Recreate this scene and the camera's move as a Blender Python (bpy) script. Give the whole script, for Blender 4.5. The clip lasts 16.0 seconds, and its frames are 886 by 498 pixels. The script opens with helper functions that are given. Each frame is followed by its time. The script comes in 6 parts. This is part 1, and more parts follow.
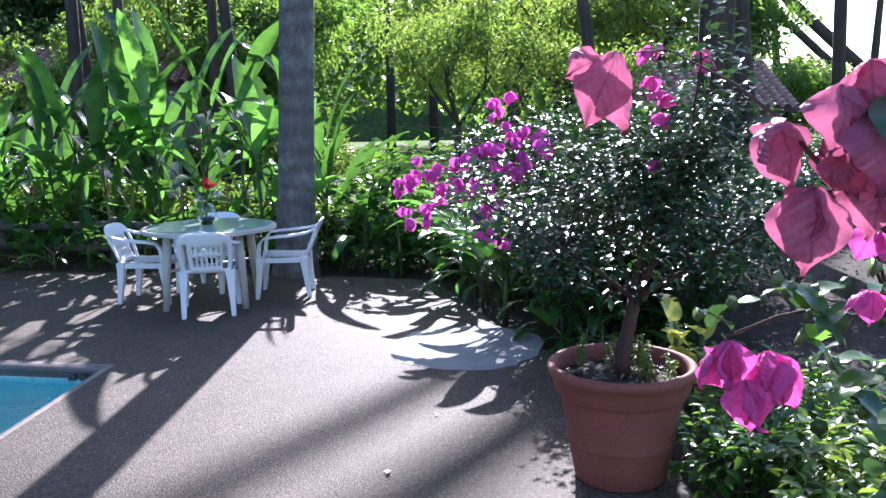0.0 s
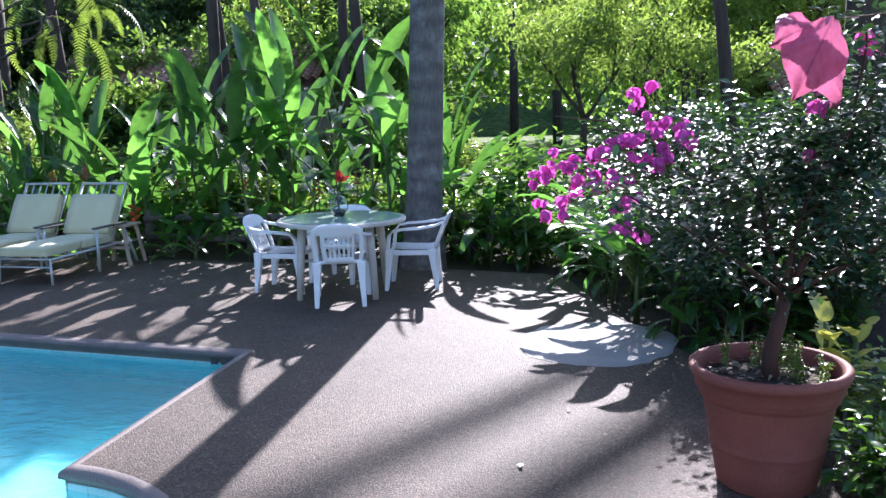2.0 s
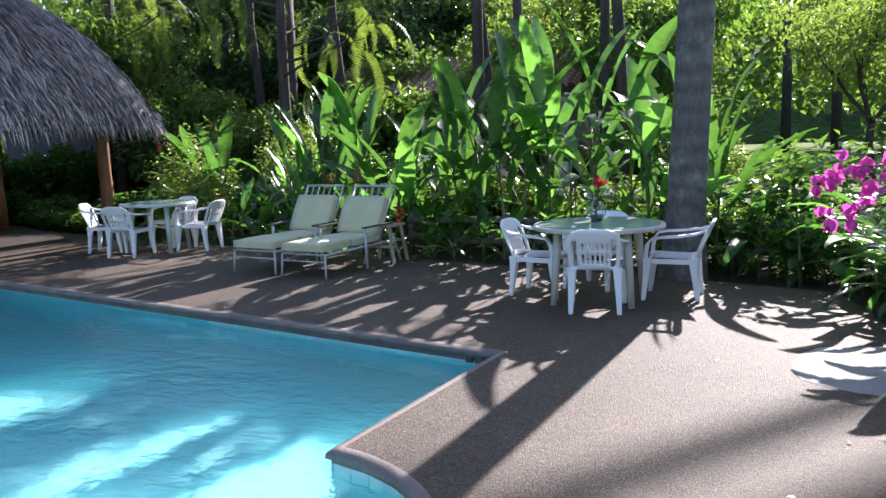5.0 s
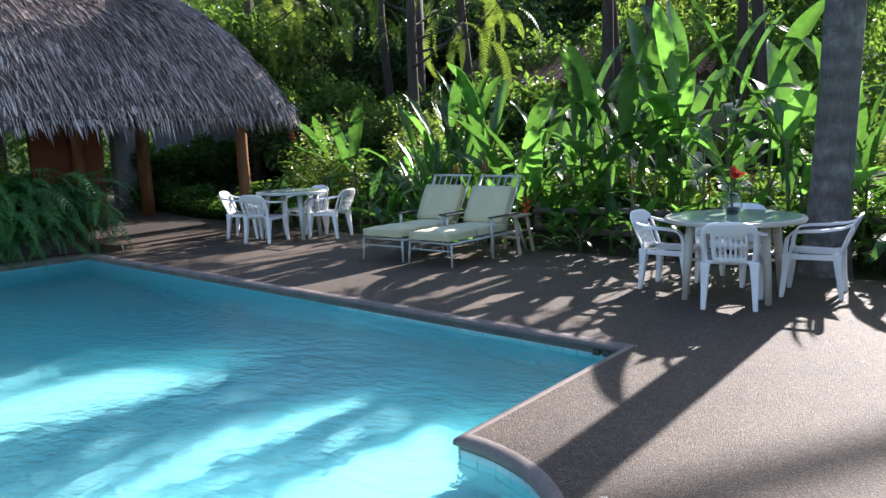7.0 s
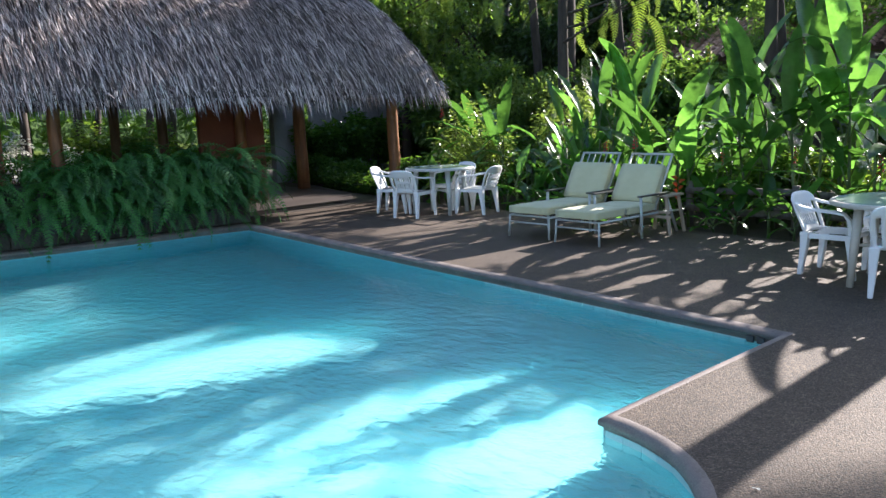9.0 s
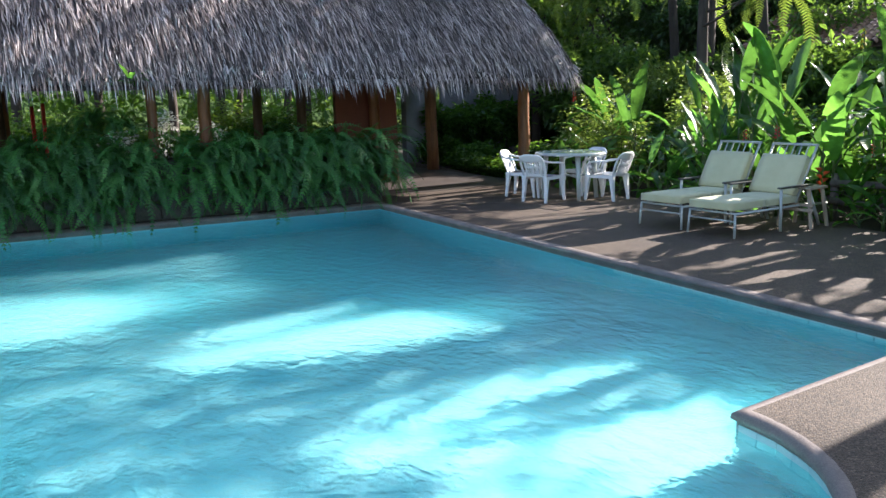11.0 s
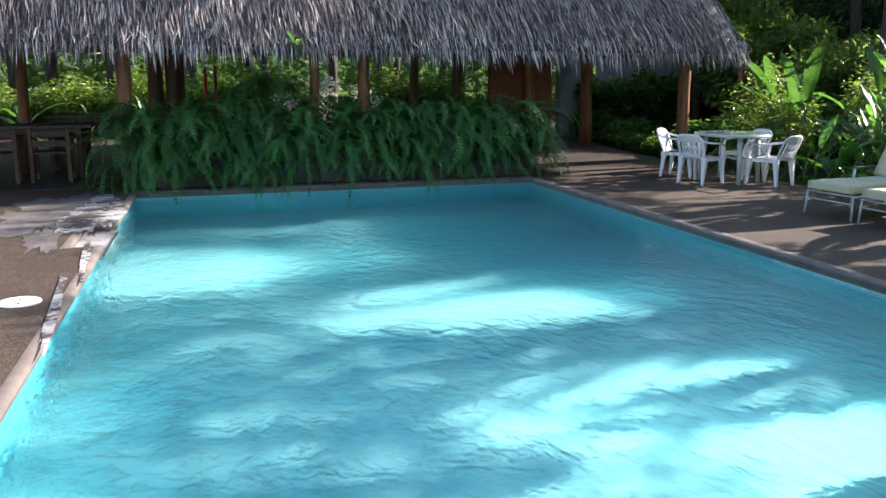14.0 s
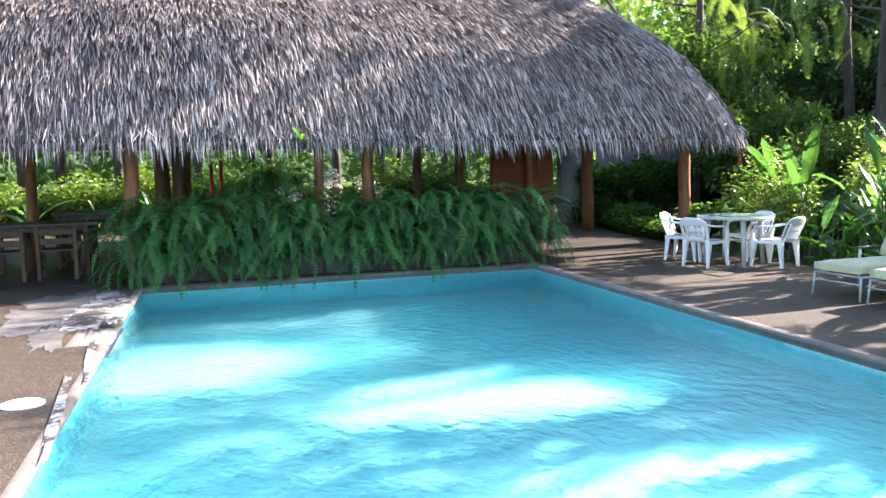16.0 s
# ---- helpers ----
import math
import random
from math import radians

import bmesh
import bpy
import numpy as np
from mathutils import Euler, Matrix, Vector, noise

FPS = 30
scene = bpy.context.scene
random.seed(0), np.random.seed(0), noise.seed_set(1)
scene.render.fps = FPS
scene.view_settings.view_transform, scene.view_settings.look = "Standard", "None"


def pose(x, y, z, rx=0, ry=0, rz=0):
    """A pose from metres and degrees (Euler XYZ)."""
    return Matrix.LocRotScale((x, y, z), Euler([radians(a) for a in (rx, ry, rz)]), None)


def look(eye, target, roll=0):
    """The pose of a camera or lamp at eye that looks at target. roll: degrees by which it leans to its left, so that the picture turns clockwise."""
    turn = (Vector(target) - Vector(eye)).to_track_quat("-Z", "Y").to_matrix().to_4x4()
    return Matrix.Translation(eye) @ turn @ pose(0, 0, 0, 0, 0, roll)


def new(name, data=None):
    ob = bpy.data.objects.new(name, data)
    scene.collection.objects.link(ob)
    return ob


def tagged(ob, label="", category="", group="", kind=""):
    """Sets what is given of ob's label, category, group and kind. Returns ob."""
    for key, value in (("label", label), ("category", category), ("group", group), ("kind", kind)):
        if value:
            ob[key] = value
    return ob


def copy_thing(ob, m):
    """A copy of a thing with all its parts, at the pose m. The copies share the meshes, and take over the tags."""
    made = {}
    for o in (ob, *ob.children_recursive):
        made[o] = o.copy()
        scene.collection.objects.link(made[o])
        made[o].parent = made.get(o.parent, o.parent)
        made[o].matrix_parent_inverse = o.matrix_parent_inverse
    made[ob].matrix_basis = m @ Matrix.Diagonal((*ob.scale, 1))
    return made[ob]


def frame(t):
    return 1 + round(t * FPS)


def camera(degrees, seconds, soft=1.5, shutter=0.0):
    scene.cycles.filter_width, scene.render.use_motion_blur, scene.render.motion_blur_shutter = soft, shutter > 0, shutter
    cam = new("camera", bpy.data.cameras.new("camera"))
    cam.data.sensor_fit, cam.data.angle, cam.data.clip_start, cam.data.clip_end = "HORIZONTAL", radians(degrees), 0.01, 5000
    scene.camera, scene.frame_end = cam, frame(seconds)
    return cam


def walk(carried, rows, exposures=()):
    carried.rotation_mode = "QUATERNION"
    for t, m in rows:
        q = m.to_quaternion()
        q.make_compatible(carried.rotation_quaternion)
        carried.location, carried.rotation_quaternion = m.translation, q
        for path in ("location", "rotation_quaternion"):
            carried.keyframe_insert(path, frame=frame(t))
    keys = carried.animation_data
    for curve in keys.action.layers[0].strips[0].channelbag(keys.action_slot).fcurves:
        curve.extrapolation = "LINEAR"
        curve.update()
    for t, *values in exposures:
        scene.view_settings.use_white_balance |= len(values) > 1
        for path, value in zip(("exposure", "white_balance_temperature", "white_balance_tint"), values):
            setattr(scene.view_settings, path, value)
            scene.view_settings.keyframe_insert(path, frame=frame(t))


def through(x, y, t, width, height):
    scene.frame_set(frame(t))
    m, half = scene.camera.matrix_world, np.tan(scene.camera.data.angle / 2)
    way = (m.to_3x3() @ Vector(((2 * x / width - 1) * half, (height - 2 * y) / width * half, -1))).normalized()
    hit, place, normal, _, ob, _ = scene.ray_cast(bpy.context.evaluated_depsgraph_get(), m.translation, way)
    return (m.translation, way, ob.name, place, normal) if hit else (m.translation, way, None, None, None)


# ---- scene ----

# ---- camera and walk ----
cam = camera(55.0, 16.0)
PATH = [
    (0, (0.112, -0.350, 1.712), (-0.189, 1.603, 1.401), -1.2),
    (0.5, (0.099, -0.332, 1.707), (-0.260, 1.611, 1.397), -1.3),
    (1, (0.073, -0.324, 1.702), (-0.361, 1.603, 1.390), -1.3),
    (1.5, (0.048, -0.337, 1.698), (-0.454, 1.573, 1.382), -1.6),
    (2, (0.028, -0.340, 1.690), (-0.546, 1.550, 1.376), -1.7),
    (2.5, (0.027, -0.340, 1.684), (-0.619, 1.525, 1.365), -2.3),
    (3, (0.030, -0.351, 1.678), (-0.692, 1.485, 1.350), -2.7),
    (3.5, (0.014, -0.328, 1.668), (-0.804, 1.467, 1.339), -3.2),
    (4, (0.009, -0.309, 1.667), (-0.931, 1.429, 1.360), -2.8),
    (6.5, (-0.106, -0.287, 1.646), (-1.368, 1.239, 1.366), -2.2),
    (7, (-0.068, -0.320, 1.655), (-1.397, 1.146, 1.367), -2.3),
    (7.5, (-0.075, -0.298, 1.652), (-1.473, 1.102, 1.360), -2.4),
    (8, (-0.051, -0.324, 1.653), (-1.527, 0.992, 1.358), -2.5),
    (8.5, (-0.056, -0.327, 1.654), (-1.571, 0.938, 1.333), -2.9),
    (9, (-0.071, -0.358, 1.661), (-1.626, 0.857, 1.333), -2.4),
    (9.5, (-0.076, -0.379, 1.664), (-1.678, 0.774, 1.340), -2.2),
    (10, (-0.065, -0.410, 1.668), (-1.712, 0.676, 1.342), -2.1),
    (12.5, (-0.035, -0.533, 1.695), (-1.811, 0.282, 1.267), -0.4),
    (13, (-0.052, -0.532, 1.698), (-1.853, 0.214, 1.252), -0.1),
    (13.5, (-0.074, -0.526, 1.698), (-1.896, 0.165, 1.245), 0.2),
    (14, (-0.076, -0.517, 1.702), (-1.915, 0.149, 1.283), 0.1),
    (14.5, (-0.076, -0.541, 1.703), (-1.931, 0.113, 1.344), -0.7),
    (15, (-0.076, -0.537, 1.710), (-1.944, 0.104, 1.396), -0.7),
    (15.5, (-0.088, -0.521, 1.721), (-1.958, 0.138, 1.459), -0.8),
    (16, (-0.116, -0.523, 1.733), (-1.988, 0.146, 1.514), -1.2),
]
walk(cam, [(t, look(eye, target, roll)) for t, eye, target, roll in PATH],
     exposures=[(0, 1.72, 5450, 21), (2, 1.7, 5550, 21), (4, 1.58, 5900, 20), (6.5, 1.5, 6050, 16), (8, 1.48, 6100, 15), (10, 1.72, 6150, 14),
                (12.5, 1.58, 6300, 15), (13.5, 1.46, 6300, 15), (14, 1.52, 6300, 15), (15, 2.02, 6300, 15), (16, 2.48, 6300, 15)])



# ---- world and sun ----
SUN_AZ, SUN_EL = radians(5.5), radians(27.5)   # turned from +y to the left; height over the horizon
world = bpy.data.worlds.new("sky")
scene.world = world
world.use_nodes = True
wn = world.node_tree.nodes
sky = wn.new("ShaderNodeTexSky")
sky.sky_type, sky.sun_disc = "NISHITA", False
sky.sun_elevation, sky.sun_rotation = SUN_EL, -SUN_AZ
world.node_tree.links.new(sky.outputs[0], wn["Background"].inputs[0])
wn["Background"].inputs[1].default_value = 0.1
sun_data = bpy.data.lights.new("sun", "SUN")
sun_data.energy, sun_data.angle, sun_data.color = 5.0, radians(0.53), (1.0, 0.91, 0.8)
sun_dir = Vector((-math.sin(SUN_AZ) * math.cos(SUN_EL), math.cos(SUN_AZ) * math.cos(SUN_EL), math.sin(SUN_EL)))
sun = new("sun", sun_data)
sun.matrix_world = look(sun_dir * 50, (0, 0, 0))


# ---- materials ----
def rgb(c):
    return (*c, 1.0)


class Nodes:
    """A small shorthand for one node material."""

    def __init__(self, name):
        self.mat = bpy.data.materials.new(name)
        self.mat.use_nodes = True
        self.t = self.mat.node_tree
        self.p = self.t.nodes["Principled BSDF"]
        self.out = self.t.nodes["Material Output"]

    def node(self, kind, **values):
        n = self.t.nodes.new(kind)
        for k, v in values.items():
            n.inputs[k].default_value = v
        return n

    def link(self, a, b):
        self.t.links.new(a, b)

    def coords(self, space="Object"):
        return self.t.nodes.new("ShaderNodeTexCoord").outputs[space]

    def stretched(self, vec, scale):
        m = self.t.nodes.new("ShaderNodeMapping")
        m.inputs["Scale"].default_value = scale
        self.link(vec, m.inputs[0])
        return m.outputs[0]

    def noise(self, vec, scale, detail=4.0, rough=0.55):
        n = self.node("ShaderNodeTexNoise", Scale=scale, Detail=detail, Roughness=rough)
        self.link(vec, n.inputs["Vector"])
        return n.outputs["Fac"]

    def ramp(self, fac, stops):
        r = self.t.nodes.new("ShaderNodeValToRGB")
        e = r.color_ramp.elements
        while len(e) < len(stops):
            e.new(0.5)
        for el, (pos, c) in zip(e, stops):
            el.position, el.color = pos, rgb(c)
        self.link(fac, r.inputs[0])
        return r.outputs[0]

    def mix(self, fac, a, b, blend="MIX"):
        m = self.t.nodes.new("ShaderNodeMix")
        m.data_type, m.blend_type = "RGBA", blend
        for sock, v in ((m.inputs[0], fac), (m.inputs[6], a), (m.inputs[7], b)):
            if isinstance(v, bpy.types.NodeSocket):
                self.link(v, sock)
            else:
                sock.default_value = v if isinstance(v, (int, float)) else rgb(v)
        return m.outputs[2]

    def bump(self, height, strength, distance):
        b = self.node("ShaderNodeBump", Strength=strength, Distance=distance)
        self.link(height, b.inputs["Height"])
        self.link(b.outputs[0], self.p.inputs["Normal"])
        return b

    def random(self, island=False):
        if island:
            return self.t.nodes.new("ShaderNodeNewGeometry").outputs["Random Per Island"]
        return self.t.nodes.new("ShaderNodeObjectInfo").outputs["Random"]


def plain(name, a, b, scale=6.0, rough=0.6, bump=0.2, dist=0.01, metal=0.0, fine=60.0):
    """Two tones over a large and a fine noise, with relief."""
    m = Nodes(name)
    v = m.coords()
    big, small = m.noise(v, scale, 5), m.noise(v, fine, 3)
    both = m.mix(0.45, big, small)
    m.link(m.ramp(both, [(0.32, a), (0.68, b)]), m.p.inputs["Base Color"])
    m.p.inputs["Roughness"].default_value, m.p.inputs["Metallic"].default_value = rough, metal
    m.bump(small, bump, dist)
    return m.mat


def aggregate():
    """Washed pebble concrete: small stones in a grey bed, worn patches and stains."""
    m = Nodes("washed_aggregate")
    v = m.coords()
    vor = m.node("ShaderNodeTexVoronoi", Scale=105.0)
    m.link(v, vor.inputs["Vector"])
    stone = m.ramp(vor.outputs["Color"], [(0.15, (0.042, 0.031, 0.022)), (0.45, (0.091, 0.066, 0.046)), (0.7, (0.126, 0.091, 0.062)), (0.95, (0.23, 0.171, 0.12))])
    stain = m.noise(v, 0.9, 6, 0.65)
    worn = m.ramp(stain, [(0.3, (0.62, 0.6, 0.6)), (0.7, (1.06, 1.03, 1.0))])
    grime = m.ramp(m.noise(v, 7.0, 4), [(0.35, (0.85, 0.84, 0.83)), (0.6, (1.0, 1.0, 1.0))])
    m.link(m.mix(1.0, m.mix(1.0, stone, worn, "MULTIPLY"), grime, "MULTIPLY"), m.p.inputs["Base Color"])
    m.p.inputs["Roughness"].default_value = 0.74
    m.p.inputs["Specular IOR Level"].default_value = 0.38
    m.bump(vor.outputs["Distance"], 0.55, 0.006).invert = True
    return m.mat


def leaf_material(name, dark, light, through, gloss=0.34, share=0.42, island=True, veins=0.0, few=0.0, shine=0.6):
    """A leaf: waxy on top, lit through from behind, each leaf a little different."""
    m = Nodes(name)
    r = m.random(island)
    col = m.ramp(r, [(0.0, dark), (0.6, light), (1.0, tuple(c * 1.25 for c in light))])
    thr = m.ramp(r, [(few, tuple(c * (0.42 if few else 0.6) for c in through)), (1.0, through)])
    v = m.coords()
    mott = m.ramp(m.noise(v, 9.0, 4), [(0.3, (0.7, 0.72, 0.7)), (0.7, (1.1, 1.1, 1.05))])
    col = m.mix(1.0, col, mott, "MULTIPLY")
    m.link(col, m.p.inputs["Base Color"])
    m.p.inputs["Roughness"].default_value = gloss
    m.p.inputs["Specular IOR Level"].default_value = shine
    if veins:
        w = m.node("ShaderNodeTexWave", Scale=veins, Distortion=0.6, Detail=1.0)
        w.bands_direction = "Z"
        m.link(v, w.inputs["Vector"])
        m.bump(w.outputs["Fac"], 0.25, 0.01)
    t = m.node("ShaderNodeBsdfTranslucent")
    m.link(m.mix(1.0, thr, mott, "MULTIPLY"), t.inputs["Color"])
    mixer = m.node("ShaderNodeMixShader", Fac=share)
    m.link(m.p.outputs[0], mixer.inputs[1])
    m.link(t.outputs[0], mixer.inputs[2])
    m.link(mixer.outputs[0], m.out.inputs[0])
    return m.mat


def ringed_bark():
    """Palm bark: grey, ringed by leaf scars, fissured and lichen-flecked."""
    m = Nodes("palm_bark")
    v = m.coords()
    rings = m.node("ShaderNodeTexWave", Scale=1.5, Distortion=7.0, Detail=4.0)
    rings.bands_direction = "Z"
    m.link(v, rings.inputs["Vector"])
    fine = m.noise(m.stretched(v, (1, 1, 0.25)), 38, 5, 0.7)
    lichen = m.noise(v, 5.0, 5, 0.65)
    base = m.ramp(m.mix(0.82, rings.outputs["Fac"], fine), [(0.2, (0.05, 0.045, 0.042)), (0.5, (0.11, 0.10, 0.092)), (0.8, (0.18, 0.168, 0.156))])
    m.link(m.mix(m.ramp(lichen, [(0.5, (0, 0, 0)), (0.72, (0.55, 0.55, 0.55))]), base, (0.33, 0.34, 0.31)), m.p.inputs["Base Color"])
    m.p.inputs["Roughness"].default_value = 0.85
    m.bump(m.mix(0.75, rings.outputs["Fac"], fine), 0.6, 0.02)
    return m.mat


def grained(name, a, b, rough=0.6, scale=14.0, along=(1, 1, 0.12)):
    """Wood with grain along its length."""
    m = Nodes(name)
    v = m.coords()
    g = m.noise(m.stretched(v, along), scale, 6, 0.65)
    big = m.noise(v, 2.0, 4)
    m.link(m.mix(1.0, m.ramp(g, [(0.3, a), (0.7, b)]), m.ramp(big, [(0.3, (0.7, 0.7, 0.7)), (0.7, (1.1, 1.1, 1.1))]), "MULTIPLY"), m.p.inputs["Base Color"])
    m.p.inputs["Roughness"].default_value = rough
    m.bump(g, 0.4, 0.01)
    return m.mat


def plaster(name, a, b):
    """Pool plaster with mottling."""
    m = Nodes(name)
    v = m.coords()
    big, small = m.noise(v, 0.7, 4), m.noise(v, 9, 4)
    m.link(m.ramp(m.mix(0.4, big, small), [(0.3, a), (0.7, b)]), m.p.inputs["Base Color"])
    m.p.inputs["Roughness"].default_value = 0.6
    m.bump(small, 0.1, 0.01)
    return m.mat


def water_material():
    """Clear rippled water that takes the red out of the light."""
    m = Nodes("pool_water")
    v = m.coords()
    long = m.noise(m.stretched(v, (0.8, 1.7, 1.0)), 1.5, 3, 0.5)
    short = m.noise(m.stretched(v, (1.0, 1.5, 1.0)), 6.0, 3, 0.55)
    m.p.inputs["Base Color"].default_value = (0.11, 0.79, 0.92, 1.0)
    m.p.inputs["Roughness"].default_value = 0.0
    m.p.inputs["IOR"].default_value = 1.33
    m.p.inputs["Transmission Weight"].default_value = 1.0
    fine = m.noise(m.stretched(v, (1.0, 1.6, 1.0)), 17.0, 3, 0.6)
    m.bump(m.mix(0.15, m.mix(0.6, long, short), fine), 0.55, 0.1)
    return m.mat


def thatch_material():
    """Dry palm leaf, silver-grey to straw, each blade its own tone."""
    m = Nodes("dry_palm_thatch")
    r = m.random(True)
    v = m.coords()
    age = m.noise(v, 0.6, 4)
    tone = m.ramp(r, [(0.0, (0.035, 0.027, 0.027)), (0.35, (0.13, 0.102, 0.098)), (0.7, (0.40, 0.325, 0.315)), (1.0, (0.88, 0.77, 0.74))])
    m.link(m.mix(1.0, tone, m.ramp(age, [(0.3, (0.75, 0.74, 0.74)), (0.7, (1.08, 1.06, 1.04))]), "MULTIPLY"), m.p.inputs["Base Color"])
    m.p.inputs["Roughness"].default_value = 0.62
    m.bump(m.noise(m.stretched(v, (1, 1, 0.2)), 60, 3), 0.3, 0.01)
    return m.mat


def glass_material(name, tint=(0.95, 1.0, 0.98)):
    m = Nodes(name)
    m.p.inputs["Base Color"].default_value = rgb(tint)
    m.p.inputs["Roughness"].default_value = 0.02
    m.p.inputs["Transmission Weight"].default_value = 1.0
    m.p.inputs["IOR"].default_value = 1.45
    return m.mat


def fabric(name, a, b):
    m = Nodes(name)
    v = m.coords()
    weave = m.noise(v, 240, 2)
    fade = m.noise(v, 4, 4)
    m.link(m.ramp(m.mix(0.35, fade, weave), [(0.3, a), (0.7, b)]), m.p.inputs["Base Color"])
    m.p.inputs["Roughness"].default_value = 0.9
    m.p.inputs["Sheen Weight"].default_value = 0.2
    m.bump(m.mix(0.6, weave, m.noise(v, 7, 3)), 0.35, 0.012)
    return m.mat


def grass_material():
    m = Nodes("lawn_grass")
    v = m.coords()
    big, small = m.noise(v, 0.25, 5), m.noise(v, 14, 5)
    m.link(m.ramp(m.mix(0.5, big, small), [(0.25, (0.06, 0.09, 0.02)), (0.55, (0.12, 0.17, 0.035)), (0.8, (0.20, 0.21, 0.07))]), m.p.inputs["Base Color"])
    m.p.inputs["Roughness"].default_value = 0.9
    m.p.inputs["Specular IOR Level"].default_value = 0.05
    m.bump(small, 0.7, 0.05)
    return m.mat


AGGREGATE, PLASTER, WATER_MAT, THATCH, GRASS = aggregate(), plaster("pale_pool_plaster", (0.60, 0.55, 0.55), (0.84, 0.75, 0.74)), water_material(), thatch_material(), grass_material()
PAINTED = plaster("blue_painted_plaster", (0.12, 0.38, 0.44), (0.22, 0.5, 0.55))
SOIL = plain("garden_soil", (0.025, 0.018, 0.012), (0.075, 0.052, 0.035), 3, 0.95, 0.9, 0.03, fine=40)
COPING = plain("coping_concrete", (0.12, 0.095, 0.085), (0.27, 0.22, 0.19), 4, 0.75, 0.5, 0.006, fine=110)
CONCRETE = plain("stained_concrete", (0.14, 0.12, 0.11), (0.31, 0.28, 0.25), 1.2, 0.75, 0.4, 0.008, fine=60)
LIME = plain("white_lime_scale", (0.27, 0.255, 0.24), (0.50, 0.48, 0.46), 5, 0.7, 0.6, 0.012, fine=45)
TILE = plain("pale_blue_tile", (0.36, 0.55, 0.56), (0.52, 0.68, 0.68), 5, 0.25, 0.1, 0.003)
GROUT = plain("grey_grout", (0.22, 0.27, 0.27), (0.32, 0.37, 0.37), 9, 0.85)
BARK = ringed_bark()
TRUNK = grained("rough_bark", (0.03, 0.022, 0.017), (0.09, 0.07, 0.055), 0.9, 10)
POST = grained("varnished_post", (0.15, 0.055, 0.022), (0.36, 0.15, 0.06), 0.5)
TIMBER = grained("dark_timber", (0.05, 0.026, 0.015), (0.14, 0.075, 0.04), 0.55)
VINE = grained("red_brown_vine_bark", (0.04, 0.018, 0.013), (0.10, 0.044, 0.03), 0.85)
# thatch darkened to paint in the shade under the roof
SHADED_THATCH = plain("shade_dark_thatch", (0.018, 0.014, 0.012), (0.05, 0.038, 0.03), 6, 0.9, 0.6, 0.02, fine=50)
SHADED_FLOOR = plain("shade_dark_floor", (0.035, 0.027, 0.024), (0.085, 0.066, 0.058), 1.5, 0.55, 0.3, 0.006, fine=40)
WEATHERED = grained("weathered_log", (0.07, 0.06, 0.05), (0.19, 0.165, 0.14), 0.85)
PALE_WOOD = grained("pale_weathered_wood", (0.30, 0.22, 0.15), (0.52, 0.42, 0.31), 0.8)
PLASTIC = plain("white_plastic", (0.80, 0.79, 0.79), (0.88, 0.87, 0.86), 3, 0.38, 0.06, 0.002)
CREAM = plain("cream_plastic", (0.46, 0.41, 0.34), (0.60, 0.55, 0.47), 4, 0.5, 0.08, 0.002)
GREY_TOP = plain("grey_green_tabletop", (0.30, 0.41, 0.35), (0.42, 0.53, 0.46), 3, 0.12, 0.03, 0.001)
CUSHION = fabric("sage_cushion", (0.52, 0.49, 0.29), (0.64, 0.61, 0.39))
METAL = plain("pale_painted_metal", (0.42, 0.44, 0.42), (0.55, 0.57, 0.54), 5, 0.42, 0.08, 0.002, metal=0.15)
DARK_METAL = plain("dark_armrest", (0.03, 0.03, 0.03), (0.06, 0.06, 0.06), 8, 0.35)
TERRACOTTA = plain("terracotta", (0.19, 0.054, 0.036), (0.28, 0.086, 0.06), 5, 0.75, 0.25, 0.004, fine=80)
STONE = plain("mossy_stone", (0.04, 0.038, 0.03), (0.11, 0.10, 0.082), 3, 0.9, 0.8, 0.02, fine=24)
WALL = plain("old_white_wall", (0.14, 0.14, 0.15), (0.30, 0.30, 0.31), 1.2, 0.85, 0.4, 0.01)
RED_WALL = plain("red_brown_panel", (0.13, 0.036, 0.02), (0.22, 0.065, 0.036), 2, 0.6, 0.2, 0.01)
ROOF_TILE = plain("clay_roof_tile", (0.30, 0.15, 0.11), (0.48, 0.27, 0.21), 6, 0.45, 0.4, 0.01)
VASE = glass_material("clear_vase_glass")
WATER_DARK = plain("dark_pebbles", (0.02, 0.02, 0.018), (0.06, 0.055, 0.05), 30, 0.3)

HELI = leaf_material("broad_leaf", (0.018, 0.07, 0.022), (0.045, 0.13, 0.03), (0.27, 0.64, 0.09), 0.22, 0.5, False, 9.0, few=0.48, shine=0.9)
HELI_STEM = leaf_material("green_stalk", (0.05, 0.09, 0.02), (0.10, 0.15, 0.04), (0.10, 0.16, 0.02), 0.45, 0.15, False)
SHRUB = leaf_material("shrub_leaf", (0.022, 0.065, 0.02), (0.05, 0.125, 0.03), (0.24, 0.48, 0.05), 0.24, 0.45)
SHRUB_LIGHT = leaf_material("light_shrub_leaf", (0.06, 0.12, 0.02), (0.12, 0.21, 0.035), (0.36, 0.52, 0.05))
FERN = leaf_material("fern_frond", (0.018, 0.085, 0.024), (0.065, 0.21, 0.042), (0.12, 0.36, 0.045), 0.5, 0.35, False)
FEATHER = leaf_material("feathery_leaf", (0.06, 0.11, 0.025), (0.12, 0.19, 0.04), (0.38, 0.55, 0.07), 0.45, 0.5, False)
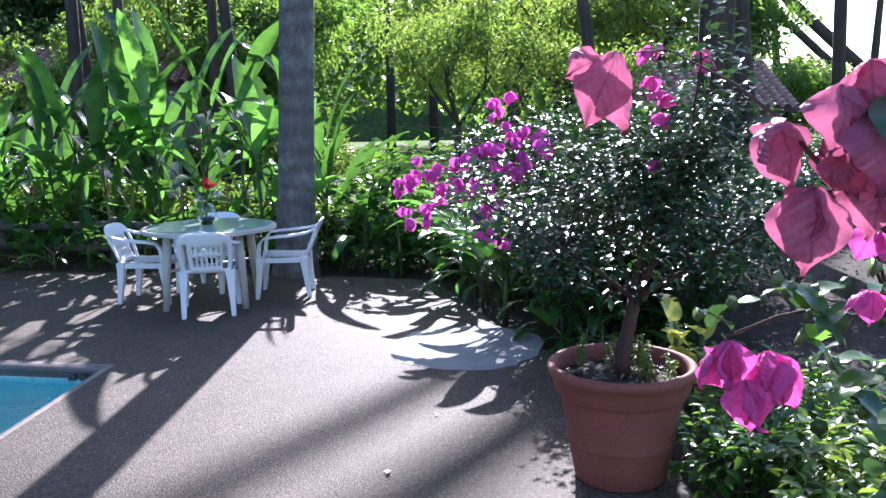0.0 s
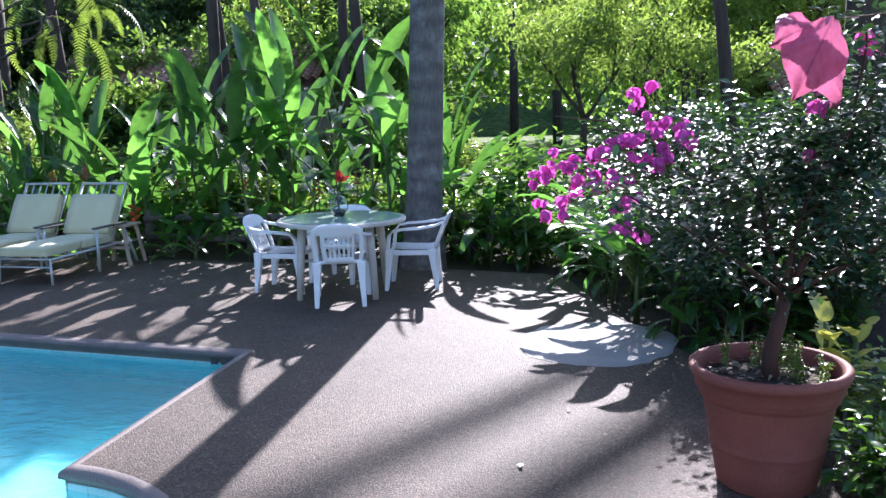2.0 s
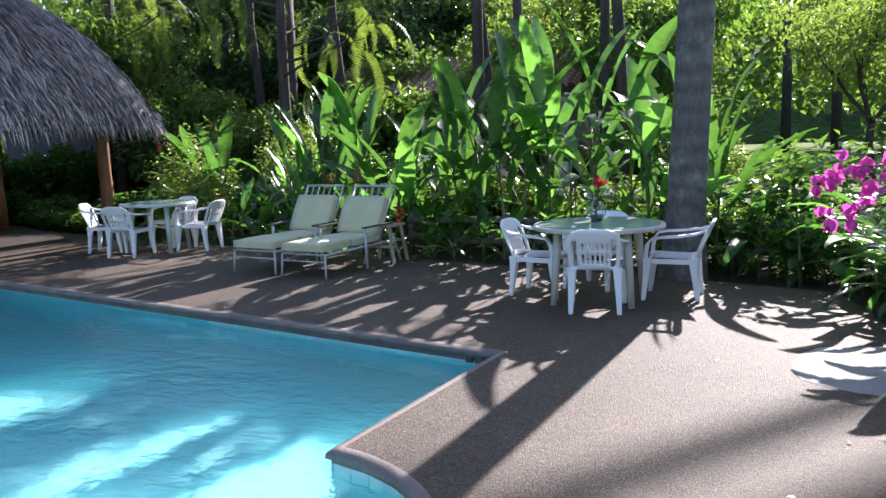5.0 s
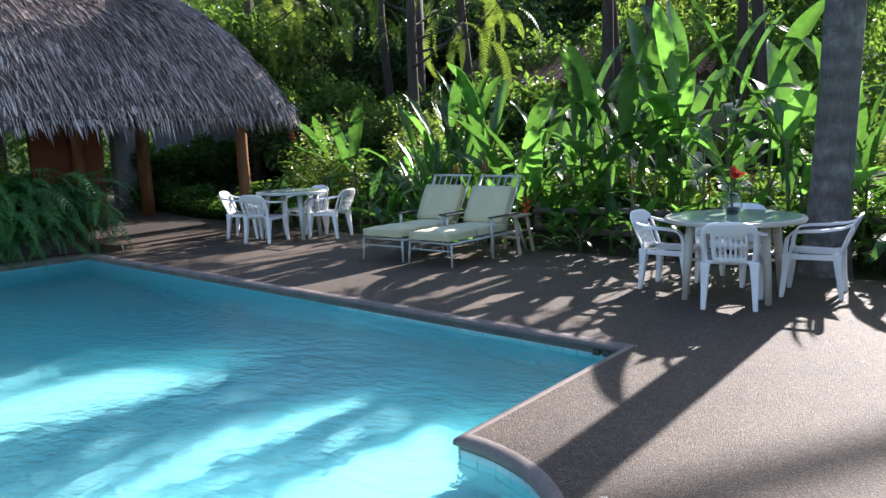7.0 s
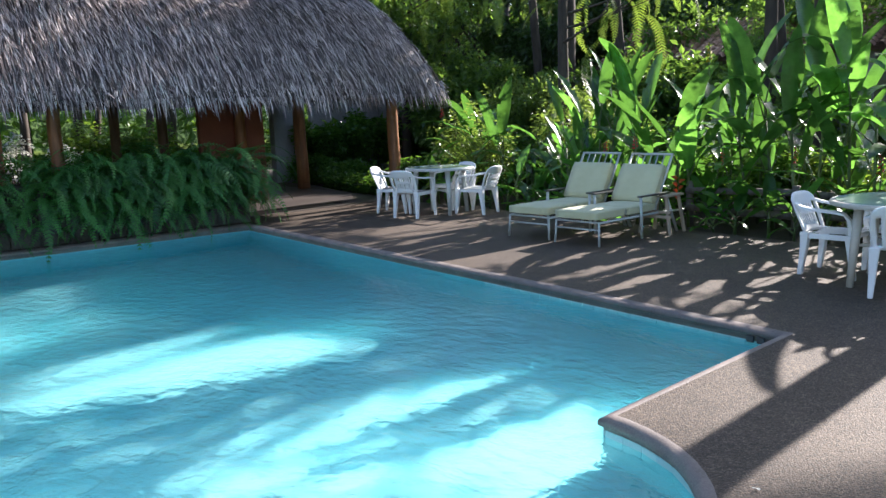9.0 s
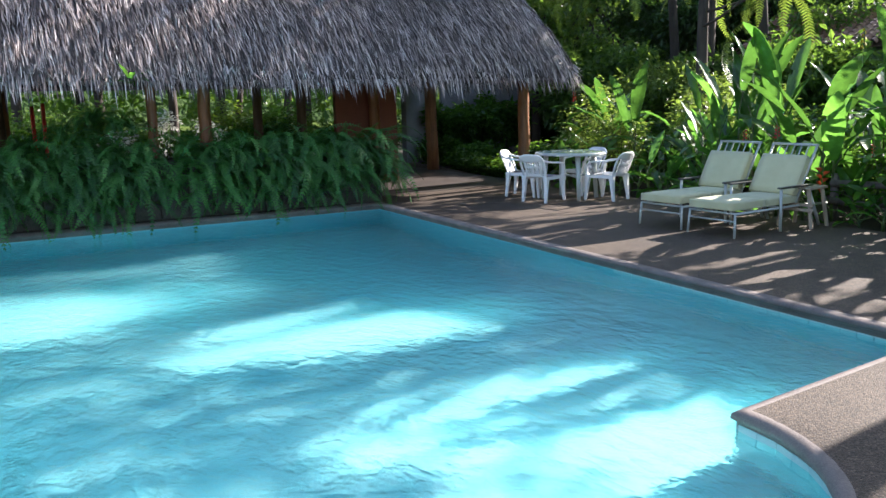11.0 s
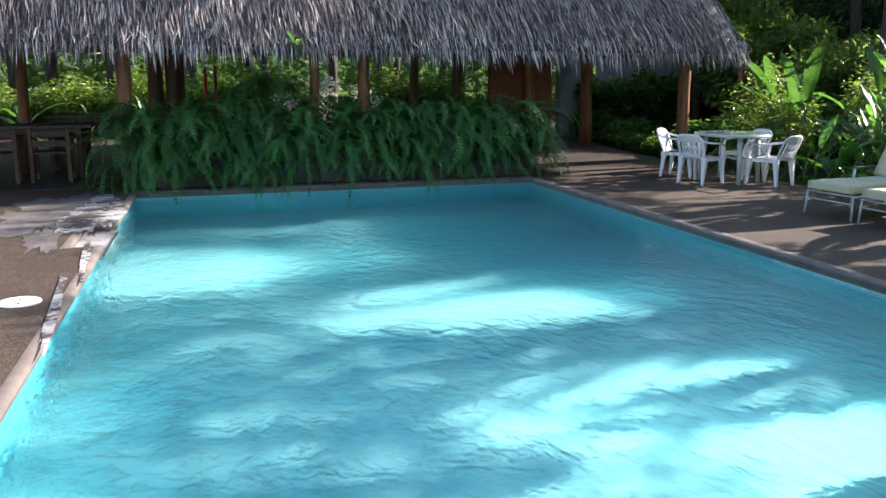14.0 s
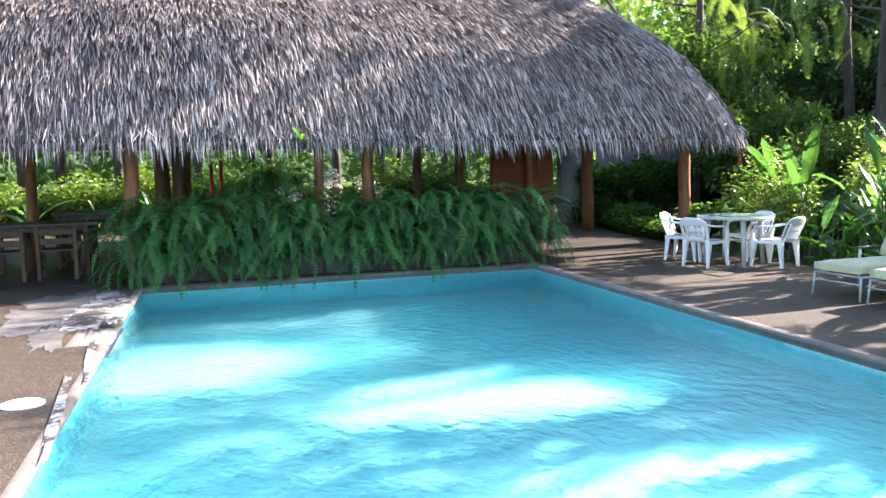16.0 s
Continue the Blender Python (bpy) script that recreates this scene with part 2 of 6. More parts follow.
TREE = leaf_material("tree_leaf", (0.03, 0.075, 0.022), (0.07, 0.14, 0.035), (0.32, 0.54, 0.07), 0.4, 0.48)
TREE_DARK = leaf_material("dark_tree_leaf", (0.018, 0.05, 0.016), (0.045, 0.095, 0.026), (0.14, 0.27, 0.04), 0.4, 0.3)
TREE_LIGHT = leaf_material("pale_tree_leaf", (0.06, 0.11, 0.03), (0.13, 0.20, 0.05), (0.42, 0.60, 0.09), 0.42, 0.5)
BOUG = leaf_material("small_glossy_leaf", (0.012, 0.036, 0.02), (0.03, 0.075, 0.032), (0.10, 0.23, 0.05), 0.3, 0.25, few=0.5, shine=0.6)
MAGENTA = leaf_material("magenta_bract", (0.48, 0.06, 0.38), (0.70, 0.13, 0.54), (0.80, 0.13, 0.60), 0.6, 0.55)


def bract_material(name, dark, light, through, share):
    """A papery bract: thin, lit through, with a darker midrib and raised side veins."""
    m = Nodes(name)
    v = m.coords()
    sep = m.t.nodes.new("ShaderNodeSeparateXYZ")
    m.link(v, sep.inputs[0])
    side = m.t.nodes.new("ShaderNodeMath")
    side.operation = "ABSOLUTE"
    m.link(sep.outputs[0], side.inputs[0])
    rib = m.ramp(side.outputs[0], [(0.004, (0.68, 0.62, 0.66)), (0.028, (1.0, 1.0, 1.0))])
    slant = m.t.nodes.new("ShaderNodeMath")
    slant.operation, slant.inputs[1].default_value = "MULTIPLY_ADD", 0.8
    m.link(side.outputs[0], slant.inputs[0])
    m.link(sep.outputs[2], slant.inputs[2])
    line = m.t.nodes.new("ShaderNodeCombineXYZ")
    m.link(slant.outputs[0], line.inputs[2])
    w = m.node("ShaderNodeTexWave", Scale=2.2, Distortion=5.0, Detail=2.0)
    w.bands_direction = "Z"
    m.link(line.outputs[0], w.inputs["Vector"])
    tone = m.mix(1.0, m.ramp(m.noise(v, 3.0, 5, 0.65), [(0.3, dark), (0.7, light)]), rib, "MULTIPLY")
    m.link(m.mix(1.0, tone, m.ramp(w.outputs["Fac"], [(0.0, (0.94, 0.92, 0.93)), (0.4, (1, 1, 1))]), "MULTIPLY"), m.p.inputs["Base Color"])
    m.p.inputs["Roughness"].default_value = 0.6
    m.bump(m.mix(0.6, w.outputs["Fac"], m.noise(v, 14, 4)), 0.35, 0.03)
    t = m.node("ShaderNodeBsdfTranslucent")
    m.link(m.mix(1.0, m.ramp(m.noise(v, 3.0, 5, 0.65), [(0.3, tuple(c * 0.75 for c in through)), (0.7, through)]), rib, "MULTIPLY"), t.inputs["Color"])
    mixer = m.node("ShaderNodeMixShader", Fac=share)
    m.link(m.p.outputs[0], mixer.inputs[1])
    m.link(t.outputs[0], mixer.inputs[2])
    m.link(mixer.outputs[0], m.out.inputs[0])
    return m.mat


PINK = bract_material("pink_bract", (0.40, 0.085, 0.17), (0.58, 0.19, 0.30), (0.54, 0.15, 0.27), 0.42)
HOT_PINK = bract_material("bright_pink_bract", (0.60, 0.075, 0.33), (0.78, 0.17, 0.47), (0.82, 0.13, 0.48), 0.48)
VARIEGATED = leaf_material("yellow_striped_leaf", (0.26, 0.30, 0.05), (0.46, 0.46, 0.09), (0.6, 0.6, 0.1), 0.35, 0.4)
RED_FLOWER = leaf_material("red_flower", (0.50, 0.02, 0.02), (0.70, 0.05, 0.04), (0.75, 0.05, 0.03), 0.45, 0.3)
ORANGE_FLOWER = leaf_material("orange_flower", (0.62, 0.09, 0.03), (0.75, 0.15, 0.05), (0.8, 0.18, 0.05), 0.45, 0.3)
YELLOW_FLOWER = leaf_material("yellow_flower", (0.65, 0.45, 0.02), (0.78, 0.6, 0.04), (0.8, 0.6, 0.03), 0.45, 0.35)
WHITE_FLOWER = leaf_material("white_petal", (0.66, 0.66, 0.62), (0.8, 0.8, 0.76), (0.7, 0.7, 0.62), 0.5, 0.35)
LITTER = leaf_material("dry_leaf_litter", (0.12, 0.08, 0.05), (0.35, 0.27, 0.18), (0.2, 0.14, 0.07), 0.7, 0.1)
CEMENT = plain("pale_cement", (0.24, 0.225, 0.21), (0.38, 0.36, 0.34), 4, 0.8, 0.4, 0.006, fine=70)


def crust(name, sharp, pale):
    """Mineral crust in broken patches over the deck's dark concrete."""
    m = Nodes(name)
    v = m.coords()
    big = m.mix(0.35, m.noise(v, 2.2, 5, 0.6), m.noise(v, 14, 4, 0.65))
    m.link(m.ramp(big, [(0.5 - sharp, (0.075, 0.06, 0.052)), (0.5 + sharp, pale)]), m.p.inputs["Base Color"])
    m.p.inputs["Roughness"].default_value = 0.75
    m.bump(m.noise(v, 45, 4), 0.5, 0.01)
    return m.mat


LIME_CRUST, LIME_FAINT = crust("broken_lime_crust", 0.035, (0.46, 0.44, 0.42)), crust("faint_lime_bloom", 0.16, (0.22, 0.2, 0.19))

HILL = plain("wooded_hill", (0.025, 0.055, 0.02), (0.10, 0.15, 0.05), 0.35, 0.9, 1.0, 0.6, fine=2.2)
HILL.node_tree.nodes["Principled BSDF"].inputs["Specular IOR Level"].default_value = 0.02


# ---- shape helpers ----
def mesh(name, bm, material):
    me = bpy.data.meshes.new(name)
    bm.to_mesh(me)
    bm.free()
    for m in material if isinstance(material, (list, tuple)) else [material]:
        me.materials.append(m)
    return me


def thing(name, x=0.0, y=0.0, z=0.0, turn=0.0, label="", category="", group="", kind=""):
    """An empty at the base of a thing, which carries its parts."""
    ob = new(name)
    ob.matrix_basis = pose(x, y, z, 0, 0, turn)
    return tagged(ob, label, category, group, kind)


def part(name, bm, material, parent=None, label="", smooth=False):
    ob = new(name, mesh(name, bm, material))
    ob.parent = parent
    if smooth:
        ob.data.polygons.foreach_set("use_smooth", [True] * len(ob.data.polygons))
    return tagged(ob, label)


def box(bm, x0, y0, z0, x1, y1, z1, m=None, bevel=0.0, index=0):
    vs = [bm.verts.new((x, y, z)) for z in (z0, z1) for x, y in ((x0, y0), (x1, y0), (x1, y1), (x0, y1))]
    if m:
        bmesh.ops.transform(bm, matrix=m, verts=vs)
    fs = [bm.faces.new([vs[i] for i in q]) for q in ((3, 2, 1, 0), (4, 5, 6, 7), (0, 1, 5, 4), (1, 2, 6, 5), (2, 3, 7, 6), (3, 0, 4, 7))]
    for f in fs:
        f.material_index = index
    if bevel:
        edges = list({e for f in fs for e in f.edges})
        bmesh.ops.bevel(bm, geom=edges, offset=bevel, segments=2, affect="EDGES", profile=0.5)
    return fs


def tube(bm, points, radii, sides=8, cap=True, index=0):
    """A round tube along points."""
    pts = [Vector(p) for p in points]
    if not isinstance(radii, (list, tuple)):
        radii = [radii] * len(pts)
    rings, side = [], None
    for i, p in enumerate(pts):
        d = (pts[min(i + 1, len(pts) - 1)] - pts[max(i - 1, 0)]).normalized()
        if side is None:
            side = d.orthogonal().normalized()
        side = (side - d * side.dot(d)).normalized()
        up = d.cross(side)
        rings.append([bm.verts.new(p + radii[i] * (math.cos(a) * side + math.sin(a) * up)) for a in (2 * math.pi * k / sides for k in range(sides))])
    for a, b in zip(rings, rings[1:]):
        for k in range(sides):
            bm.faces.new((a[k], a[(k + 1) % sides], b[(k + 1) % sides], b[k])).material_index = index
    if cap:
        bm.faces.new(rings[0][::-1]).material_index = index
        bm.faces.new(rings[-1]).material_index = index


def lathe(bm, profile, sides=32, cap=True):
    """A turned body from (radius, height) pairs."""
    rings = [[bm.verts.new((r * math.cos(2 * math.pi * k / sides), r * math.sin(2 * math.pi * k / sides), z)) for k in range(sides)] for r, z in profile]
    for a, b in zip(rings, rings[1:]):
        for k in range(sides):
            bm.faces.new((a[k], a[(k + 1) % sides], b[(k + 1) % sides], b[k]))
    if cap:
        bm.faces.new(rings[0][::-1])
        bm.faces.new(rings[-1])


# ---- pool plan ----
def arc(cx, cy, r, a0, a1, n):
    return [(cx + r * math.cos(radians(a0 + (a1 - a0) * i / n)), cy + r * math.sin(radians(a0 + (a1 - a0) * i / n))) for i in range(n + 1)]


WATER_Z = -0.115
NE, NW, SW, SE = (-3.16, 5.06), (-12.28, 5.36), (-12.55, -0.55), (-2.97, -1.42)
BAY = arc(-2.98, 1.76, 1.205, 90, -90, 28)          # rounded entry bay in the east side
SPILL = ((-8.8, -0.891), (-8.8, -1.2), (-10.1, -1.08), (-10.1, -0.773))
POOL = [NE, NW, SW, SPILL[3], SPILL[2], SPILL[1], SPILL[0], SE] + BAY[::-1]
DECK = [(-23, -9), (1.6, -9), (1.04, 1.16), (0.71, 2.95), (0.5, 4.5), (0.1, 5.4), (-0.5, 6.45), (-0.9, 7.3), (-1.2, 8.05), (-1.49, 8.36), (-2.41, 8.47),
        (-4.51, 8.58), (-6.4, 8.68), (-9.7, 8.74), (-13.1, 8.72), (-14.3, 8.9), (-17.6, 9.5), (-23, 9.9)]


def sheet(bm, rings, z):
    """A flat face with holes, from closed rings of plan points."""
    edges = []
    for ring in rings:
        vs = [bm.verts.new((x, y, z)) for x, y in ring]
        edges += [bm.edges.new((a, b)) for a, b in zip(vs, vs[1:] + vs[:1])]
    bmesh.ops.triangle_fill(bm, use_beauty=True, use_dissolve=False, edges=edges)
    for f in bm.faces:
        if f.normal.z < 0:
            f.normal_flip()


def offset(ring, d):
    """The ring moved outward by d, for a ring that runs counter-clockwise or clockwise."""
    n = len(ring)
    area = sum(ring[i][0] * ring[(i + 1) % n][1] - ring[(i + 1) % n][0] * ring[i][1] for i in range(n))
    s, out = (1 if area > 0 else -1), []
    for i in range(n):
        p, q, r = (Vector(ring[(i + k) % n]) for k in (-1, 0, 1))
        a, b = (q - p).normalized(), (r - q).normalized()
        na, nb = Vector((a.y, -a.x)) * s, Vector((b.y, -b.x)) * s
        m = (na + nb)
        m = m / max(m.length_squared, 0.6) * 2
        out.append(tuple(q + m * d))
    return out


def ribbon(bm, ring, profile, closed=True):
    """Sweeps (outward, height) profile points along a plan ring."""
    rows = [[bm.verts.new((x, y, z)) for x, y in offset(ring, d)] for d, z in profile]
    n = len(ring)
    for a, b in zip(rows, rows[1:]):
        for i in range(n if closed else n - 1):
            bm.faces.new((a[i], a[(i + 1) % n], b[(i + 1) % n], b[i]))
    return rows


# ---- ground, deck and pool ----
bm = bmesh.new()
sheet(bm, [[(-900, -900), (900, -900), (900, 900), (-900, 900)], offset(POOL, 0.5)], -0.12)
tagged(part("ground", bm, GRASS), "open grassy ground reaching to the horizon", "ground", kind="structure")
bm = bmesh.new()
sheet(bm, [offset(DECK, 7.0), offset(DECK, -0.5)], -0.09)
tagged(part("garden_bed", bm, SOIL), "dark garden soil bordering the pool deck", "soil", kind="structure")
bm = bmesh.new()
sheet(bm, [DECK, offset(POOL, 0.045)], 0.0)
low = [bm.verts.new((x, y, -0.3)) for x, y in DECK]
bm.verts.ensure_lookup_table()
for i in range(len(DECK)):
    a, b = bm.verts[i], bm.verts[(i + 1) % len(DECK)]
    bm.faces.new((a, low[i], low[(i + 1) % len(DECK)], b))
tagged(part("pavement", bm, AGGREGATE), "washed-pebble concrete pool deck, worn and stained", "pavement", kind="structure")

bm = bmesh.new()
ribbon(bm, POOL, [(0.05, 0.002), (0.03, 0.005), (0.0, 0.0), (-0.028, -0.022), (-0.03, -0.05), (-0.005, -0.065), (0.0, -0.1)])
tagged(part("coping", bm, COPING, smooth=True), "rounded dark concrete coping round the swimming pool", "coping", kind="structure")
bm = bmesh.new()
walls = ribbon(bm, POOL, [(0.02, -0.06), (0.02, -1.95)])
tagged(part("pool_wall", bm, PAINTED), "blue painted plaster wall of the pool", "pool wall", kind="structure")
bm = bmesh.new()
nx, ny = 24, 8
for i in range(nx):
    for j in range(ny):
        q = []
        for a, b in ((i, j), (i + 1, j), (i + 1, j + 1), (i, j + 1)):
            x = -1.7 - 13.8 * a / nx
            deep = min(max((-x - 4.6) / 5.5, 0), 1)
            q.append(bm.verts.new((x, -2.5 + 8.0 * b / ny, -0.72 - 0.75 * deep * deep * (3 - 2 * deep))))
        bm.faces.new(q)
bmesh.ops.remove_doubles(bm, verts=bm.verts, dist=0.001)
bmesh.ops.recalc_face_normals(bm, faces=bm.faces)
tagged(part("pool_floor", bm, PLASTER, smooth=True), "pale plaster pool floor sloping to the deep end", "pool floor", kind="structure")
for k, (y, x0, x1) in enumerate(((-1.12, -3.6, -6.8), (-0.73, -3.5, -5.0), (-0.36, -3.4, -6.0), (-0.03, -3.4, -5.5), (0.29, -3.4, -5.1))):
    bm = bmesh.new()
    pts = []
    for j in range(31):
        x = x0 + (x1 - x0) * j / 30
        deep = min(max((-x - 4.6) / 5.5, 0), 1)
        pts.append((x, y + 0.035 * noise.noise(Vector((x * 1.7, k * 3.1, 0))) + 0.012 * noise.noise(Vector((x * 7, k, 2))), -0.714 - 0.75 * deep * deep * (3 - 2 * deep)))
    tube(bm, pts, [0.0065 * (0.5 + abs(noise.noise(Vector((p[0] * 2.5, k, 5))))) * (1 if j < 24 else 0.6) for j, p in enumerate(pts)], 5)
    tagged(part("crack", bm, CONCRETE), "dark crack in the pool floor plaster", "crack", "cracks in the pool floor", "structure")
bm = bmesh.new()
ring = arc(-2.99, 1.76, 1.195, 90, -90, 24)
top = [bm.verts.new((x, y, -0.48)) for x, y in ring]
foot = [bm.verts.new((x, y, -1.1)) for x, y in (ring[0], ring[-1])]
bm.faces.new(top[::-1])
bm.faces.new((top[0], top[-1], foot[1], foot[0]))
bmesh.ops.recalc_face_normals(bm, faces=bm.faces)
tagged(part("pool_step", bm, PLASTER), "rounded entry step under the water", "pool step", kind="structure")
bm = bmesh.new()
sheet(bm, [offset(POOL, 0.015)], WATER_Z)
water = tagged(part("water", bm, WATER_MAT, smooth=True), "clear turquoise pool water with small ripples", "water", kind="structure")
water.visible_shadow = False

# the lime-crusted spillway in the south edge
bm = bmesh.new()
ring = [(-8.79, -0.864), (-8.79, -1.21), (-10.11, -1.09), (-10.11, -0.745)]
hi = [bm.verts.new((x, y, -0.07 if i in (1, 2) else -0.11)) for i, (x, y) in enumerate(ring)]
lo = [bm.verts.new((x, y + (0.05 if i in (0, 3) else 0), -0.5)) for i, (x, y) in enumerate(ring)]
bm.faces.new(hi[::-1])
bm.faces.new((hi[0], hi[3], lo[3], lo[0]))
bmesh.ops.subdivide_edges(bm, edges=bm.edges[:], cuts=6, use_grid_fill=True)
for v in bm.verts:
    v.co.z += 0.02 * noise.noise(v.co * 6)
tagged(part("spillway", bm, LIME, smooth=True), "spillway crusted white with lime scale", "spillway", kind="structure")


def patch(cx, cy, rx, ry, z, seed, n=72, wob=0.25):
    """A flat stain with an uneven outline."""
    bm = bmesh.new()
    vs = []
    for k in range(n):
        a = 2 * math.pi * k / n
        w = 1 + wob * noise.noise(Vector((math.cos(a) * 1.6, math.sin(a) * 1.6, seed))) + 0.6 * wob * noise.noise(Vector((math.cos(a) * 5, math.sin(a) * 5, seed)))
        vs.append(bm.verts.new((cx + rx * w * math.cos(a), cy + ry * w * math.sin(a), z)))
    mid = bm.verts.new((cx, cy, z))
    for k in range(n):
        bm.faces.new((mid, vs[k], vs[(k + 1) % n]))
    return bm


for k, (x, y, rx, ry) in enumerate(((-10.9, -0.9, 1.2, 0.2), (-10.4, -1.16, 1.0, 0.2), (-8.2, -1.0, 0.8, 0.035), (-6.6, -1.13, 1.2, 0.035))):
    tagged(part("lime_stain", patch(x, y, rx, ry, 0.006 + 0.001 * k, k + 0.3, wob=0.5), LIME_CRUST), "broken white lime crust on the deck edge", "stain", "lime stains", "structure")
for k, (x, y, rx, ry) in enumerate(((-11.4, -1.35, 1.2, 0.45), (-10.7, -1.75, 0.9, 0.3), (-9.3, -1.45, 0.7, 0.16))):
    tagged(part("lime_stain", patch(x, y, rx, ry, 0.003 + 0.001 * k, k + 8.3, wob=0.7), LIME_FAINT), "faint pale mineral stain spread over the deck", "stain", "lime stains", "structure")
disc = part("round_cover", patch(-0.67, 5.78, 0.59, 0.6, 0.003, 3.3, 60, 0.12), CEMENT)
tagged(disc, "pale round cement patch set in the deck", "cement patch", kind="structure")


# ---- thatched hut ----
def spread(seed):
    return random.Random(seed)


hut = thing("thatched_hut", -12.2, 0, 0, label="open poolside hut under a thick grey palm-thatch roof", category="hut")
hut.matrix_basis = Matrix()
SLOPE = [(0.0, 1.92), (0.08, 2.12), (0.2, 2.38), (0.45, 2.85), (0.8, 3.4), (1.15, 3.79), (1.6, 4.17), (2.0, 4.5), (3.0, 5.3), (4.1, 6.1)]
X0, X1, Y0, Y1 = -20.6, -12.2, -13.0, 9.62


def roof_z(u):
    for (a, za), (b, zb) in zip(SLOPE, SLOPE[1:]):
        if u <= b:
            return za + (zb - za) * (u - a) / (b - a)
    return SLOPE[-1][1]


def eave_sag(y):
    return 0.05 - 0.008 * (y + 2.0) + 0.025 * math.sin(y * 0.9)


def outline(u, corner=0.75, n=7):
    """The roof's plan at an inset u, with rounded corners."""
    r = max(corner * (1 - u / 5.0), 0.02)
    x0, x1, y0, y1 = X0 + u, X1 - u, Y0 + u, Y1 - u
    pts = []
    for cx, cy, a0 in ((x1 - r, y0 + r, -90), (x1 - r, y1 - r, 0), (x0 + r, y1 - r, 90), (x0 + r, y0 + r, 180)):
        pts += arc(cx, cy, r, a0, a0 + 90, n)
    return pts


bm = bmesh.new()
rings = []
for u, z in SLOPE:
    rings.append([bm.verts.new((x, y, z + eave_sag(y) * max(0, 1 - u / 3))) for x, y in outline(u)])
for u, z in [(3.7, 5.5), (1.9, 4.05), (0.6, 2.5), (0.38, 2.0)]:
    rings.append([bm.verts.new((x, y, z + eave_sag(y) * max(0, 1 - u / 3))) for x, y in outline(u)])
for a, b in zip(rings, rings[1:] + rings[:1]):
    for k in range(len(a)):
        bm.faces.new((a[k], a[(k + 1) % len(a)], b[(k + 1) % len(a)], b[k]))
# inner faces get the near-black thatch, with the roof's shade in its colour
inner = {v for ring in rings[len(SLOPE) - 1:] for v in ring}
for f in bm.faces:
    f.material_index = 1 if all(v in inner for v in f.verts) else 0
roof = part("roof", bm, [THATCH, SHADED_THATCH], hut, "thick layered grey palm thatch", smooth=True)


def blades(name, roots, ends, sides, widths, material, parent, label=""):
    """Narrow dry leaf blades in one mesh, each from root to end, folded a little."""
    n = len(roots)
    mid = roots * 0.45 + ends * 0.55
    lift = np.cross(ends - roots, sides)
    lift /= np.linalg.norm(lift, axis=1, keepdims=True) + 1e-9
    w = widths[:, None]
    verts = np.stack([roots - sides * w * 0.35, roots + sides * w * 0.35, mid - sides * w * 0.5 + lift * w * 0.35, mid + sides * w * 0.5 + lift * w * 0.35, ends], 1).reshape(-1, 3)
    base = np.arange(n)[:, None] * 5
    faces = [tuple(f) for f in (base + np.array([[0, 1, 3]])).tolist()] + [tuple(f) for f in (base + np.array([[0, 3, 2]])).tolist()] + [tuple(f) for f in (base + np.array([[2, 3, 4]])).tolist()]
    me = bpy.data.meshes.new(name)
    me.from_pydata(verts.tolist(), [], faces)
    me.materials.append(material)
    ob = new(name, me)
    ob.parent = parent
    return tagged(ob, label, kind="stuff")


rng = np.random.default_rng(11)


def thatch_layer(count, side):
    """Blades down the east slope or the north hip."""
    u = rng.random(count) ** 0.9 * 3.6
    if side == "east":
        along = rng.uniform(-8.0, Y1 - 0.1, count)
        keep = along < Y1 - u * 1.0 - 0.05
        u, along = u[keep], along[keep]
        out, tan = np.array([1.0, 0, 0]), np.array([0, 1.0, 0])
    else:
        along = rng.uniform(X0 + 0.2, X1 - 0.1, count)
        keep = (along < X1 - u) & (along > X0 + u)
        u, along = u[keep], along[keep]
        out, tan = np.array([0, 1.0, 0]), np.array([1.0, 0, 0])
    n = len(u)
    z = np.array([roof_z(a) for a in u])
    slope = np.array([(roof_z(a + 0.08) - roof_z(a)) / 0.08 for a in u])
    norm = np.sqrt(1 + slope**2)
    down = (out[None] - slope[:, None] * np.array([0, 0, 1.0])) / norm[:, None]
    nor = (out[None] * slope[:, None] + np.array([0, 0, 1.0])) / norm[:, None]
    yy = along if side == "east" else np.full(n, Y1)
    sag = (0.05 - 0.008 * (yy + 2.0) + 0.025 * np.sin(yy * 0.9)) * np.clip(1 - u / 3, 0, 1)
    if side == "east":
        root = np.stack([X1 - u, along, z + sag], 1)
        near = np.clip(1 - (Y1 - u - along) / 0.8, 0, 1)
        root[:, 0] -= 0.28 * near**2
    else:
        root = np.stack([along, Y1 - u, z + sag], 1)
        near = np.clip(1 - (X1 - u - along) / 0.8, 0, 1)
        root[:, 1] -= 0.28 * near**2
    length = rng.uniform(0.2, 0.42, n)
    splay = rng.normal(0, 0.11, n)
    lay = down * np.cos(splay)[:, None] + tan[None] * np.sin(splay)[:, None]
    edge = np.clip(1 - u / 0.25, 0, 1)[:, None]
    lay = lay * (1 - 0.7 * edge) + np.array([0, 0, -1.0]) * 0.7 * edge
    root = root + nor * rng.uniform(0.0, 0.05, n)[:, None]
    end = root + lay * length[:, None] + nor * rng.uniform(-0.02, 0.14, n)[:, None]
    sides = np.cross(lay, nor)
    sides /= np.linalg.norm(sides, axis=1, keepdims=True) + 1e-9
    return root, end, sides, rng.uniform(0.007, 0.017, n)


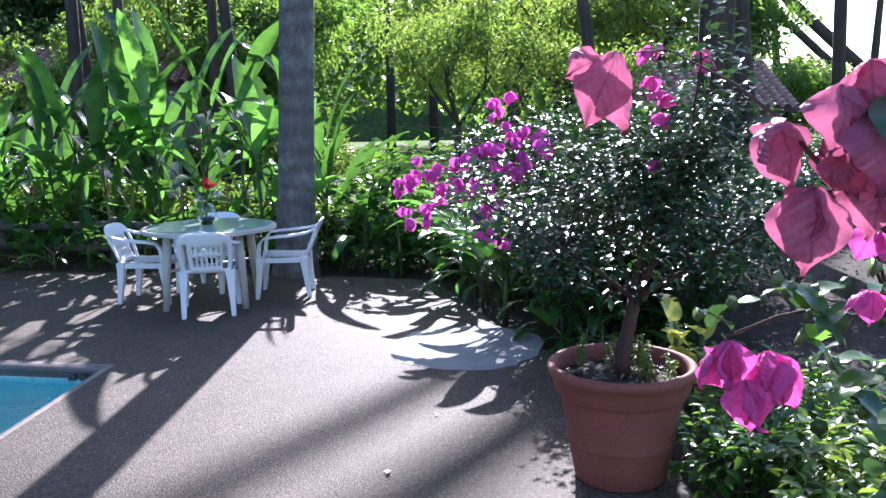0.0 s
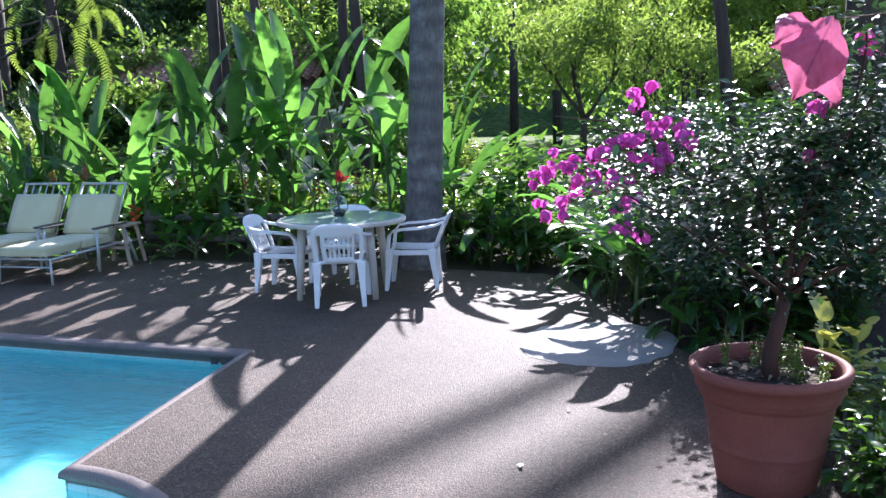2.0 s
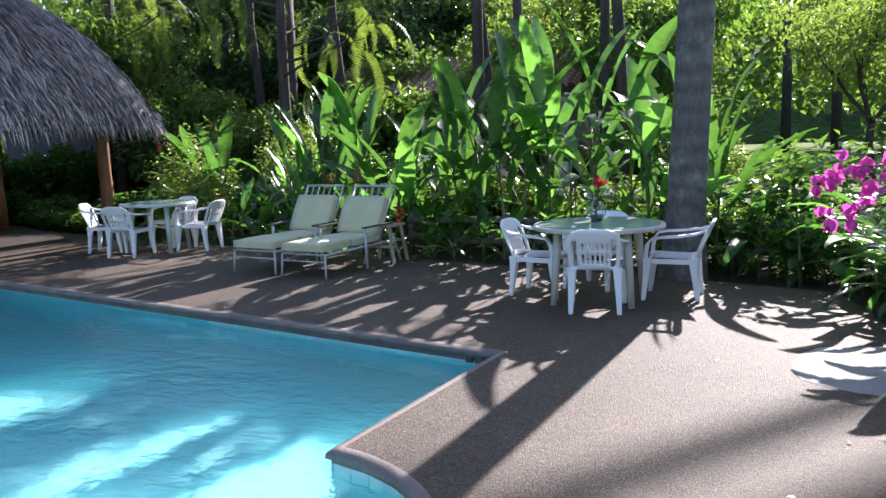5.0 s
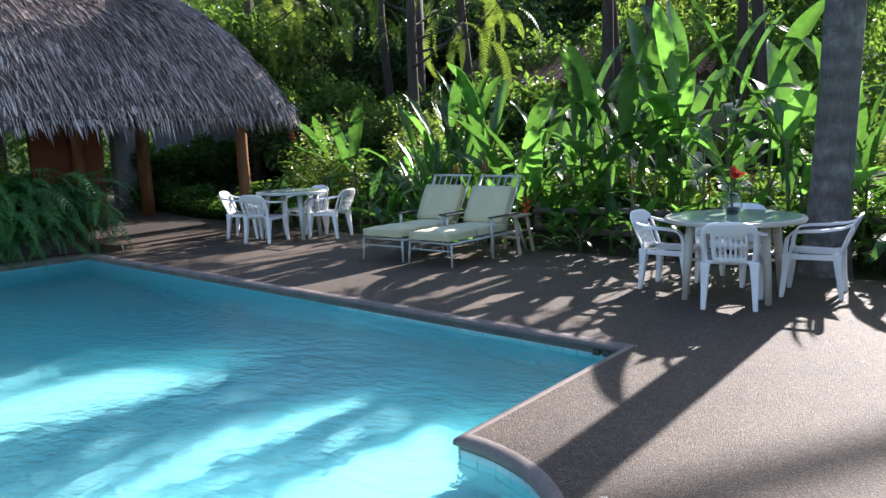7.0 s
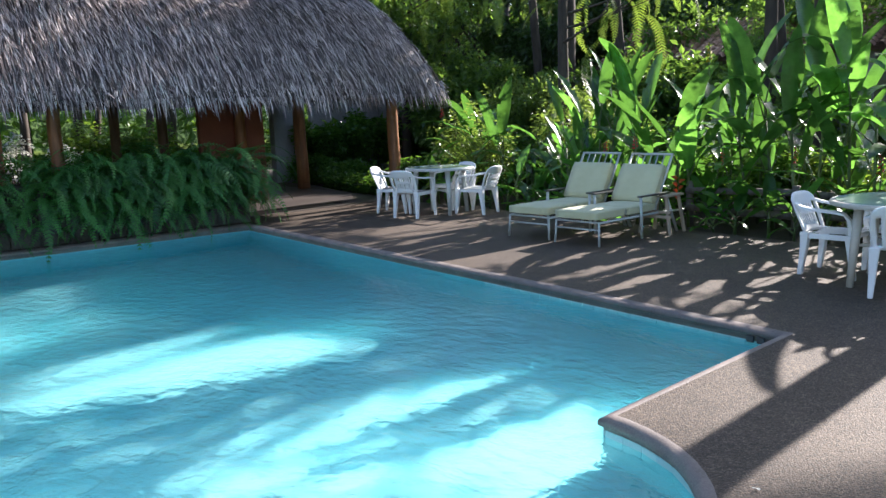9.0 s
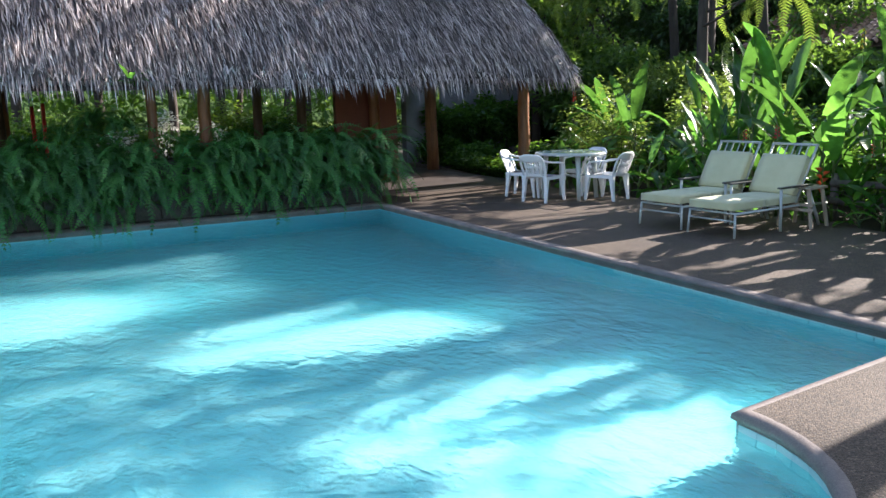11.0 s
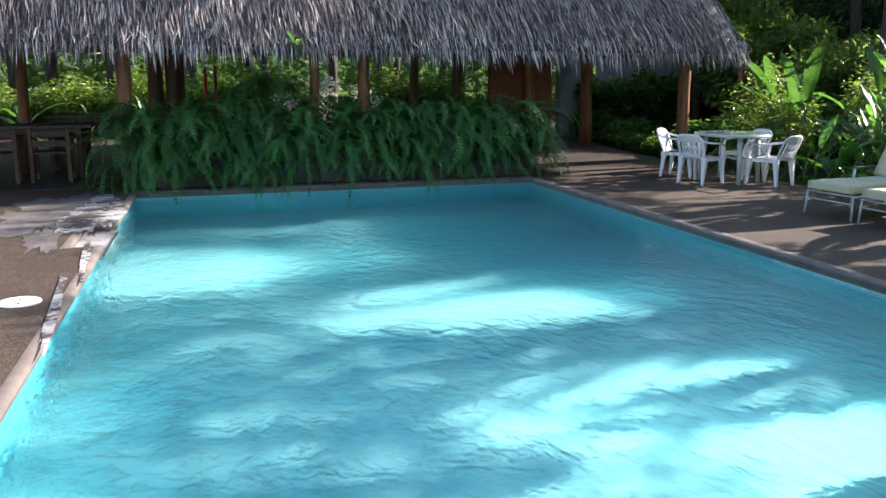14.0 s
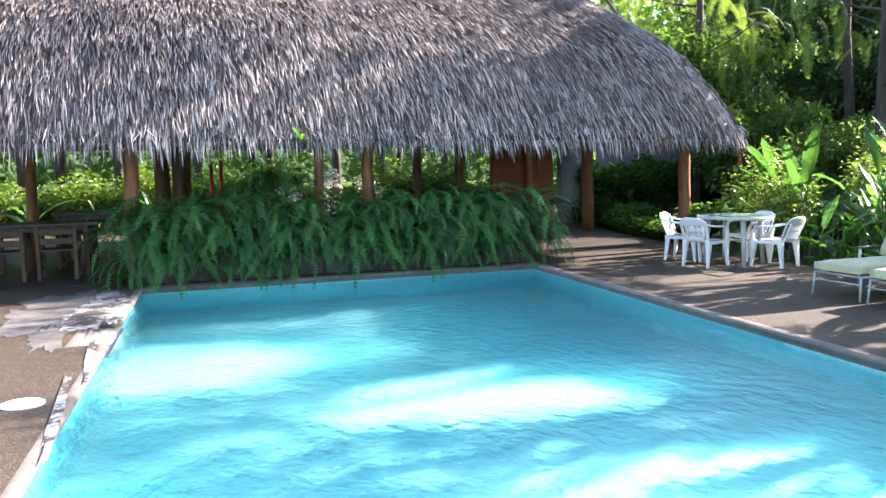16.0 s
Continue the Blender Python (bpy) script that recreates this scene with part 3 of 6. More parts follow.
for side, count in (("east", 125000), ("north", 30000)):
    blades("thatch", *thatch_layer(count, side), THATCH, roof, "dry grey palm leaf blades")
# the ragged fringe along the eaves
n = 7500
y = rng.uniform(-8, Y1 - 0.3, n)
sag = 0.05 - 0.008 * (y + 2.0) + 0.025 * np.sin(y * 0.9)
root = np.stack([X1 - 0.02 - rng.random(n) * 0.4, y, 1.99 + sag + rng.random(n) * 0.18], 1)
clump = 0.5 + 0.5 * np.sin(y * 2.3) * np.sin(y * 5.1 + 1)
end = root + np.stack([rng.normal(0.05, 0.06, n), rng.normal(0, 0.06, n), -rng.uniform(0.09, 0.19, n) * (0.75 + 0.45 * clump)], 1)
sides = np.tile([0.0, 1.0, 0.0], (n, 1)) + rng.normal(0, 0.3, (n, 3))
blades("eave_fringe", root, end, sides / np.linalg.norm(sides, axis=1, keepdims=True), rng.uniform(0.012, 0.03, n), THATCH, roof, "ragged fringe of dry leaf tips")


def post(x, y, top, r, lean=(0, 0), mat=POST, seed=0):
    rnd = spread(seed)
    bm = bmesh.new()
    n = 7
    tube(bm, [(x + lean[0] * k / n + rnd.uniform(-0.012, 0.012), y + lean[1] * k / n + rnd.uniform(-0.012, 0.012), top * k / n) for k in range(n + 1)],
         [r * (1.12 - 0.16 * k / n) for k in range(n + 1)], 14)
    return part("post", bm, mat, hut, smooth=True)


for k, (x, y, r, lean) in enumerate(((-13.1, -0.6, 0.1, (0, 0.02)), (-13.1, 2.87, 0.09, (0, 0.05)), (-13.6, 9.12, 0.105, (0, -0.02)), (-17.0, 9.0, 0.125, (0, -0.07)),
                                     (-15.5, -2.16, 0.08, (0, 0.04)), (-15.5, -0.13, 0.12, (0, 0.06)), (-15.5, 0.22, 0.12, (0, -0.1)), (-13.1, 2.1, 0.07, (0, 0.05)),
                                     (-15.5, 4.49, 0.08, (0, 0)), (-15.5, 5.34, 0.085, (0, 0)), (-15.3, 6.76, 0.1, (0, 0)), (-19.5, -4.5, 0.1, (0, 0)), (-19.5, 0.5, 0.1, (0, 0)), (-19.5, 8.6, 0.1, (0, 0)))):
    post(x, y, 2.7 if x > -14 else 3.9, r, lean, POST if k not in (5, 6, 8, 9) else TIMBER, k)
for x, z in ((-13.1, 2.45), (-15.5, 3.75)):
    bm = bmesh.new()
    tube(bm, [(x, -12.5, z), (x, 9.1, z - (0.05 if x > -14 else 0))], 0.08, 12)
    part("beam", bm, TIMBER, hut, smooth=True)
for k in range(17):
    bm = bmesh.new()
    y = -12.2 + 1.3 * k
    if y < 8.8:
        tube(bm, [(-12.65, y, 2.15 + eave_sag(y)), (-16.1, y, 5.3)], 0.04, 8)
        part("rafter", bm, TIMBER, hut, smooth=True)
bm = bmesh.new()
box(bm, -15.5, 5.98, 0.0, -15.38, 7.3, 2.3, bevel=0.015)
part("screen_panel", bm, RED_WALL, hut, "red-brown painted partition panel")

# sheet over the deck, its dark colour standing in for the hut's shade
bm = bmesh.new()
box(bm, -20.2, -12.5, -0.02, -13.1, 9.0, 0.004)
tagged(part("floor_hut", bm, SHADED_FLOOR), "worn stone floor under the hut roof, coloured dark for its shade", "floor", kind="structure")

# planter wall along the pool's west side
planter = thing("planter_wall", -12.9, 2.45, 0, label="low stone planter wall behind the pool coping", category="planter")
bm = bmesh.new()
for k in range(16):
    y0, y1 = -0.62 + 6.15 * k / 16, -0.62 + 6.15 * (k + 1) / 16
    x = -12.52 - 0.046 * (5.36 - (y0 + y1) / 2)
    box(bm, x - 0.4 + 12.9, y0 - 2.45, -0.05, x + 12.9, y1 - 2.45 - 0.004, 0.82 + 0.016 * math.sin(k * 2.1), bevel=0.018)
part("stone_course", bm, STONE, planter)
bm = bmesh.new()
box(bm, -0.32, -3.0, 0.74, -0.06, 3.0, 0.85)
part("planting_soil", bm, SOIL, planter)

# back walls behind the hut
for name, (x0, y0, x1, y1, h), mat in (("wall_back", (-20.0, 10.9, -19.85, 14.0, 2.2), WALL), ("wall_pillar", (-19.3, 9.4, -19.05, 10.05, 2.6), WALL)):
    bm = bmesh.new()
    box(bm, x0, y0, -0.1, x1, y1, h, bevel=0.02)
    tagged(part(name, bm, mat), "weathered white plastered garden wall", "wall", kind="structure")


def wooden_table(x, y, turn, length, h=0.06):
    t = thing("wooden_table", x, y, 0, turn, "dark-stained timber dining table inside the hut", "table")
    for k in range(4):
        bm = bmesh.new()
        box(bm, -length / 2, -0.36 + 0.18 * k, 0.71 + h, length / 2, -0.19 + 0.18 * k, 0.755 + h, bevel=0.006)
        part("plank", bm, WEATHERED, t)
    for sx in (-1, 1):
        for sy in (-1, 1):
            bm = bmesh.new()
            box(bm, sx * (length / 2 - 0.2) - 0.04, sy * 0.27 - 0.04, 0, sx * (length / 2 - 0.2) + 0.04, sy * 0.27 + 0.04, 0.705 + h, bevel=0.006)
            part("leg", bm, TIMBER, t)
    bm = bmesh.new()
    box(bm, -length / 2 + 0.16, -0.3, 0.62 + h, length / 2 - 0.16, 0.3, 0.7 + h)
    part("apron", bm, TIMBER, t)
    return t


def wooden_chair(x, y, turn):
    """A low wooden armchair with crossed side braces, facing +y."""
    t = thing("wooden_chair", x, y, 0.004, turn, "dark wooden armchair with crossed side braces in the hut", "chair", "wooden chairs in the hut")
    for k in range(4):
        bm = bmesh.new()
        box(bm, -0.25, -0.22 + 0.115 * k, 0.42, 0.25, -0.115 + 0.115 * k, 0.45, bevel=0.006)
        part("slat", bm, TIMBER, t)
    for sx in (-1, 1):
        for sy in (-1, 1):
            bm = bmesh.new()
            box(bm, sx * 0.26 - 0.028, sy * 0.22 - 0.028, 0, sx * 0.26 + 0.028, sy * 0.22 + 0.028, 0.66 if sy > 0 else 0.8, bevel=0.005)
            part("leg", bm, TIMBER, t)
        bm = bmesh.new()
        box(bm, sx * 0.26 - 0.035, -0.2, 0.66, sx * 0.26 + 0.035, 0.26, 0.69, bevel=0.008)
        part("armrest", bm, TIMBER, t)
        for d in (-1, 1):
            bm = bmesh.new()
            tube(bm, [(sx * 0.26, -0.19 * d, 0.1), (sx * 0.26, 0.19 * d, 0.4)], 0.014, 6)
            part("brace", bm, TIMBER, t)
    for k in range(2):
        bm = bmesh.new()
        box(bm, -0.23, -0.235, 0.53 + 0.14 * k, 0.23, -0.205, 0.62 + 0.14 * k, bevel=0.006)
        part("back_slat", bm, TIMBER, t)
    return t


wooden_table(-14.75, -1.95, 88, 1.7)
wooden_table(-16.4, -0.95, 84, 1.9, 0.12)
for x, y, turn in ((-14.1, -2.42, 92), (-14.15, -1.68, 86), (-15.4, -2.5, -80), (-15.4, -1.5, -95)):
    wooden_chair(x, y, turn)


# ---- garden furniture ----
def plastic_chair():
    """A one-piece plastic armchair, facing +x."""
    c = thing("plastic_chair", label="white moulded plastic garden armchair, sun-faded", category="chair")
    bm = bmesh.new()
    nx, ny = 8, 8
    vs = [[bm.verts.new((-0.21 + 0.45 * i / nx, (-1 + 2 * j / ny) * (0.215 + 0.03 * i / nx), 0.425 - 0.022 * (1 - (-1 + 2 * j / ny) ** 2) + 0.012 * (i / nx) ** 3 - 0.02 * max(0, i - 7))) for j in range(ny + 1)] for i in range(nx + 1)]
    faces = [bm.faces.new((vs[i][j], vs[i + 1][j], vs[i + 1][j + 1], vs[i][j + 1])) for i in range(nx) for j in range(ny)]
    bmesh.ops.solidify(bm, geom=faces, thickness=0.022)
    part("seat", bm, PLASTIC, c, smooth=True)
    bm = bmesh.new()
    for s in (-1, 1):
        box(bm, -0.2, s * 0.222 - 0.008, 0.365, 0.235, s * 0.222 + 0.008, 0.418, bevel=0.005)
    box(bm, 0.228, -0.21, 0.375, 0.243, 0.21, 0.418, bevel=0.005)
    part("apron", bm, PLASTIC, c)
    bm = bmesh.new()
    na, nh = 22, 12
    grid = []
    for h in range(nh + 1):
        t = h / nh
        row = []
        for a in range(na + 1):
            s = -1 + 2 * a / na
            top = 0.385 * t * (1 - 0.16 * t * s**4)
            row.append(bm.verts.new((-0.20 - 0.135 * t - 0.055 * (1 - s * s) * (0.4 + 0.6 * t), s * (0.215 + 0.025 * math.sin(t * 2.6)), 0.41 + top)))
        grid.append(row)
    faces = []
    for h in range(nh):
        for a in range(na):
            s = abs(-1 + 2 * (a + 0.5) / na)
            hole = (0.62 < s < 0.85 and 1 <= h <= 8) or (2 <= h <= 7 and h != 5 and s < 0.55 and a % 2 == 1)
            if not hole:
                faces.append(bm.faces.new((grid[h][a], grid[h][a + 1], grid[h + 1][a + 1], grid[h + 1][a])))
    bmesh.ops.delete(bm, geom=[v for v in bm.verts if not v.link_faces], context="VERTS")
    bmesh.ops.solidify(bm, geom=faces, thickness=0.014)
    part("backrest", bm, PLASTIC, c, smooth=True)
    for s in (-1, 1):
        bm = bmesh.new()
        pts = [(-0.315, 0.20, 0.70), (-0.24, 0.245, 0.672), (-0.08, 0.272, 0.65), (0.10, 0.278, 0.64), (0.19, 0.272, 0.625), (0.235, 0.262, 0.57), (0.25, 0.252, 0.47), (0.25, 0.245, 0.42)]
        rows = []
        for i, (x, y, z) in enumerate(pts):
            wy, wz = (0.028, 0.013) if i < 5 else (0.026, 0.0)
            if i < 5:
                q = [(x, s * (y - wy), z + wz), (x, s * (y + wy), z + wz * 0.7), (x, s * (y + wy), z - wz), (x, s * (y - wy), z - wz)]
            else:
                q = [(x + 0.016, s * (y - wy), z), (x + 0.016, s * (y + wy), z), (x - 0.02, s * (y + wy), z), (x - 0.02, s * (y - wy), z)]
            rows.append([bm.verts.new(p) for p in q])
        for a, b in zip(rows, rows[1:]):
            for k in range(4):
                bm.faces.new((a[k], a[(k + 1) % 4], b[(k + 1) % 4], b[k]))
        bm.faces.new(rows[0][::-1])
        bm.faces.new(rows[-1])
        bmesh.ops.recalc_face_normals(bm, faces=bm.faces)
        part("armrest", bm, PLASTIC, c)
    for x, sx in ((0.235, 1), (-0.20, -1)):
        for s in (-1, 1):
            bm = bmesh.new()
            y = 0.235 if sx > 0 else 0.205
            rows = []
            for z, w, d in ((0.425, 0.056, 0.0), (0.34, 0.046, 0.006), (0.22, 0.037, 0.018), (0.0, 0.026, 0.045)):
                cx, cy = x + sx * d, s * (y + d * 0.3)
                rows.append([bm.verts.new((cx + a * w * 0.8, cy + b * w * 0.8, z)) for a, b in ((-1, -1), (1, -1), (1, 1), (-1, 1))])
            for a, b in zip(rows, rows[1:]):
                for k in range(4):
                    bm.faces.new((a[k], a[(k + 1) % 4], b[(k + 1) % 4], b[k]))
            bm.faces.new(rows[0])
            bm.faces.new(rows[-1][::-1])
            bmesh.ops.bevel(bm, geom=bm.edges[:], offset=0.006, segments=1, affect="EDGES")
            bmesh.ops.recalc_face_normals(bm, faces=bm.faces)
            part("leg", bm, PLASTIC, c)
    return c


GROUP_1, GROUP_2 = "chairs round the glass table", "chairs round the far table"
chair = plastic_chair()
SEAT = Matrix.Scale(0.97, 4)
chair.matrix_basis = pose(-3.11, 6.75, 0.002, 0, 0, 110) @ SEAT
tagged(chair, group=GROUP_1)
for x, y, turn in ((-3.91, 7.21, 4), (-2.66, 7.56, 192), (-3.55, 7.78, 268)):
    copy_thing(chair, pose(x, y, 0.002, 0, 0, turn) @ SEAT)
for x, y, turn in ((-10.72, 7.42, 111), (-11.5, 7.62, 35), (-10.2, 8.3, 196), (-11.05, 8.5, 275)):
    tagged(copy_thing(chair, pose(x, y, 0.002, 0, 0, turn) @ SEAT), group=GROUP_2)


def garden_table(x, y, turn, r, stretch, label, top_mat, rim_mat):
    t = thing("garden_table", x, y, 0, turn, label, "table")
    bm = bmesh.new()
    lathe(bm, [(r - 0.03, 0.69), (r - 0.005, 0.692), (r, 0.70), (r, 0.72), (r - 0.008, 0.73), (r - 0.05, 0.732)], 56)
    bmesh.ops.scale(bm, vec=(1, stretch, 1), verts=bm.verts)
    part("rim", bm, rim_mat, t, smooth=False)
    bm = bmesh.new()
    lathe(bm, [(r - 0.045, 0.732), (r - 0.045, 0.738)], 56)
    bmesh.ops.scale(bm, vec=(1, stretch, 1), verts=bm.verts)
    part("tabletop", bm, top_mat, t, "polished grey-green tabletop reflecting the leaves")
    for k in range(4):
        a = radians(45 + 90 * k)
        bm = bmesh.new()
        px, py = (r - 0.14) * math.cos(a), (r - 0.14) * math.sin(a) * stretch
        tube(bm, [(px * 0.93, py * 0.93, 0.69), (px, py, 0.35), (px * 1.06, py * 1.06, 0.0)], [0.042, 0.036, 0.03], 10)
        part("leg", bm, rim_mat, t, smooth=True)
    for k in (0, 1):
        bm = bmesh.new()
        a = radians(45 + 90 * k)
        tube(bm, [((r - 0.14) * math.cos(a), (r - 0.14) * math.sin(a) * stretch, 0.36), (-(r - 0.14) * math.cos(a), -(r - 0.14) * math.sin(a) * stretch, 0.36)], 0.014, 8)
        part("stretcher", bm, rim_mat, t, smooth=True)
    return t


garden_table(-3.26, 7.16, 12, 0.62, 0.95, "round cream resin garden table with polished grey-green top", GREY_TOP, CREAM)
garden_table(-10.75, 7.98, 20, 0.58, 0.8, "oval grey resin garden table beside the hut", GREY_TOP, METAL)


def sun_lounger(x, y, turn):
    """A reclined lounger, foot at the origin, head towards +y."""
    t = thing("sun_lounger", x, y, 0, turn, "pale metal sun lounger with faded sage-green cushions, back raised", "lounger", "sun loungers on the deck")
    for s in (-1, 1):
        bm = bmesh.new()
        tube(bm, [(s * 0.33, 0.02, 0.30), (s * 0.33, 1.35, 0.30), (s * 0.33, 1.9, 0.28)], 0.016, 8)
        part("side_rail", bm, METAL, t, smooth=True)
        bm = bmesh.new()
        tube(bm, [(s * 0.33, 0.02, 0.31), (s * 0.345, 0.0, 0.0)], 0.015, 8)
        part("leg", bm, METAL, t, smooth=True)
        bm = bmesh.new()
        tube(bm, [(s * 0.36, 0.86, 0.55), (s * 0.365, 0.87, 0.0)], 0.019, 8)
        part("leg", bm, METAL, t, smooth=True)
        bm = bmesh.new()
        tube(bm, [(s * 0.36, 1.42, 0.55), (s * 0.37, 1.68, 0.0)], 0.019, 8)
        part("leg", bm, METAL, t, smooth=True)
        bm = bmesh.new()
        box(bm, s * 0.36 - 0.03, 0.82, 0.55, s * 0.36 + 0.03, 1.5, 0.575, bevel=0.008)
        part("armrest", bm, DARK_METAL, t, "dark armrest")
        bm = bmesh.new()
        tube(bm, [(s * 0.31, 1.24, 0.34), (s * 0.31, 1.66, 1.07)], 0.016, 8)
        part("back_rail", bm, METAL, t, smooth=True)
    for y0 in (0.02, 0.45, 0.9):
        bm = bmesh.new()
        tube(bm, [(-0.33, y0, 0.305), (0.33, y0, 0.305)], 0.013, 8)
        part("cross_bar", bm, METAL, t, smooth=True)
    bm = bmesh.new()
    tube(bm, [(-0.34, 0.01, 0.21), (0.34, 0.01, 0.21)], 0.011, 8)
    part("cross_bar", bm, METAL, t, smooth=True)
    bm = bmesh.new()
    tube(bm, [(-0.325, 1.66, 1.07), (0.325, 1.66, 1.07)], 0.017, 8)
    part("top_bar", bm, METAL, t, smooth=True)
    for k in range(5):
        x0 = -0.2 + 0.1 * k
        bm = bmesh.new()
        tube(bm, [(x0, 1.46, 0.722), (x0, 1.66, 1.07)], 0.009, 6)
        part("spindle", bm, METAL, t, smooth=True)

    def pad(name, y0, y1, z0, th, m=Matrix()):
        bm = bmesh.new()
        box(bm, -0.325, y0, z0, 0.325, y1, z0 + th)
        bmesh.ops.subdivide_edges(bm, edges=bm.edges[:], cuts=6, use_grid_fill=True)
        for v in bm.verts:
            u, w = v.co.x / 0.325, (2 * v.co.y - y0 - y1) / (y1 - y0)
            puff = (1 - abs(u) ** 4) * (1 - abs(w) ** 6)
            mid = z0 + th / 2
            v.co.z = mid + (v.co.z - mid) * (0.72 + 0.33 * puff) + 0.006 * noise.noise(v.co * 9)
            v.co.x *= 1 - 0.035 * abs(w) ** 4
        bmesh.ops.transform(bm, matrix=m, verts=bm.verts)
        part(name, bm, CUSHION, t, smooth=True)

    pad("seat_cushion", -0.02, 0.62, 0.325, 0.13)
    pad("seat_cushion", 0.625, 1.29, 0.325, 0.12)
    pad("back_cushion", 0.0, 0.56, 0.02, 0.12, pose(0, 1.27, 0.40, 60.5, 0, 0))
    t.matrix_basis = t.matrix_basis @ Matrix.Diagonal((0.97, 0.91, 0.9, 1.0))
    return t


sun_lounger(-7.73, 7.0, 4)
sun_lounger(-6.91, 6.99, 3)
slatted = thing("side_table", -6.72, 8.35, 0, 8, "pale weathered wooden side table with splayed legs beside a lounger", "side table")
for k in range(4):
    bm = bmesh.new()
    box(bm, -0.2 + 0.1 * k, -0.2, 0.46, -0.11 + 0.1 * k, 0.2, 0.485, bevel=0.004)
    part("slat", bm, PALE_WOOD, slatted)
for z in (0.2, 0.26):
    bm = bmesh.new()
    box(bm, -0.22, -0.19, z, 0.22, -0.16, z + 0.035, bevel=0.004)
    part("rail", bm, PALE_WOOD, slatted)
for sx in (-1, 1):
    for sy in (-1, 1):
        bm = bmesh.new()
        tube(bm, [(sx * 0.14, sy * 0.15, 0.46), (sx * 0.21, sy * 0.18, 0)], 0.024, 8)
        part("leg", bm, PALE_WOOD, slatted)


# ---- plants: helpers ----
COARSE = (np.array([(0, 0, 0), (-0.5, 0.45, 0.12), (0, 1, -0.08), (0.5, 0.45, 0.12)]), [(0, 3, 2), (0, 2, 1)])
FINE = (np.array([(0, 0, 0), (-0.44, 0.3, 0.1), (0.44, 0.3, 0.1), (0, 0.4, 0.0), (-0.36, 0.66, 0.06), (0.36, 0.66, 0.06), (0, 1, -0.12)]),
        [(0, 2, 3), (0, 3, 1), (3, 2, 5), (3, 5, 6), (3, 6, 4), (3, 4, 1)])


def unit(a):
    return a / (np.linalg.norm(a, axis=1, keepdims=True) + 1e-9)


def leaf_mesh(name, at, axis, up, length, width, material, template=COARSE):
    """One mesh of many leaves, each with its own place, direction and size."""
    shape, tris = template
    axis = unit(axis)
    side = unit(np.cross(axis, up))
    nor = np.cross(side, axis)
    v = (at[:, None] + side[:, None] * (shape[None, :, :1] * width[:, None, None]) + axis[:, None] * (shape[None, :, 1:2] * length[:, None, None])
         + nor[:, None] * (shape[None, :, 2:] * length[:, None, None]))
    n, k = len(at), len(shape)
    loops = (np.arange(n)[:, None, None] * k + np.array(tris)[None]).reshape(-1)
    me = bpy.data.meshes.new(name)
    me.vertices.add(n * k)
    me.vertices.foreach_set("co", v.astype(np.float32).ravel())
    me.loops.add(len(loops))
    me.loops.foreach_set("vertex_index", loops.astype(np.int32))
    me.polygons.add(len(loops) // 3)
    me.polygons.foreach_set("loop_start", np.arange(0, len(loops), 3, dtype=np.int32))
    me.polygons.foreach_set("use_smooth", np.full(len(loops) // 3, len(tris) > 2, dtype=bool))
    me.materials.append(material)
    me.update(calc_edges=True)
    return me


def cloud(name, centres, radii, count, size, material, parent=None, seed=0, droop=0.35, aspect=0.5, template=COARSE, flat=1.0, hollow=0.45, low=None, level=0.45):
    """Leaves filling clumps round centres, thicker towards the outside of each clump."""
    g = np.random.default_rng(seed)
    c, r = np.array(centres, float), np.array(radii, float)
    pick = g.choice(len(c), count, p=r**2 / (r**2).sum())
    d = unit(g.normal(0, 1, (count, 3)))
    far = r[pick] * (hollow + (1 - hollow) * g.random(count) ** 0.6) * (0.85 + 0.3 * g.random(count))
    at = c[pick] + d * far[:, None] * np.array([1, 1, flat])
    if low is not None:
        at[:, 2] = np.maximum(at[:, 2], low + 0.25 * g.random(count) * size)
    axis = d * 0.7 + g.normal(0, 0.6, (count, 3)) + np.array([0, 0, -droop])
    if level < 0.4:
        axis[:, 2] *= 0.3
    up = g.normal(0, level, (count, 3)) + np.array([0, 0, 1.0])
    length = size * g.uniform(0.65, 1.35, count)
    ob = new(name, leaf_mesh(name, at, axis, up, length, length * aspect * g.uniform(0.8, 1.2, count), material, template))
    ob.parent = parent
    return ob


def branchy(bm, base, direction, length, radius, depth, rnd, tips, sides=8, bend=0.25, fork=(2, 3)):
    """A limb that bends, tapers and forks; its ends go into tips."""
    pts, p, d = [Vector(base)], Vector(base), Vector(direction).normalized()
    n = 5
    for k in range(n):
        d = (d + Vector((rnd.uniform(-1, 1), rnd.uniform(-1, 1), rnd.uniform(-0.5, 0.9))) * bend * 0.45).normalized()
        p = p + d * length / n
        pts.append(p.copy())
    tube(bm, pts, [radius * (1 - 0.45 * k / n) for k in range(n + 1)], sides)
    if depth == 0:
        tips.append(p.copy())
        return
    for k in range(rnd.randint(*fork)):
        a = rnd.uniform(0, 2 * math.pi)
        out = Vector((math.cos(a), math.sin(a), rnd.uniform(0.15, 0.8)))
        start = pts[-1] if k == 0 else pts[rnd.choice((3, 4))]
        branchy(bm, start, d * 0.5 + out * 0.75, length * rnd.uniform(0.55, 0.8), radius * 0.5, depth - 1, rnd, tips, max(5, sides - 2), bend, fork)
    tips.append(p.copy())


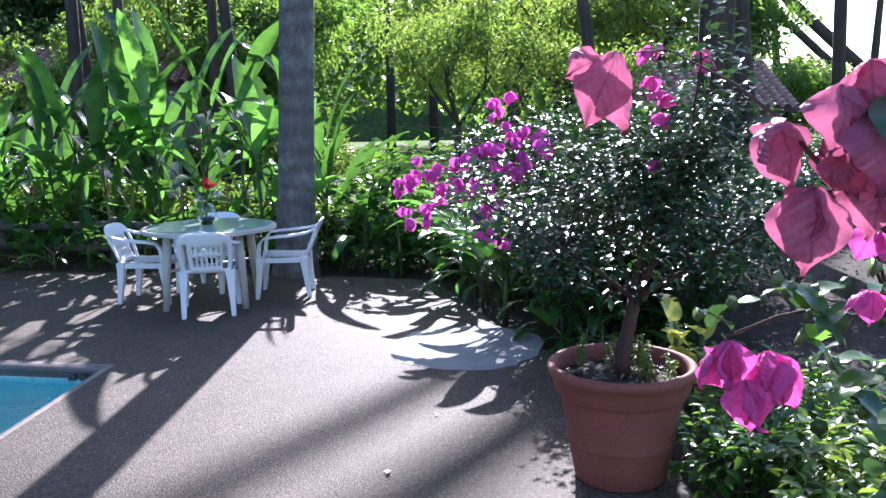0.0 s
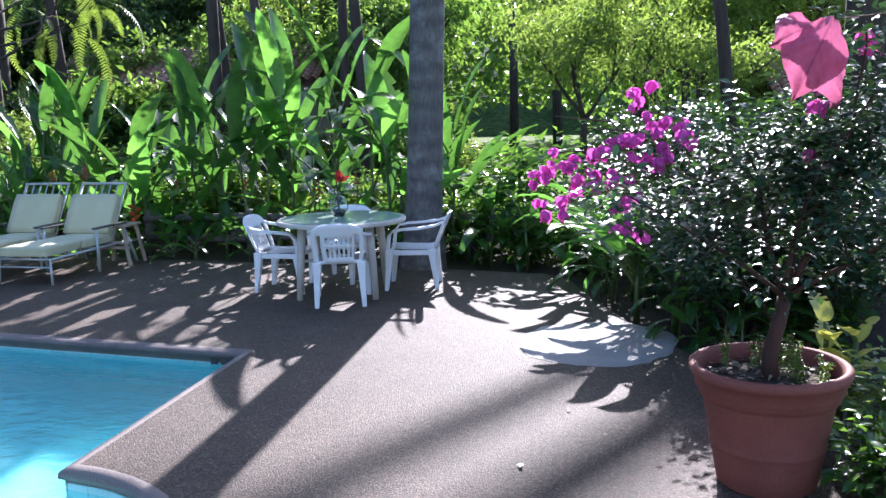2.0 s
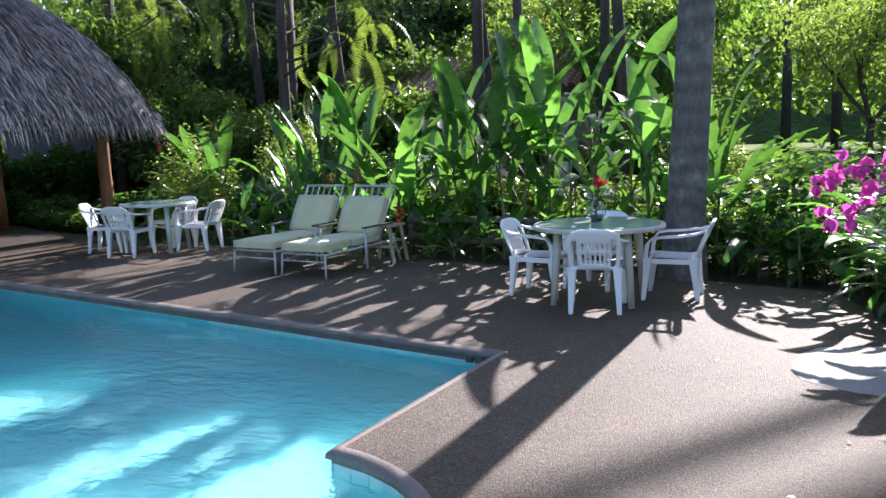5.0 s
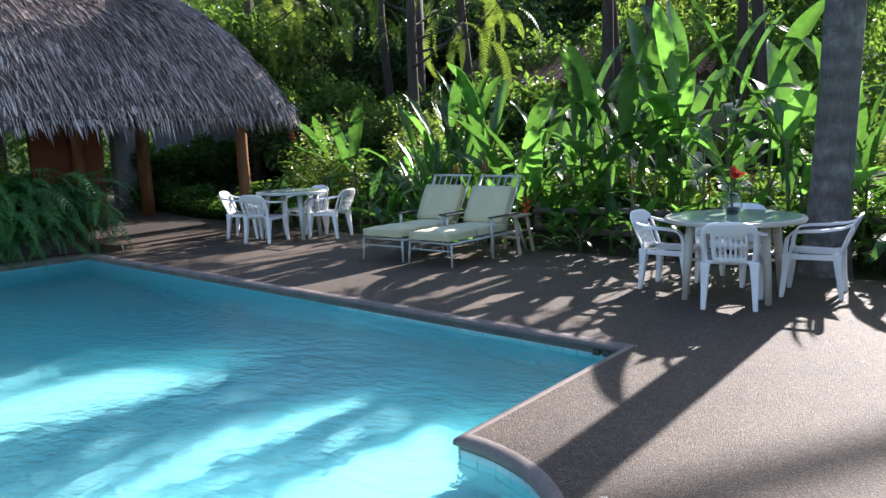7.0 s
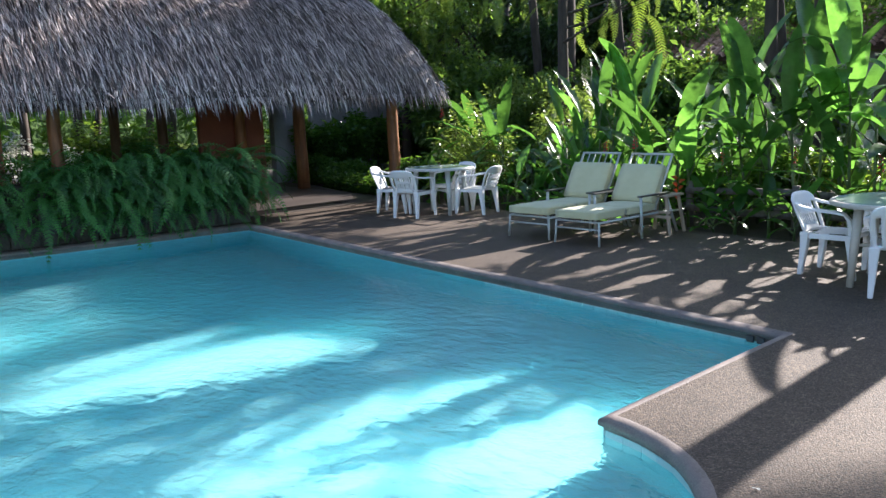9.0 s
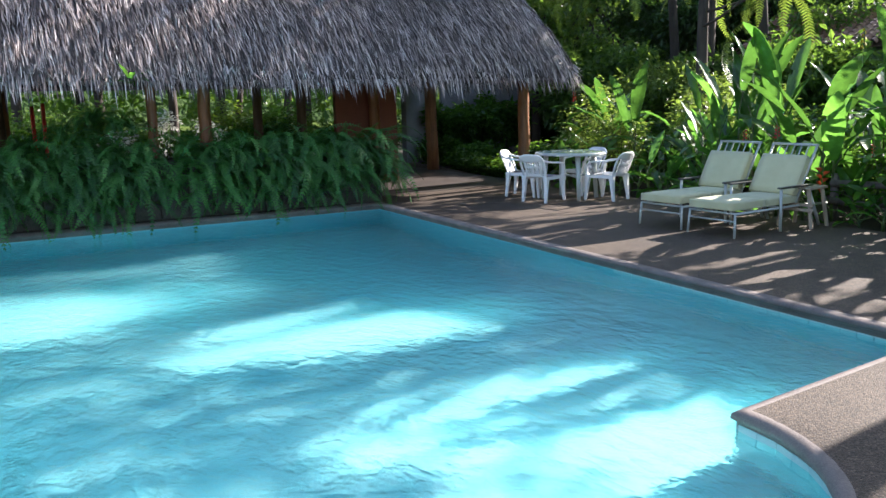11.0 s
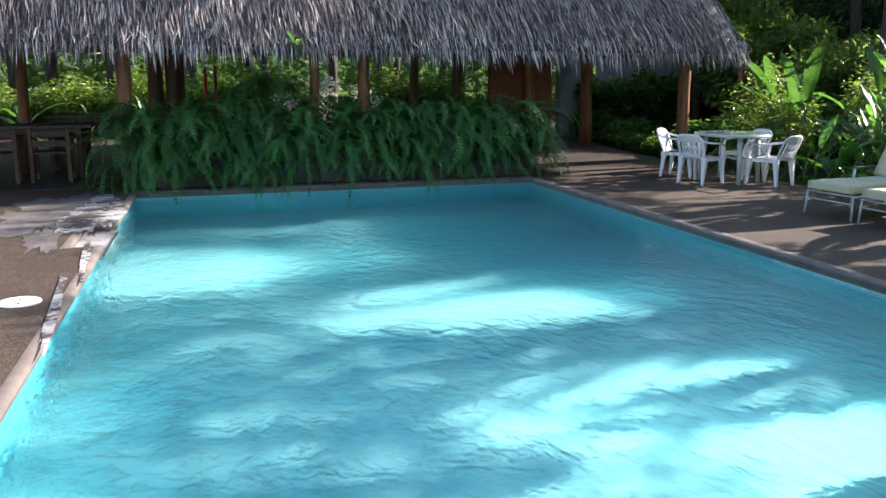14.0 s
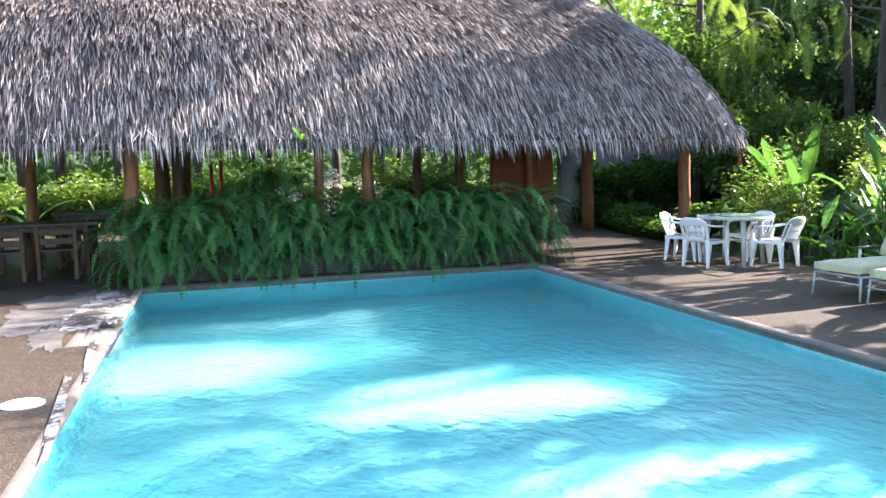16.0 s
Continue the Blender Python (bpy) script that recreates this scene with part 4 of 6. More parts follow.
# ---- large-leaved clumps ----
def blade_mesh(name, length, width, petiole, arch, lean, seed, material=HELI):
    """A broad leaf on its stalk: starts upright at the origin and arches towards +x."""
    rnd = spread(seed)
    bm = bmesh.new()
    n, ang = 12, lean
    p = Vector((0, 0, 0))
    pts = [p.copy()]
    for k in range(4):
        p = p + Vector((math.sin(ang), 0, math.cos(ang))) * petiole / 4
        ang += arch * 0.05
        pts.append(p.copy())
    tube(bm, pts, [0.016, 0.014, 0.012, 0.01, 0.009], 6, index=1)
    fold, phase, twist = rnd.uniform(0.12, 0.34), rnd.uniform(0, 6), rnd.uniform(-0.25, 0.25)
    rows = []
    for k in range(n + 1):
        t = k / n
        w = width * 0.5 * (math.sin(math.pi * min(1, t * 0.95 + 0.04) ** 0.85) ** 0.6)
        if k == n:
            w = 0.004
        a = ang + arch * t**1.4
        nor = Vector((-math.cos(a), 0, math.sin(a)))
        row = []
        for s in (-1, -0.55, 0, 0.55, 1):
            wave = 0.05 * width * math.sin(phase + 9 * t + 2 * s) * abs(s)
            q = p + Vector((0, s * w, 0)) + nor * (fold * abs(s) * w + wave) + nor * twist * s * w * t
            row.append(bm.verts.new(q))
        rows.append(row)
        p = p + Vector((math.sin(a), 0, math.cos(a))) * length / n
    split = {rnd.randrange(3, n - 2) for _ in range(2)} if rnd.random() < 0.5 else set()
    for k, (a, b) in enumerate(zip(rows, rows[1:])):
        for j in range(4):
            if k in split and j == (0 if rnd.random() < 0.5 else 3):
                continue
            bm.faces.new((a[j], a[j + 1], b[j + 1], b[j]))
    me = mesh(name, bm, [material, HELI_STEM])
    me.polygons.foreach_set("use_smooth", [True] * len(me.polygons))
    return me


BLADES = [blade_mesh("leaf", L, W, P, A, B, k) for k, (L, W, P, A, B) in enumerate((
    (1.2, 0.28, 0.35, 0.5, 0.10), (1.05, 0.22, 0.40, 0.9, 0.2), (1.45, 0.32, 0.45, 0.7, 0.15), (0.95, 0.2, 0.30, 0.35, 0.05), (1.15, 0.25, 0.5, 1.3, 0.3),
    (0.85, 0.21, 0.35, 1.7, 0.45), (1.35, 0.28, 0.5, 0.4, 0.02), (1.0, 0.24, 0.3, 1.0, 0.5), (0.9, 0.22, 0.3, 0.7, 0.85), (0.75, 0.2, 0.25, 0.9, 0.7)))]
SMALL_BLADES = [blade_mesh("leaf", L, W, P, A, B, 20 + k) for k, (L, W, P, A, B) in enumerate((
    (0.55, 0.2, 0.2, 0.8, 0.3), (0.45, 0.16, 0.25, 1.3, 0.4), (0.65, 0.17, 0.2, 0.4, 0.1), (0.5, 0.19, 0.15, 1.6, 0.6)))]


def leafy_plant(name, x, y, h, leaves, seed, label, category, blades_of=BLADES, group="", scale=1.0, z=-0.09, spread_out=1.0, low=0.42):
    rnd = spread(seed)
    t = thing(name, x, y, z, rnd.uniform(0, 360), label, category, group)
    h, scale = h * 0.92, scale * 0.92
    lean = (rnd.uniform(-0.12, 0.12), rnd.uniform(-0.12, 0.12))
    bm = bmesh.new()
    tube(bm, [(0, 0, 0), (lean[0] * h * 0.4, lean[1] * h * 0.4, h * 0.5), (lean[0] * h, lean[1] * h, h)], [0.026 * scale, 0.022 * scale, 0.013 * scale], 8)
    part("stalk", bm, HELI_STEM, t, smooth=True)
    for k in range(leaves):
        f = low + (1 - low) * k / max(1, leaves - 1)
        ob = new("leaf", rnd.choice(blades_of))
        ob.parent = t
        turn = 180 * (k % 2) + rnd.uniform(-50, 50)
        tilt = rnd.uniform(2, 30) * spread_out * (1.25 - 0.8 * k / leaves)
        ob.matrix_basis = pose(lean[0] * h * f, lean[1] * h * f, h * f) @ pose(0, 0, 0, 0, 0, turn) @ pose(0, 0, 0, rnd.uniform(-12, 12), tilt, rnd.uniform(-25, 25)) @ Matrix.Scale(scale * rnd.uniform(0.8, 1.15), 4)
    return t


rnd = spread(5)
HELI_LABEL = "tall heliconia with broad glossy green leaves lit from behind"
for k in range(26):
    x = -7.7 + 5.0 * ((k * 0.618) % 1.0)
    row = k % 3
    y = 9.5 + 0.3 * row + rnd.uniform(-0.18, 0.18)
    h = 1.65 - 0.75 * abs((x + 5.0) / 2.7) ** 1.6 + 0.22 * row + rnd.uniform(-0.25, 0.2) - (0.3 if x < -6.2 else 0)
    leafy_plant("heliconia_plant", x, y, max(0.5, h), 6 + (k % 3), 100 + k, HELI_LABEL, "heliconia", group="heliconia clump", spread_out=1.15, low=0.2)
for k in range(9):
    leafy_plant("heliconia_plant", -9.3 + 0.16 * k + rnd.uniform(-0.1, 0.1), 9.35 + 0.5 * (k % 2), 1.0 + rnd.uniform(0, 0.7), 6, 200 + k,
                "upright heliconia with narrow yellow-green leaves", "heliconia", [BLADES[3], BLADES[6], BLADES[0], BLADES[5]], "upright heliconias", 0.85, spread_out=0.7, low=0.25)
for k, (x, y, h, s) in enumerate(((-11.63, 9.36, 0.9, 0.85), (-11.4, 9.88, 1.1, 0.95), (-11.96, 9.96, 1.0, 0.9), (-10.83, 9.99, 0.8, 0.8), (-12.49, 10.37, 1.0, 0.9), (-9.89, 9.96, 0.7, 0.7))):
    leafy_plant("banana_plant", x, y, h, 6, 230 + k, "young banana plant with wide arching leaves", "banana plant", group="young banana plants", scale=s, spread_out=1.6)
for k, (x, y, h) in enumerate(((-2.24, 9.02, 0.75), (-1.99, 9.22, 0.9), (-1.61, 9.14, 0.6), (-2.49, 9.49, 0.8))):
    leafy_plant("heliconia_plant", x, y, h, 6, 260 + k, "short heliconia with drooping leaves beside the palm trunk", "heliconia", [BLADES[4], BLADES[5], BLADES[7], BLADES[1]], "short heliconias", 0.62, spread_out=2.0)
for k, (x, y, h) in enumerate(((-0.98, 8.65, 0.8), (-0.56, 8.38, 0.95), (-0.16, 8.1, 1.0), (0.15, 7.61, 0.9))):
    leafy_plant("heliconia_plant", x, y, h, 4, 280 + k, "short heliconia standing among the bougainvillea", "heliconia", [BLADES[3], BLADES[1]], "short heliconias", 0.5, spread_out=1.2)
HANGING = blade_mesh("leaf", 0.6, 0.17, 0.5, 1.9, 0.75, 95)
leafy_plant("heliconia_plant", -1.78, 8.85, 0.62, 4, 268, "short heliconia with one long hanging leaf", "heliconia", [HANGING], "short heliconias", 0.85, spread_out=0.8)
for k in range(12):
    shrub_x, shrub_y = -13.4 + 4.0 * ((k * 0.618) % 1.0), 10.0 + 1.4 * ((k * 0.382) % 1.0)
    leafy_plant("garden_plant", shrub_x, shrub_y, rnd.uniform(0.5, 1.2), 7, 1200 + k, "sunlit yellow-green broad-leaved plant behind the far table", "garden plant", SMALL_BLADES, "plants behind the far table", rnd.uniform(0.8, 1.2), spread_out=1.8, low=0.2)
for k in range(9):
    leafy_plant("heliconia_plant", -0.95 + 0.13 * k, 8.0 - 0.17 * k + rnd.uniform(-0.1, 0.1), rnd.uniform(0.6, 0.95), 6, 270 + k, "short heliconia with drooping leaves at the deck edge", "heliconia", [BLADES[4], BLADES[5], BLADES[7], BLADES[9]], "short heliconias", 0.5, spread_out=1.6)
for k, (x, y, h) in enumerate(((-0.72, 7.4, 0.5), (-0.1, 6.3, 0.4), (0.05, 5.95, 0.4), (0.2, 5.7, 0.4), (-0.85, 7.7, 0.55), (0.32, 5.5, 0.4))):
    leafy_plant("arching_plant", x, y, h, 9, 290 + k, "dark plant with long arching leaves over the deck edge", "arching plant", [BLADES[4], BLADES[5], BLADES[7], BLADES[9]], "arching plants at the deck edge", 0.42, spread_out=2.2, low=0.3)
FINGERS = [blade_mesh("leaf", L, W, P, A, B, 110 + k) for k, (L, W, P, A, B) in enumerate(((0.52, 0.13, 0.28, 1.0, 0.65), (0.46, 0.12, 0.34, 1.3, 0.55), (0.58, 0.14, 0.25, 0.8, 0.8)))]


def fan_plant(x, y, turns, seed):
    """A low plant whose leaves fan out over the deck."""
    rnd = spread(seed)
    t = thing("fan_plant", x, y, -0.09, 0, "low dark plant fanning long leaves over the deck edge", "garden plant", "fan plants at the deck edge")
    bm = bmesh.new()
    tube(bm, [(0, 0, 0), (0.01, 0, 0.3), (0, 0.01, 0.68)], [0.03, 0.025, 0.016], 8)
    part("stalk", bm, HELI_STEM, t, smooth=True)
    for k, a in enumerate(turns):
        ob = new("leaf", FINGERS[k % 3])
        ob.parent = t
        ob.matrix_basis = pose(0, 0, 0.3 + 0.38 * k / len(turns), 0, 0, a) @ pose(0, 0, 0, rnd.uniform(-10, 10), rnd.uniform(-12, 14), 0) @ Matrix.Scale(rnd.uniform(1.0, 1.25), 4)


fan_plant(-0.46, 6.8, (155, 215, 250, 185, 232, 200, 170, 265), 401)
fan_plant(-0.14, 6.5, (165, 205, 245, 185, 225, 275, 300), 402)
fan_plant(-1.0, 8.35, (150, 200, 250, 180, 225), 403)
for k in range(36):
    x = -13.6 + 12.0 * ((k * 0.618 + 0.3) % 1.0)
    y = 8.85 + rnd.uniform(0.05, 0.5)
    leafy_plant("border_plant", x, y, rnd.uniform(0.12, 0.55), 6, 300 + k, "low broad-leaved plant at the edge of the deck", "border plant", SMALL_BLADES, "low border plants", rnd.uniform(0.6, 1.0), spread_out=2.0)


# ---- bract flowers of the heliconias ----
def hanging_flower(x, y, z, size, mat, label, seed, down=True):
    rnd = spread(seed)
    t = thing("heliconia_flower", x, y, z, rnd.uniform(0, 180), label, "flower", "heliconia flowers")
    bm = bmesh.new()
    s = -1 if down else 1
    tube(bm, [(0, 0, -s * size * 0.8), (0.01, 0, 0), (0, 0, s * size)], 0.008, 6)
    part("flower_stalk", bm, HELI_STEM, t)
    for k in range(7):
        bm = bmesh.new()
        side = 1 if k % 2 else -1
        zz = s * size * k / 7
        w = size * (0.34 - 0.03 * k)
        vs = [bm.verts.new(p) for p in ((0, 0, zz), (side * w, 0.0, zz + size * 0.06), (side * w * 0.35, w * 0.3, zz - s * size * 0.08), (side * w * 0.35, -w * 0.3, zz - s * size * 0.08), (side * w * 0.2, 0, zz + s * size * 0.12))]
        for f in ((0, 2, 1), (0, 1, 3), (2, 4, 1), (1, 4, 3), (0, 4, 2), (0, 3, 4)):
            bm.faces.new([vs[i] for i in f])
        part("bract", bm, mat, t)
    return t


hanging_flower(-6.85, 8.85, 0.64, 0.3, ORANGE_FLOWER, "large orange-red hanging heliconia bract", 1)
for k, (x, y, z, m, s) in enumerate(((-5.39, 9.11, 0.85, RED_FLOWER, 0.2), (-4.42, 9.15, 0.75, RED_FLOWER, 0.22), (-6.32, 9.04, 0.95, ORANGE_FLOWER, 0.16), (-3.91, 9.14, 0.85, RED_FLOWER, 0.16),
                                     (-12.1, 9.15, 1.5, RED_FLOWER, 0.17), (-8.15, 8.95, 0.93, RED_FLOWER, 0.17), (-7.65, 8.98, 1.0, RED_FLOWER, 0.17), (-6.6, 9.15, 2.1, YELLOW_FLOWER, 0.24))):
    hanging_flower(x, y, z, s, m, "small red heliconia flower head" if m is RED_FLOWER else "upright yellow heliconia flower head", 10 + k, down=m is ORANGE_FLOWER)


# ---- ferns over the planter ----
def frond_mesh(name, length, droop, seed, material, pairs=22, leaflet=0.055, start=0.9):
    """A feathery frond that rises and arches over towards +x."""
    rnd = spread(seed)
    bm = bmesh.new()
    p, ang = Vector((0, 0, 0)), rnd.uniform(0.15, start)
    n = pairs
    pts = [p.copy()]
    dirs = []
    for k in range(n):
        ang += droop / n * (1.4 - 0.6 * k / n)
        d = Vector((math.sin(ang), 0.05 * math.sin(k * 0.4 + seed), math.cos(ang))).normalized()
        dirs.append(d)
        p = p + d * length / n
        pts.append(p.copy())
    tube(bm, pts[::3], 0.0035, 3, cap=False)
    for k in range(2, n):
        t = k / n
        ln = leaflet * math.sin(math.pi * min(1, 0.12 + 0.88 * t)) ** 0.6 * rnd.uniform(0.85, 1.1)
        d = dirs[k]
        nor = Vector((-d.z, 0, d.x))
        for s in (-1, 1):
            out = (Vector((0, s, 0)) + d * 0.35 - Vector((0, 0, 0.25))).normalized()
            a = pts[k]
            w = d * length / n * 0.27
            q = [a - w, a + w, a + out * ln * 0.6 + w * 0.8 + nor * 0.004, a + out * ln, a + out * ln * 0.6 - w * 0.8 + nor * 0.004]
            bm.faces.new([bm.verts.new(v) for v in q])
    me = mesh(name, bm, material)
    return me


FRONDS = [frond_mesh("frond", L, D, k, FERN, 24, 0.085) for k, (L, D) in enumerate(((0.95, 2.0), (1.15, 2.3), (0.8, 1.7), (1.3, 2.4), (0.7, 1.2), (1.05, 1.9)))]
rnd = spread(9)
for k in range(17):
    y = -0.5 + 5.95 * k / 16
    x = -12.52 - 0.046 * (5.36 - y) - 0.1
    t = thing("fern", x, y, 0.82, 0, "dense drooping green sword fern on the planter wall", "fern", "ferns on the planter wall")
    for j in range(84 if abs(y - 2.35) > 0.3 else 26):
        ob = new("frond", rnd.choice(FRONDS))
        ob.parent = t
        drop = rnd.uniform(-0.62, 0.0) if j % 3 else rnd.uniform(-0.05, 0.08)
        ob.matrix_basis = pose(0.14 if drop < -0.06 else rnd.uniform(-0.12, 0.12), rnd.uniform(-0.26, 0.26), drop, rnd.uniform(-35, 35), rnd.uniform(-35, 25), rnd.gauss(0, 55)) @ Matrix.Scale(rnd.uniform(0.6, 1.05), 4)
for k, (x, y, z, n) in enumerate(((-12.9, -0.8, 0.02, 22), (-12.95, 0.85, 1.2, 40), (-12.95, 1.3, 1.4, 46), (-13.0, 1.65, 1.3, 40), (-12.95, 0.35, 1.0, 26), (-12.7, 5.55, 0.25, 18))):
    t = thing("fern", x, y, z, 0, "loose spreading fern beside a hut post", "fern", "ferns on the planter wall")
    for j in range(n):
        ob = new("frond", rnd.choice(FRONDS))
        ob.parent = t
        ob.matrix_basis = pose(0, 0, 0, 0, rnd.uniform(-20, 5), rnd.uniform(-180, 180)) @ Matrix.Scale(rnd.uniform(0.45, 0.7), 4)


sprig = thing("leaf_sprig", X1 + 0.05, 1.7, 1.93, label="yellow-green seedling sprouting from the thatch eave", category="seedling")
for k in range(7):
    ob = new("leaf", SMALL_BLADES[k % 4])
    ob.parent = sprig
    ob.matrix_basis = pose(0, 0, 0, 0, 25 + 9 * (k % 3), 52 * k) @ Matrix.Scale(0.4, 4)

# ---- terracotta pot with a bougainvillea ----
POT_X, POT_Y = 0.34, 3.57
pot = thing("terracotta_pot", POT_X, POT_Y, 0.002, label="large banded terracotta pot standing on the deck", category="plant pot")
bm = bmesh.new()
lathe(bm, [(0.205, 0.0), (0.215, 0.01), (0.231, 0.1), (0.244, 0.172), (0.2465, 0.178), (0.2515, 0.186), (0.2525, 0.196), (0.2515, 0.206), (0.252, 0.216), (0.268, 0.31), (0.283, 0.398), (0.287, 0.405), (0.299, 0.412), (0.304, 0.43), (0.312, 0.445), (0.318, 0.455), (0.322, 0.50), (0.338, 0.508), (0.345, 0.525), (0.343, 0.548), (0.33, 0.558), (0.312, 0.552), (0.305, 0.53), (0.30, 0.44)], 56, cap=False)
bm.faces.new([v for v in bm.verts if v.co.z < 0.005][::-1])
part("pot_body", bm, TERRACOTTA, pot, smooth=True)
bm = bmesh.new()
lathe(bm, [(0.302, 0.47), (0.2, 0.485), (0.08, 0.49), (0.01, 0.49)], 40)
for v in bm.verts:
    v.co.z += 0.012 * noise.noise(v.co * 40)
part("potting_soil", bm, SOIL, pot, smooth=True)
g = np.random.default_rng(4)
n = 160
a, r = g.uniform(0, 6.28, n), 0.28 * np.sqrt(g.random(n))
ob = new("leaf_litter", leaf_mesh("leaf_litter", np.stack([r * np.cos(a), r * np.sin(a), 0.492 + 0.01 * g.random(n)], 1), g.normal(0, 1, (n, 3)) * [1, 1, 0.15], np.tile([0, 0, 1.0], (n, 1)) + g.normal(0, 0.3, (n, 3)), g.uniform(0.02, 0.05, n), g.uniform(0.012, 0.03, n), LITTER, FINE))
ob.parent = pot
tagged(ob, "pale dry leaves on the soil", kind="stuff")


def seedling(x, y, z, h, seed):
    t = thing("seedling", x, y, z, label="small weedy seedling growing in the pot", category="seedling", group="seedlings in the pot")
    g = np.random.default_rng(seed)
    bm = bmesh.new()
    tube(bm, [(0, 0, 0), (0.01, 0.005, h * 0.6), (0.0, 0.0, h)], 0.0022, 5)
    part("stem", bm, HELI_STEM, t)
    n = 44
    zz = g.uniform(0.2, 1, n) * h
    ob = new("foliage", leaf_mesh("foliage", np.stack([0 * zz, 0 * zz, zz], 1), unit(g.normal(0, 1, (n, 3)) * [1, 1, 0.4]), np.tile([0, 0, 1.0], (n, 1)), g.uniform(0.018, 0.036, n), g.uniform(0.009, 0.016, n), SHRUB_LIGHT, FINE))
    ob.parent = t
    tagged(ob, kind="stuff")


rnd = spread(21)
for k in range(16):
    a, r = rnd.uniform(-0.9, 2.6), rnd.uniform(0.1, 0.25)
    seedling(POT_X + r * math.cos(a), POT_Y + r * math.sin(a) - 0.06, 0.475, rnd.uniform(0.09, 0.21), 400 + k)

boug = thing("bougainvillea_tree", POT_X + 0.01, POT_Y - 0.02, 0.48, label="potted bougainvillea tree with small dark glossy leaves", category="bougainvillea")
bm = bmesh.new()
rnd = spread(33)
tips = []
tube(bm, [(0, 0, -0.02), (-0.012, 0.0, 0.12), (0.02, -0.01, 0.26), (0.045, -0.01, 0.40)], [0.04, 0.034, 0.031, 0.03], 12)
for dx, dy, dz, ln in ((-0.35, 0.1, 1, 0.55), (0.1, -0.2, 1, 0.6), (0.6, 0.15, 0.8, 0.55), (-0.7, -0.2, 0.7, 0.5), (0.3, 0.5, 0.9, 0.5), (0.9, -0.1, 0.55, 0.5), (0.5, 0.1, 1.4, 0.75)):
    branchy(bm, (0.04, -0.01, 0.38), (dx, dy, dz), ln, 0.013, 1, rnd, tips, 7, 0.3)
part("trunk", bm, VINE, boug, "twisted brown trunk with thin branches", smooth=True)
cloud("foliage", [tuple(t) for t in tips] + [(0.0, 0, 0.62), (0.25, 0, 0.75), (-0.3, 0, 0.72), (0.1, 0.1, 0.95)], [0.2] * len(tips) + [0.3, 0.3, 0.3, 0.3], 5200, 0.05, BOUG, boug, 41, 0.1, 0.6, FINE, hollow=0.1, level=0.22)["kind"] = "stuff"


def bract_mesh(name, size, seed, material):
    """One papery bract: a pointed oval with a midrib fold and crumpled edges, hanging down -z and facing -y."""
    rnd = spread(seed)
    bm = bmesh.new()
    n, m = 12, 10
    rows = []
    ph = rnd.uniform(0, 6)
    for i in range(n + 1):
        t = i / n
        oval = math.sin(math.pi * min(1.0, (t + 0.05) / 0.97) ** 0.8) ** 0.75
        w = size * 0.47 * max(oval, 1.1 * (1 - t) if t > 0.6 else 0.0) * (1 + 0.06 * math.sin(ph + 11 * t))
        row = []
        for j in range(m + 1):
            s = -1 + 2 * j / m
            y = -0.16 * size * (1 - s * s) * math.sin(math.pi * t) + 0.05 * size * abs(s) + size * (0.05 * math.sin(ph + 8 * t + 4 * s) * abs(s) + 0.035 * math.sin(15 * t + 5 * s + ph) * s * s + 0.10 * noise.noise(Vector((2.5 * s + seed, 3 * t, ph))) + 0.06 * noise.noise(Vector((8 * s, 8 * t + seed, ph))))
            row.append(bm.verts.new((s * w + 0.012 * size * math.sin(9 * t), y, -size * 0.10 * (abs(s) ** 2.5) * (1 - t) ** 2 - size * t)))
        rows.append(row)
    for a, b in zip(rows, rows[1:]):
        for j in range(m):
            bm.faces.new((a[j], a[j + 1], b[j + 1], b[j]))
    bmesh.ops.remove_doubles(bm, verts=bm.verts, dist=0.0004)
    me = mesh(name, bm, material)
    me.polygons.foreach_set("use_smooth", [True] * len(me.polygons))
    return me


PINK_BRACTS = [bract_mesh("bract", 1.0, 60 + k, PINK) for k in range(5)]
HOT_BRACTS = [bract_mesh("bract", 1.0, 80 + k, HOT_PINK) for k in range(5)]
MAGENTA_BRACTS = [bract_mesh("bract", 1.0, 70 + k, MAGENTA) for k in range(4)]


def bract_flower(x, y, z, size, seed, bracts=PINK_BRACTS, count=3, label="papery pink bougainvillea flower", group="bougainvillea flowers", turn=0.0, face=False):
    rnd = spread(seed)
    t = thing("bougainvillea_flower", x, y, z, turn, label, "flower", group)
    for k in range(count):
        ob = new("bract", rnd.choice(bracts))
        ob.parent = t
        ob.matrix_basis = (pose(0, 0, 0, rnd.uniform(-16, 8), rnd.uniform(-28, 28), rnd.uniform(-20, 20) - turn * 0.6) if face and k == 0 else pose(0, 0, 0, rnd.uniform(-50, 20), rnd.uniform(-35, 35), 120 * k + rnd.uniform(-25, 25))) @ Matrix.Scale(size * rnd.uniform(0.85, 1.15) * (0.8 if face and k else 1.0), 4)
    return t


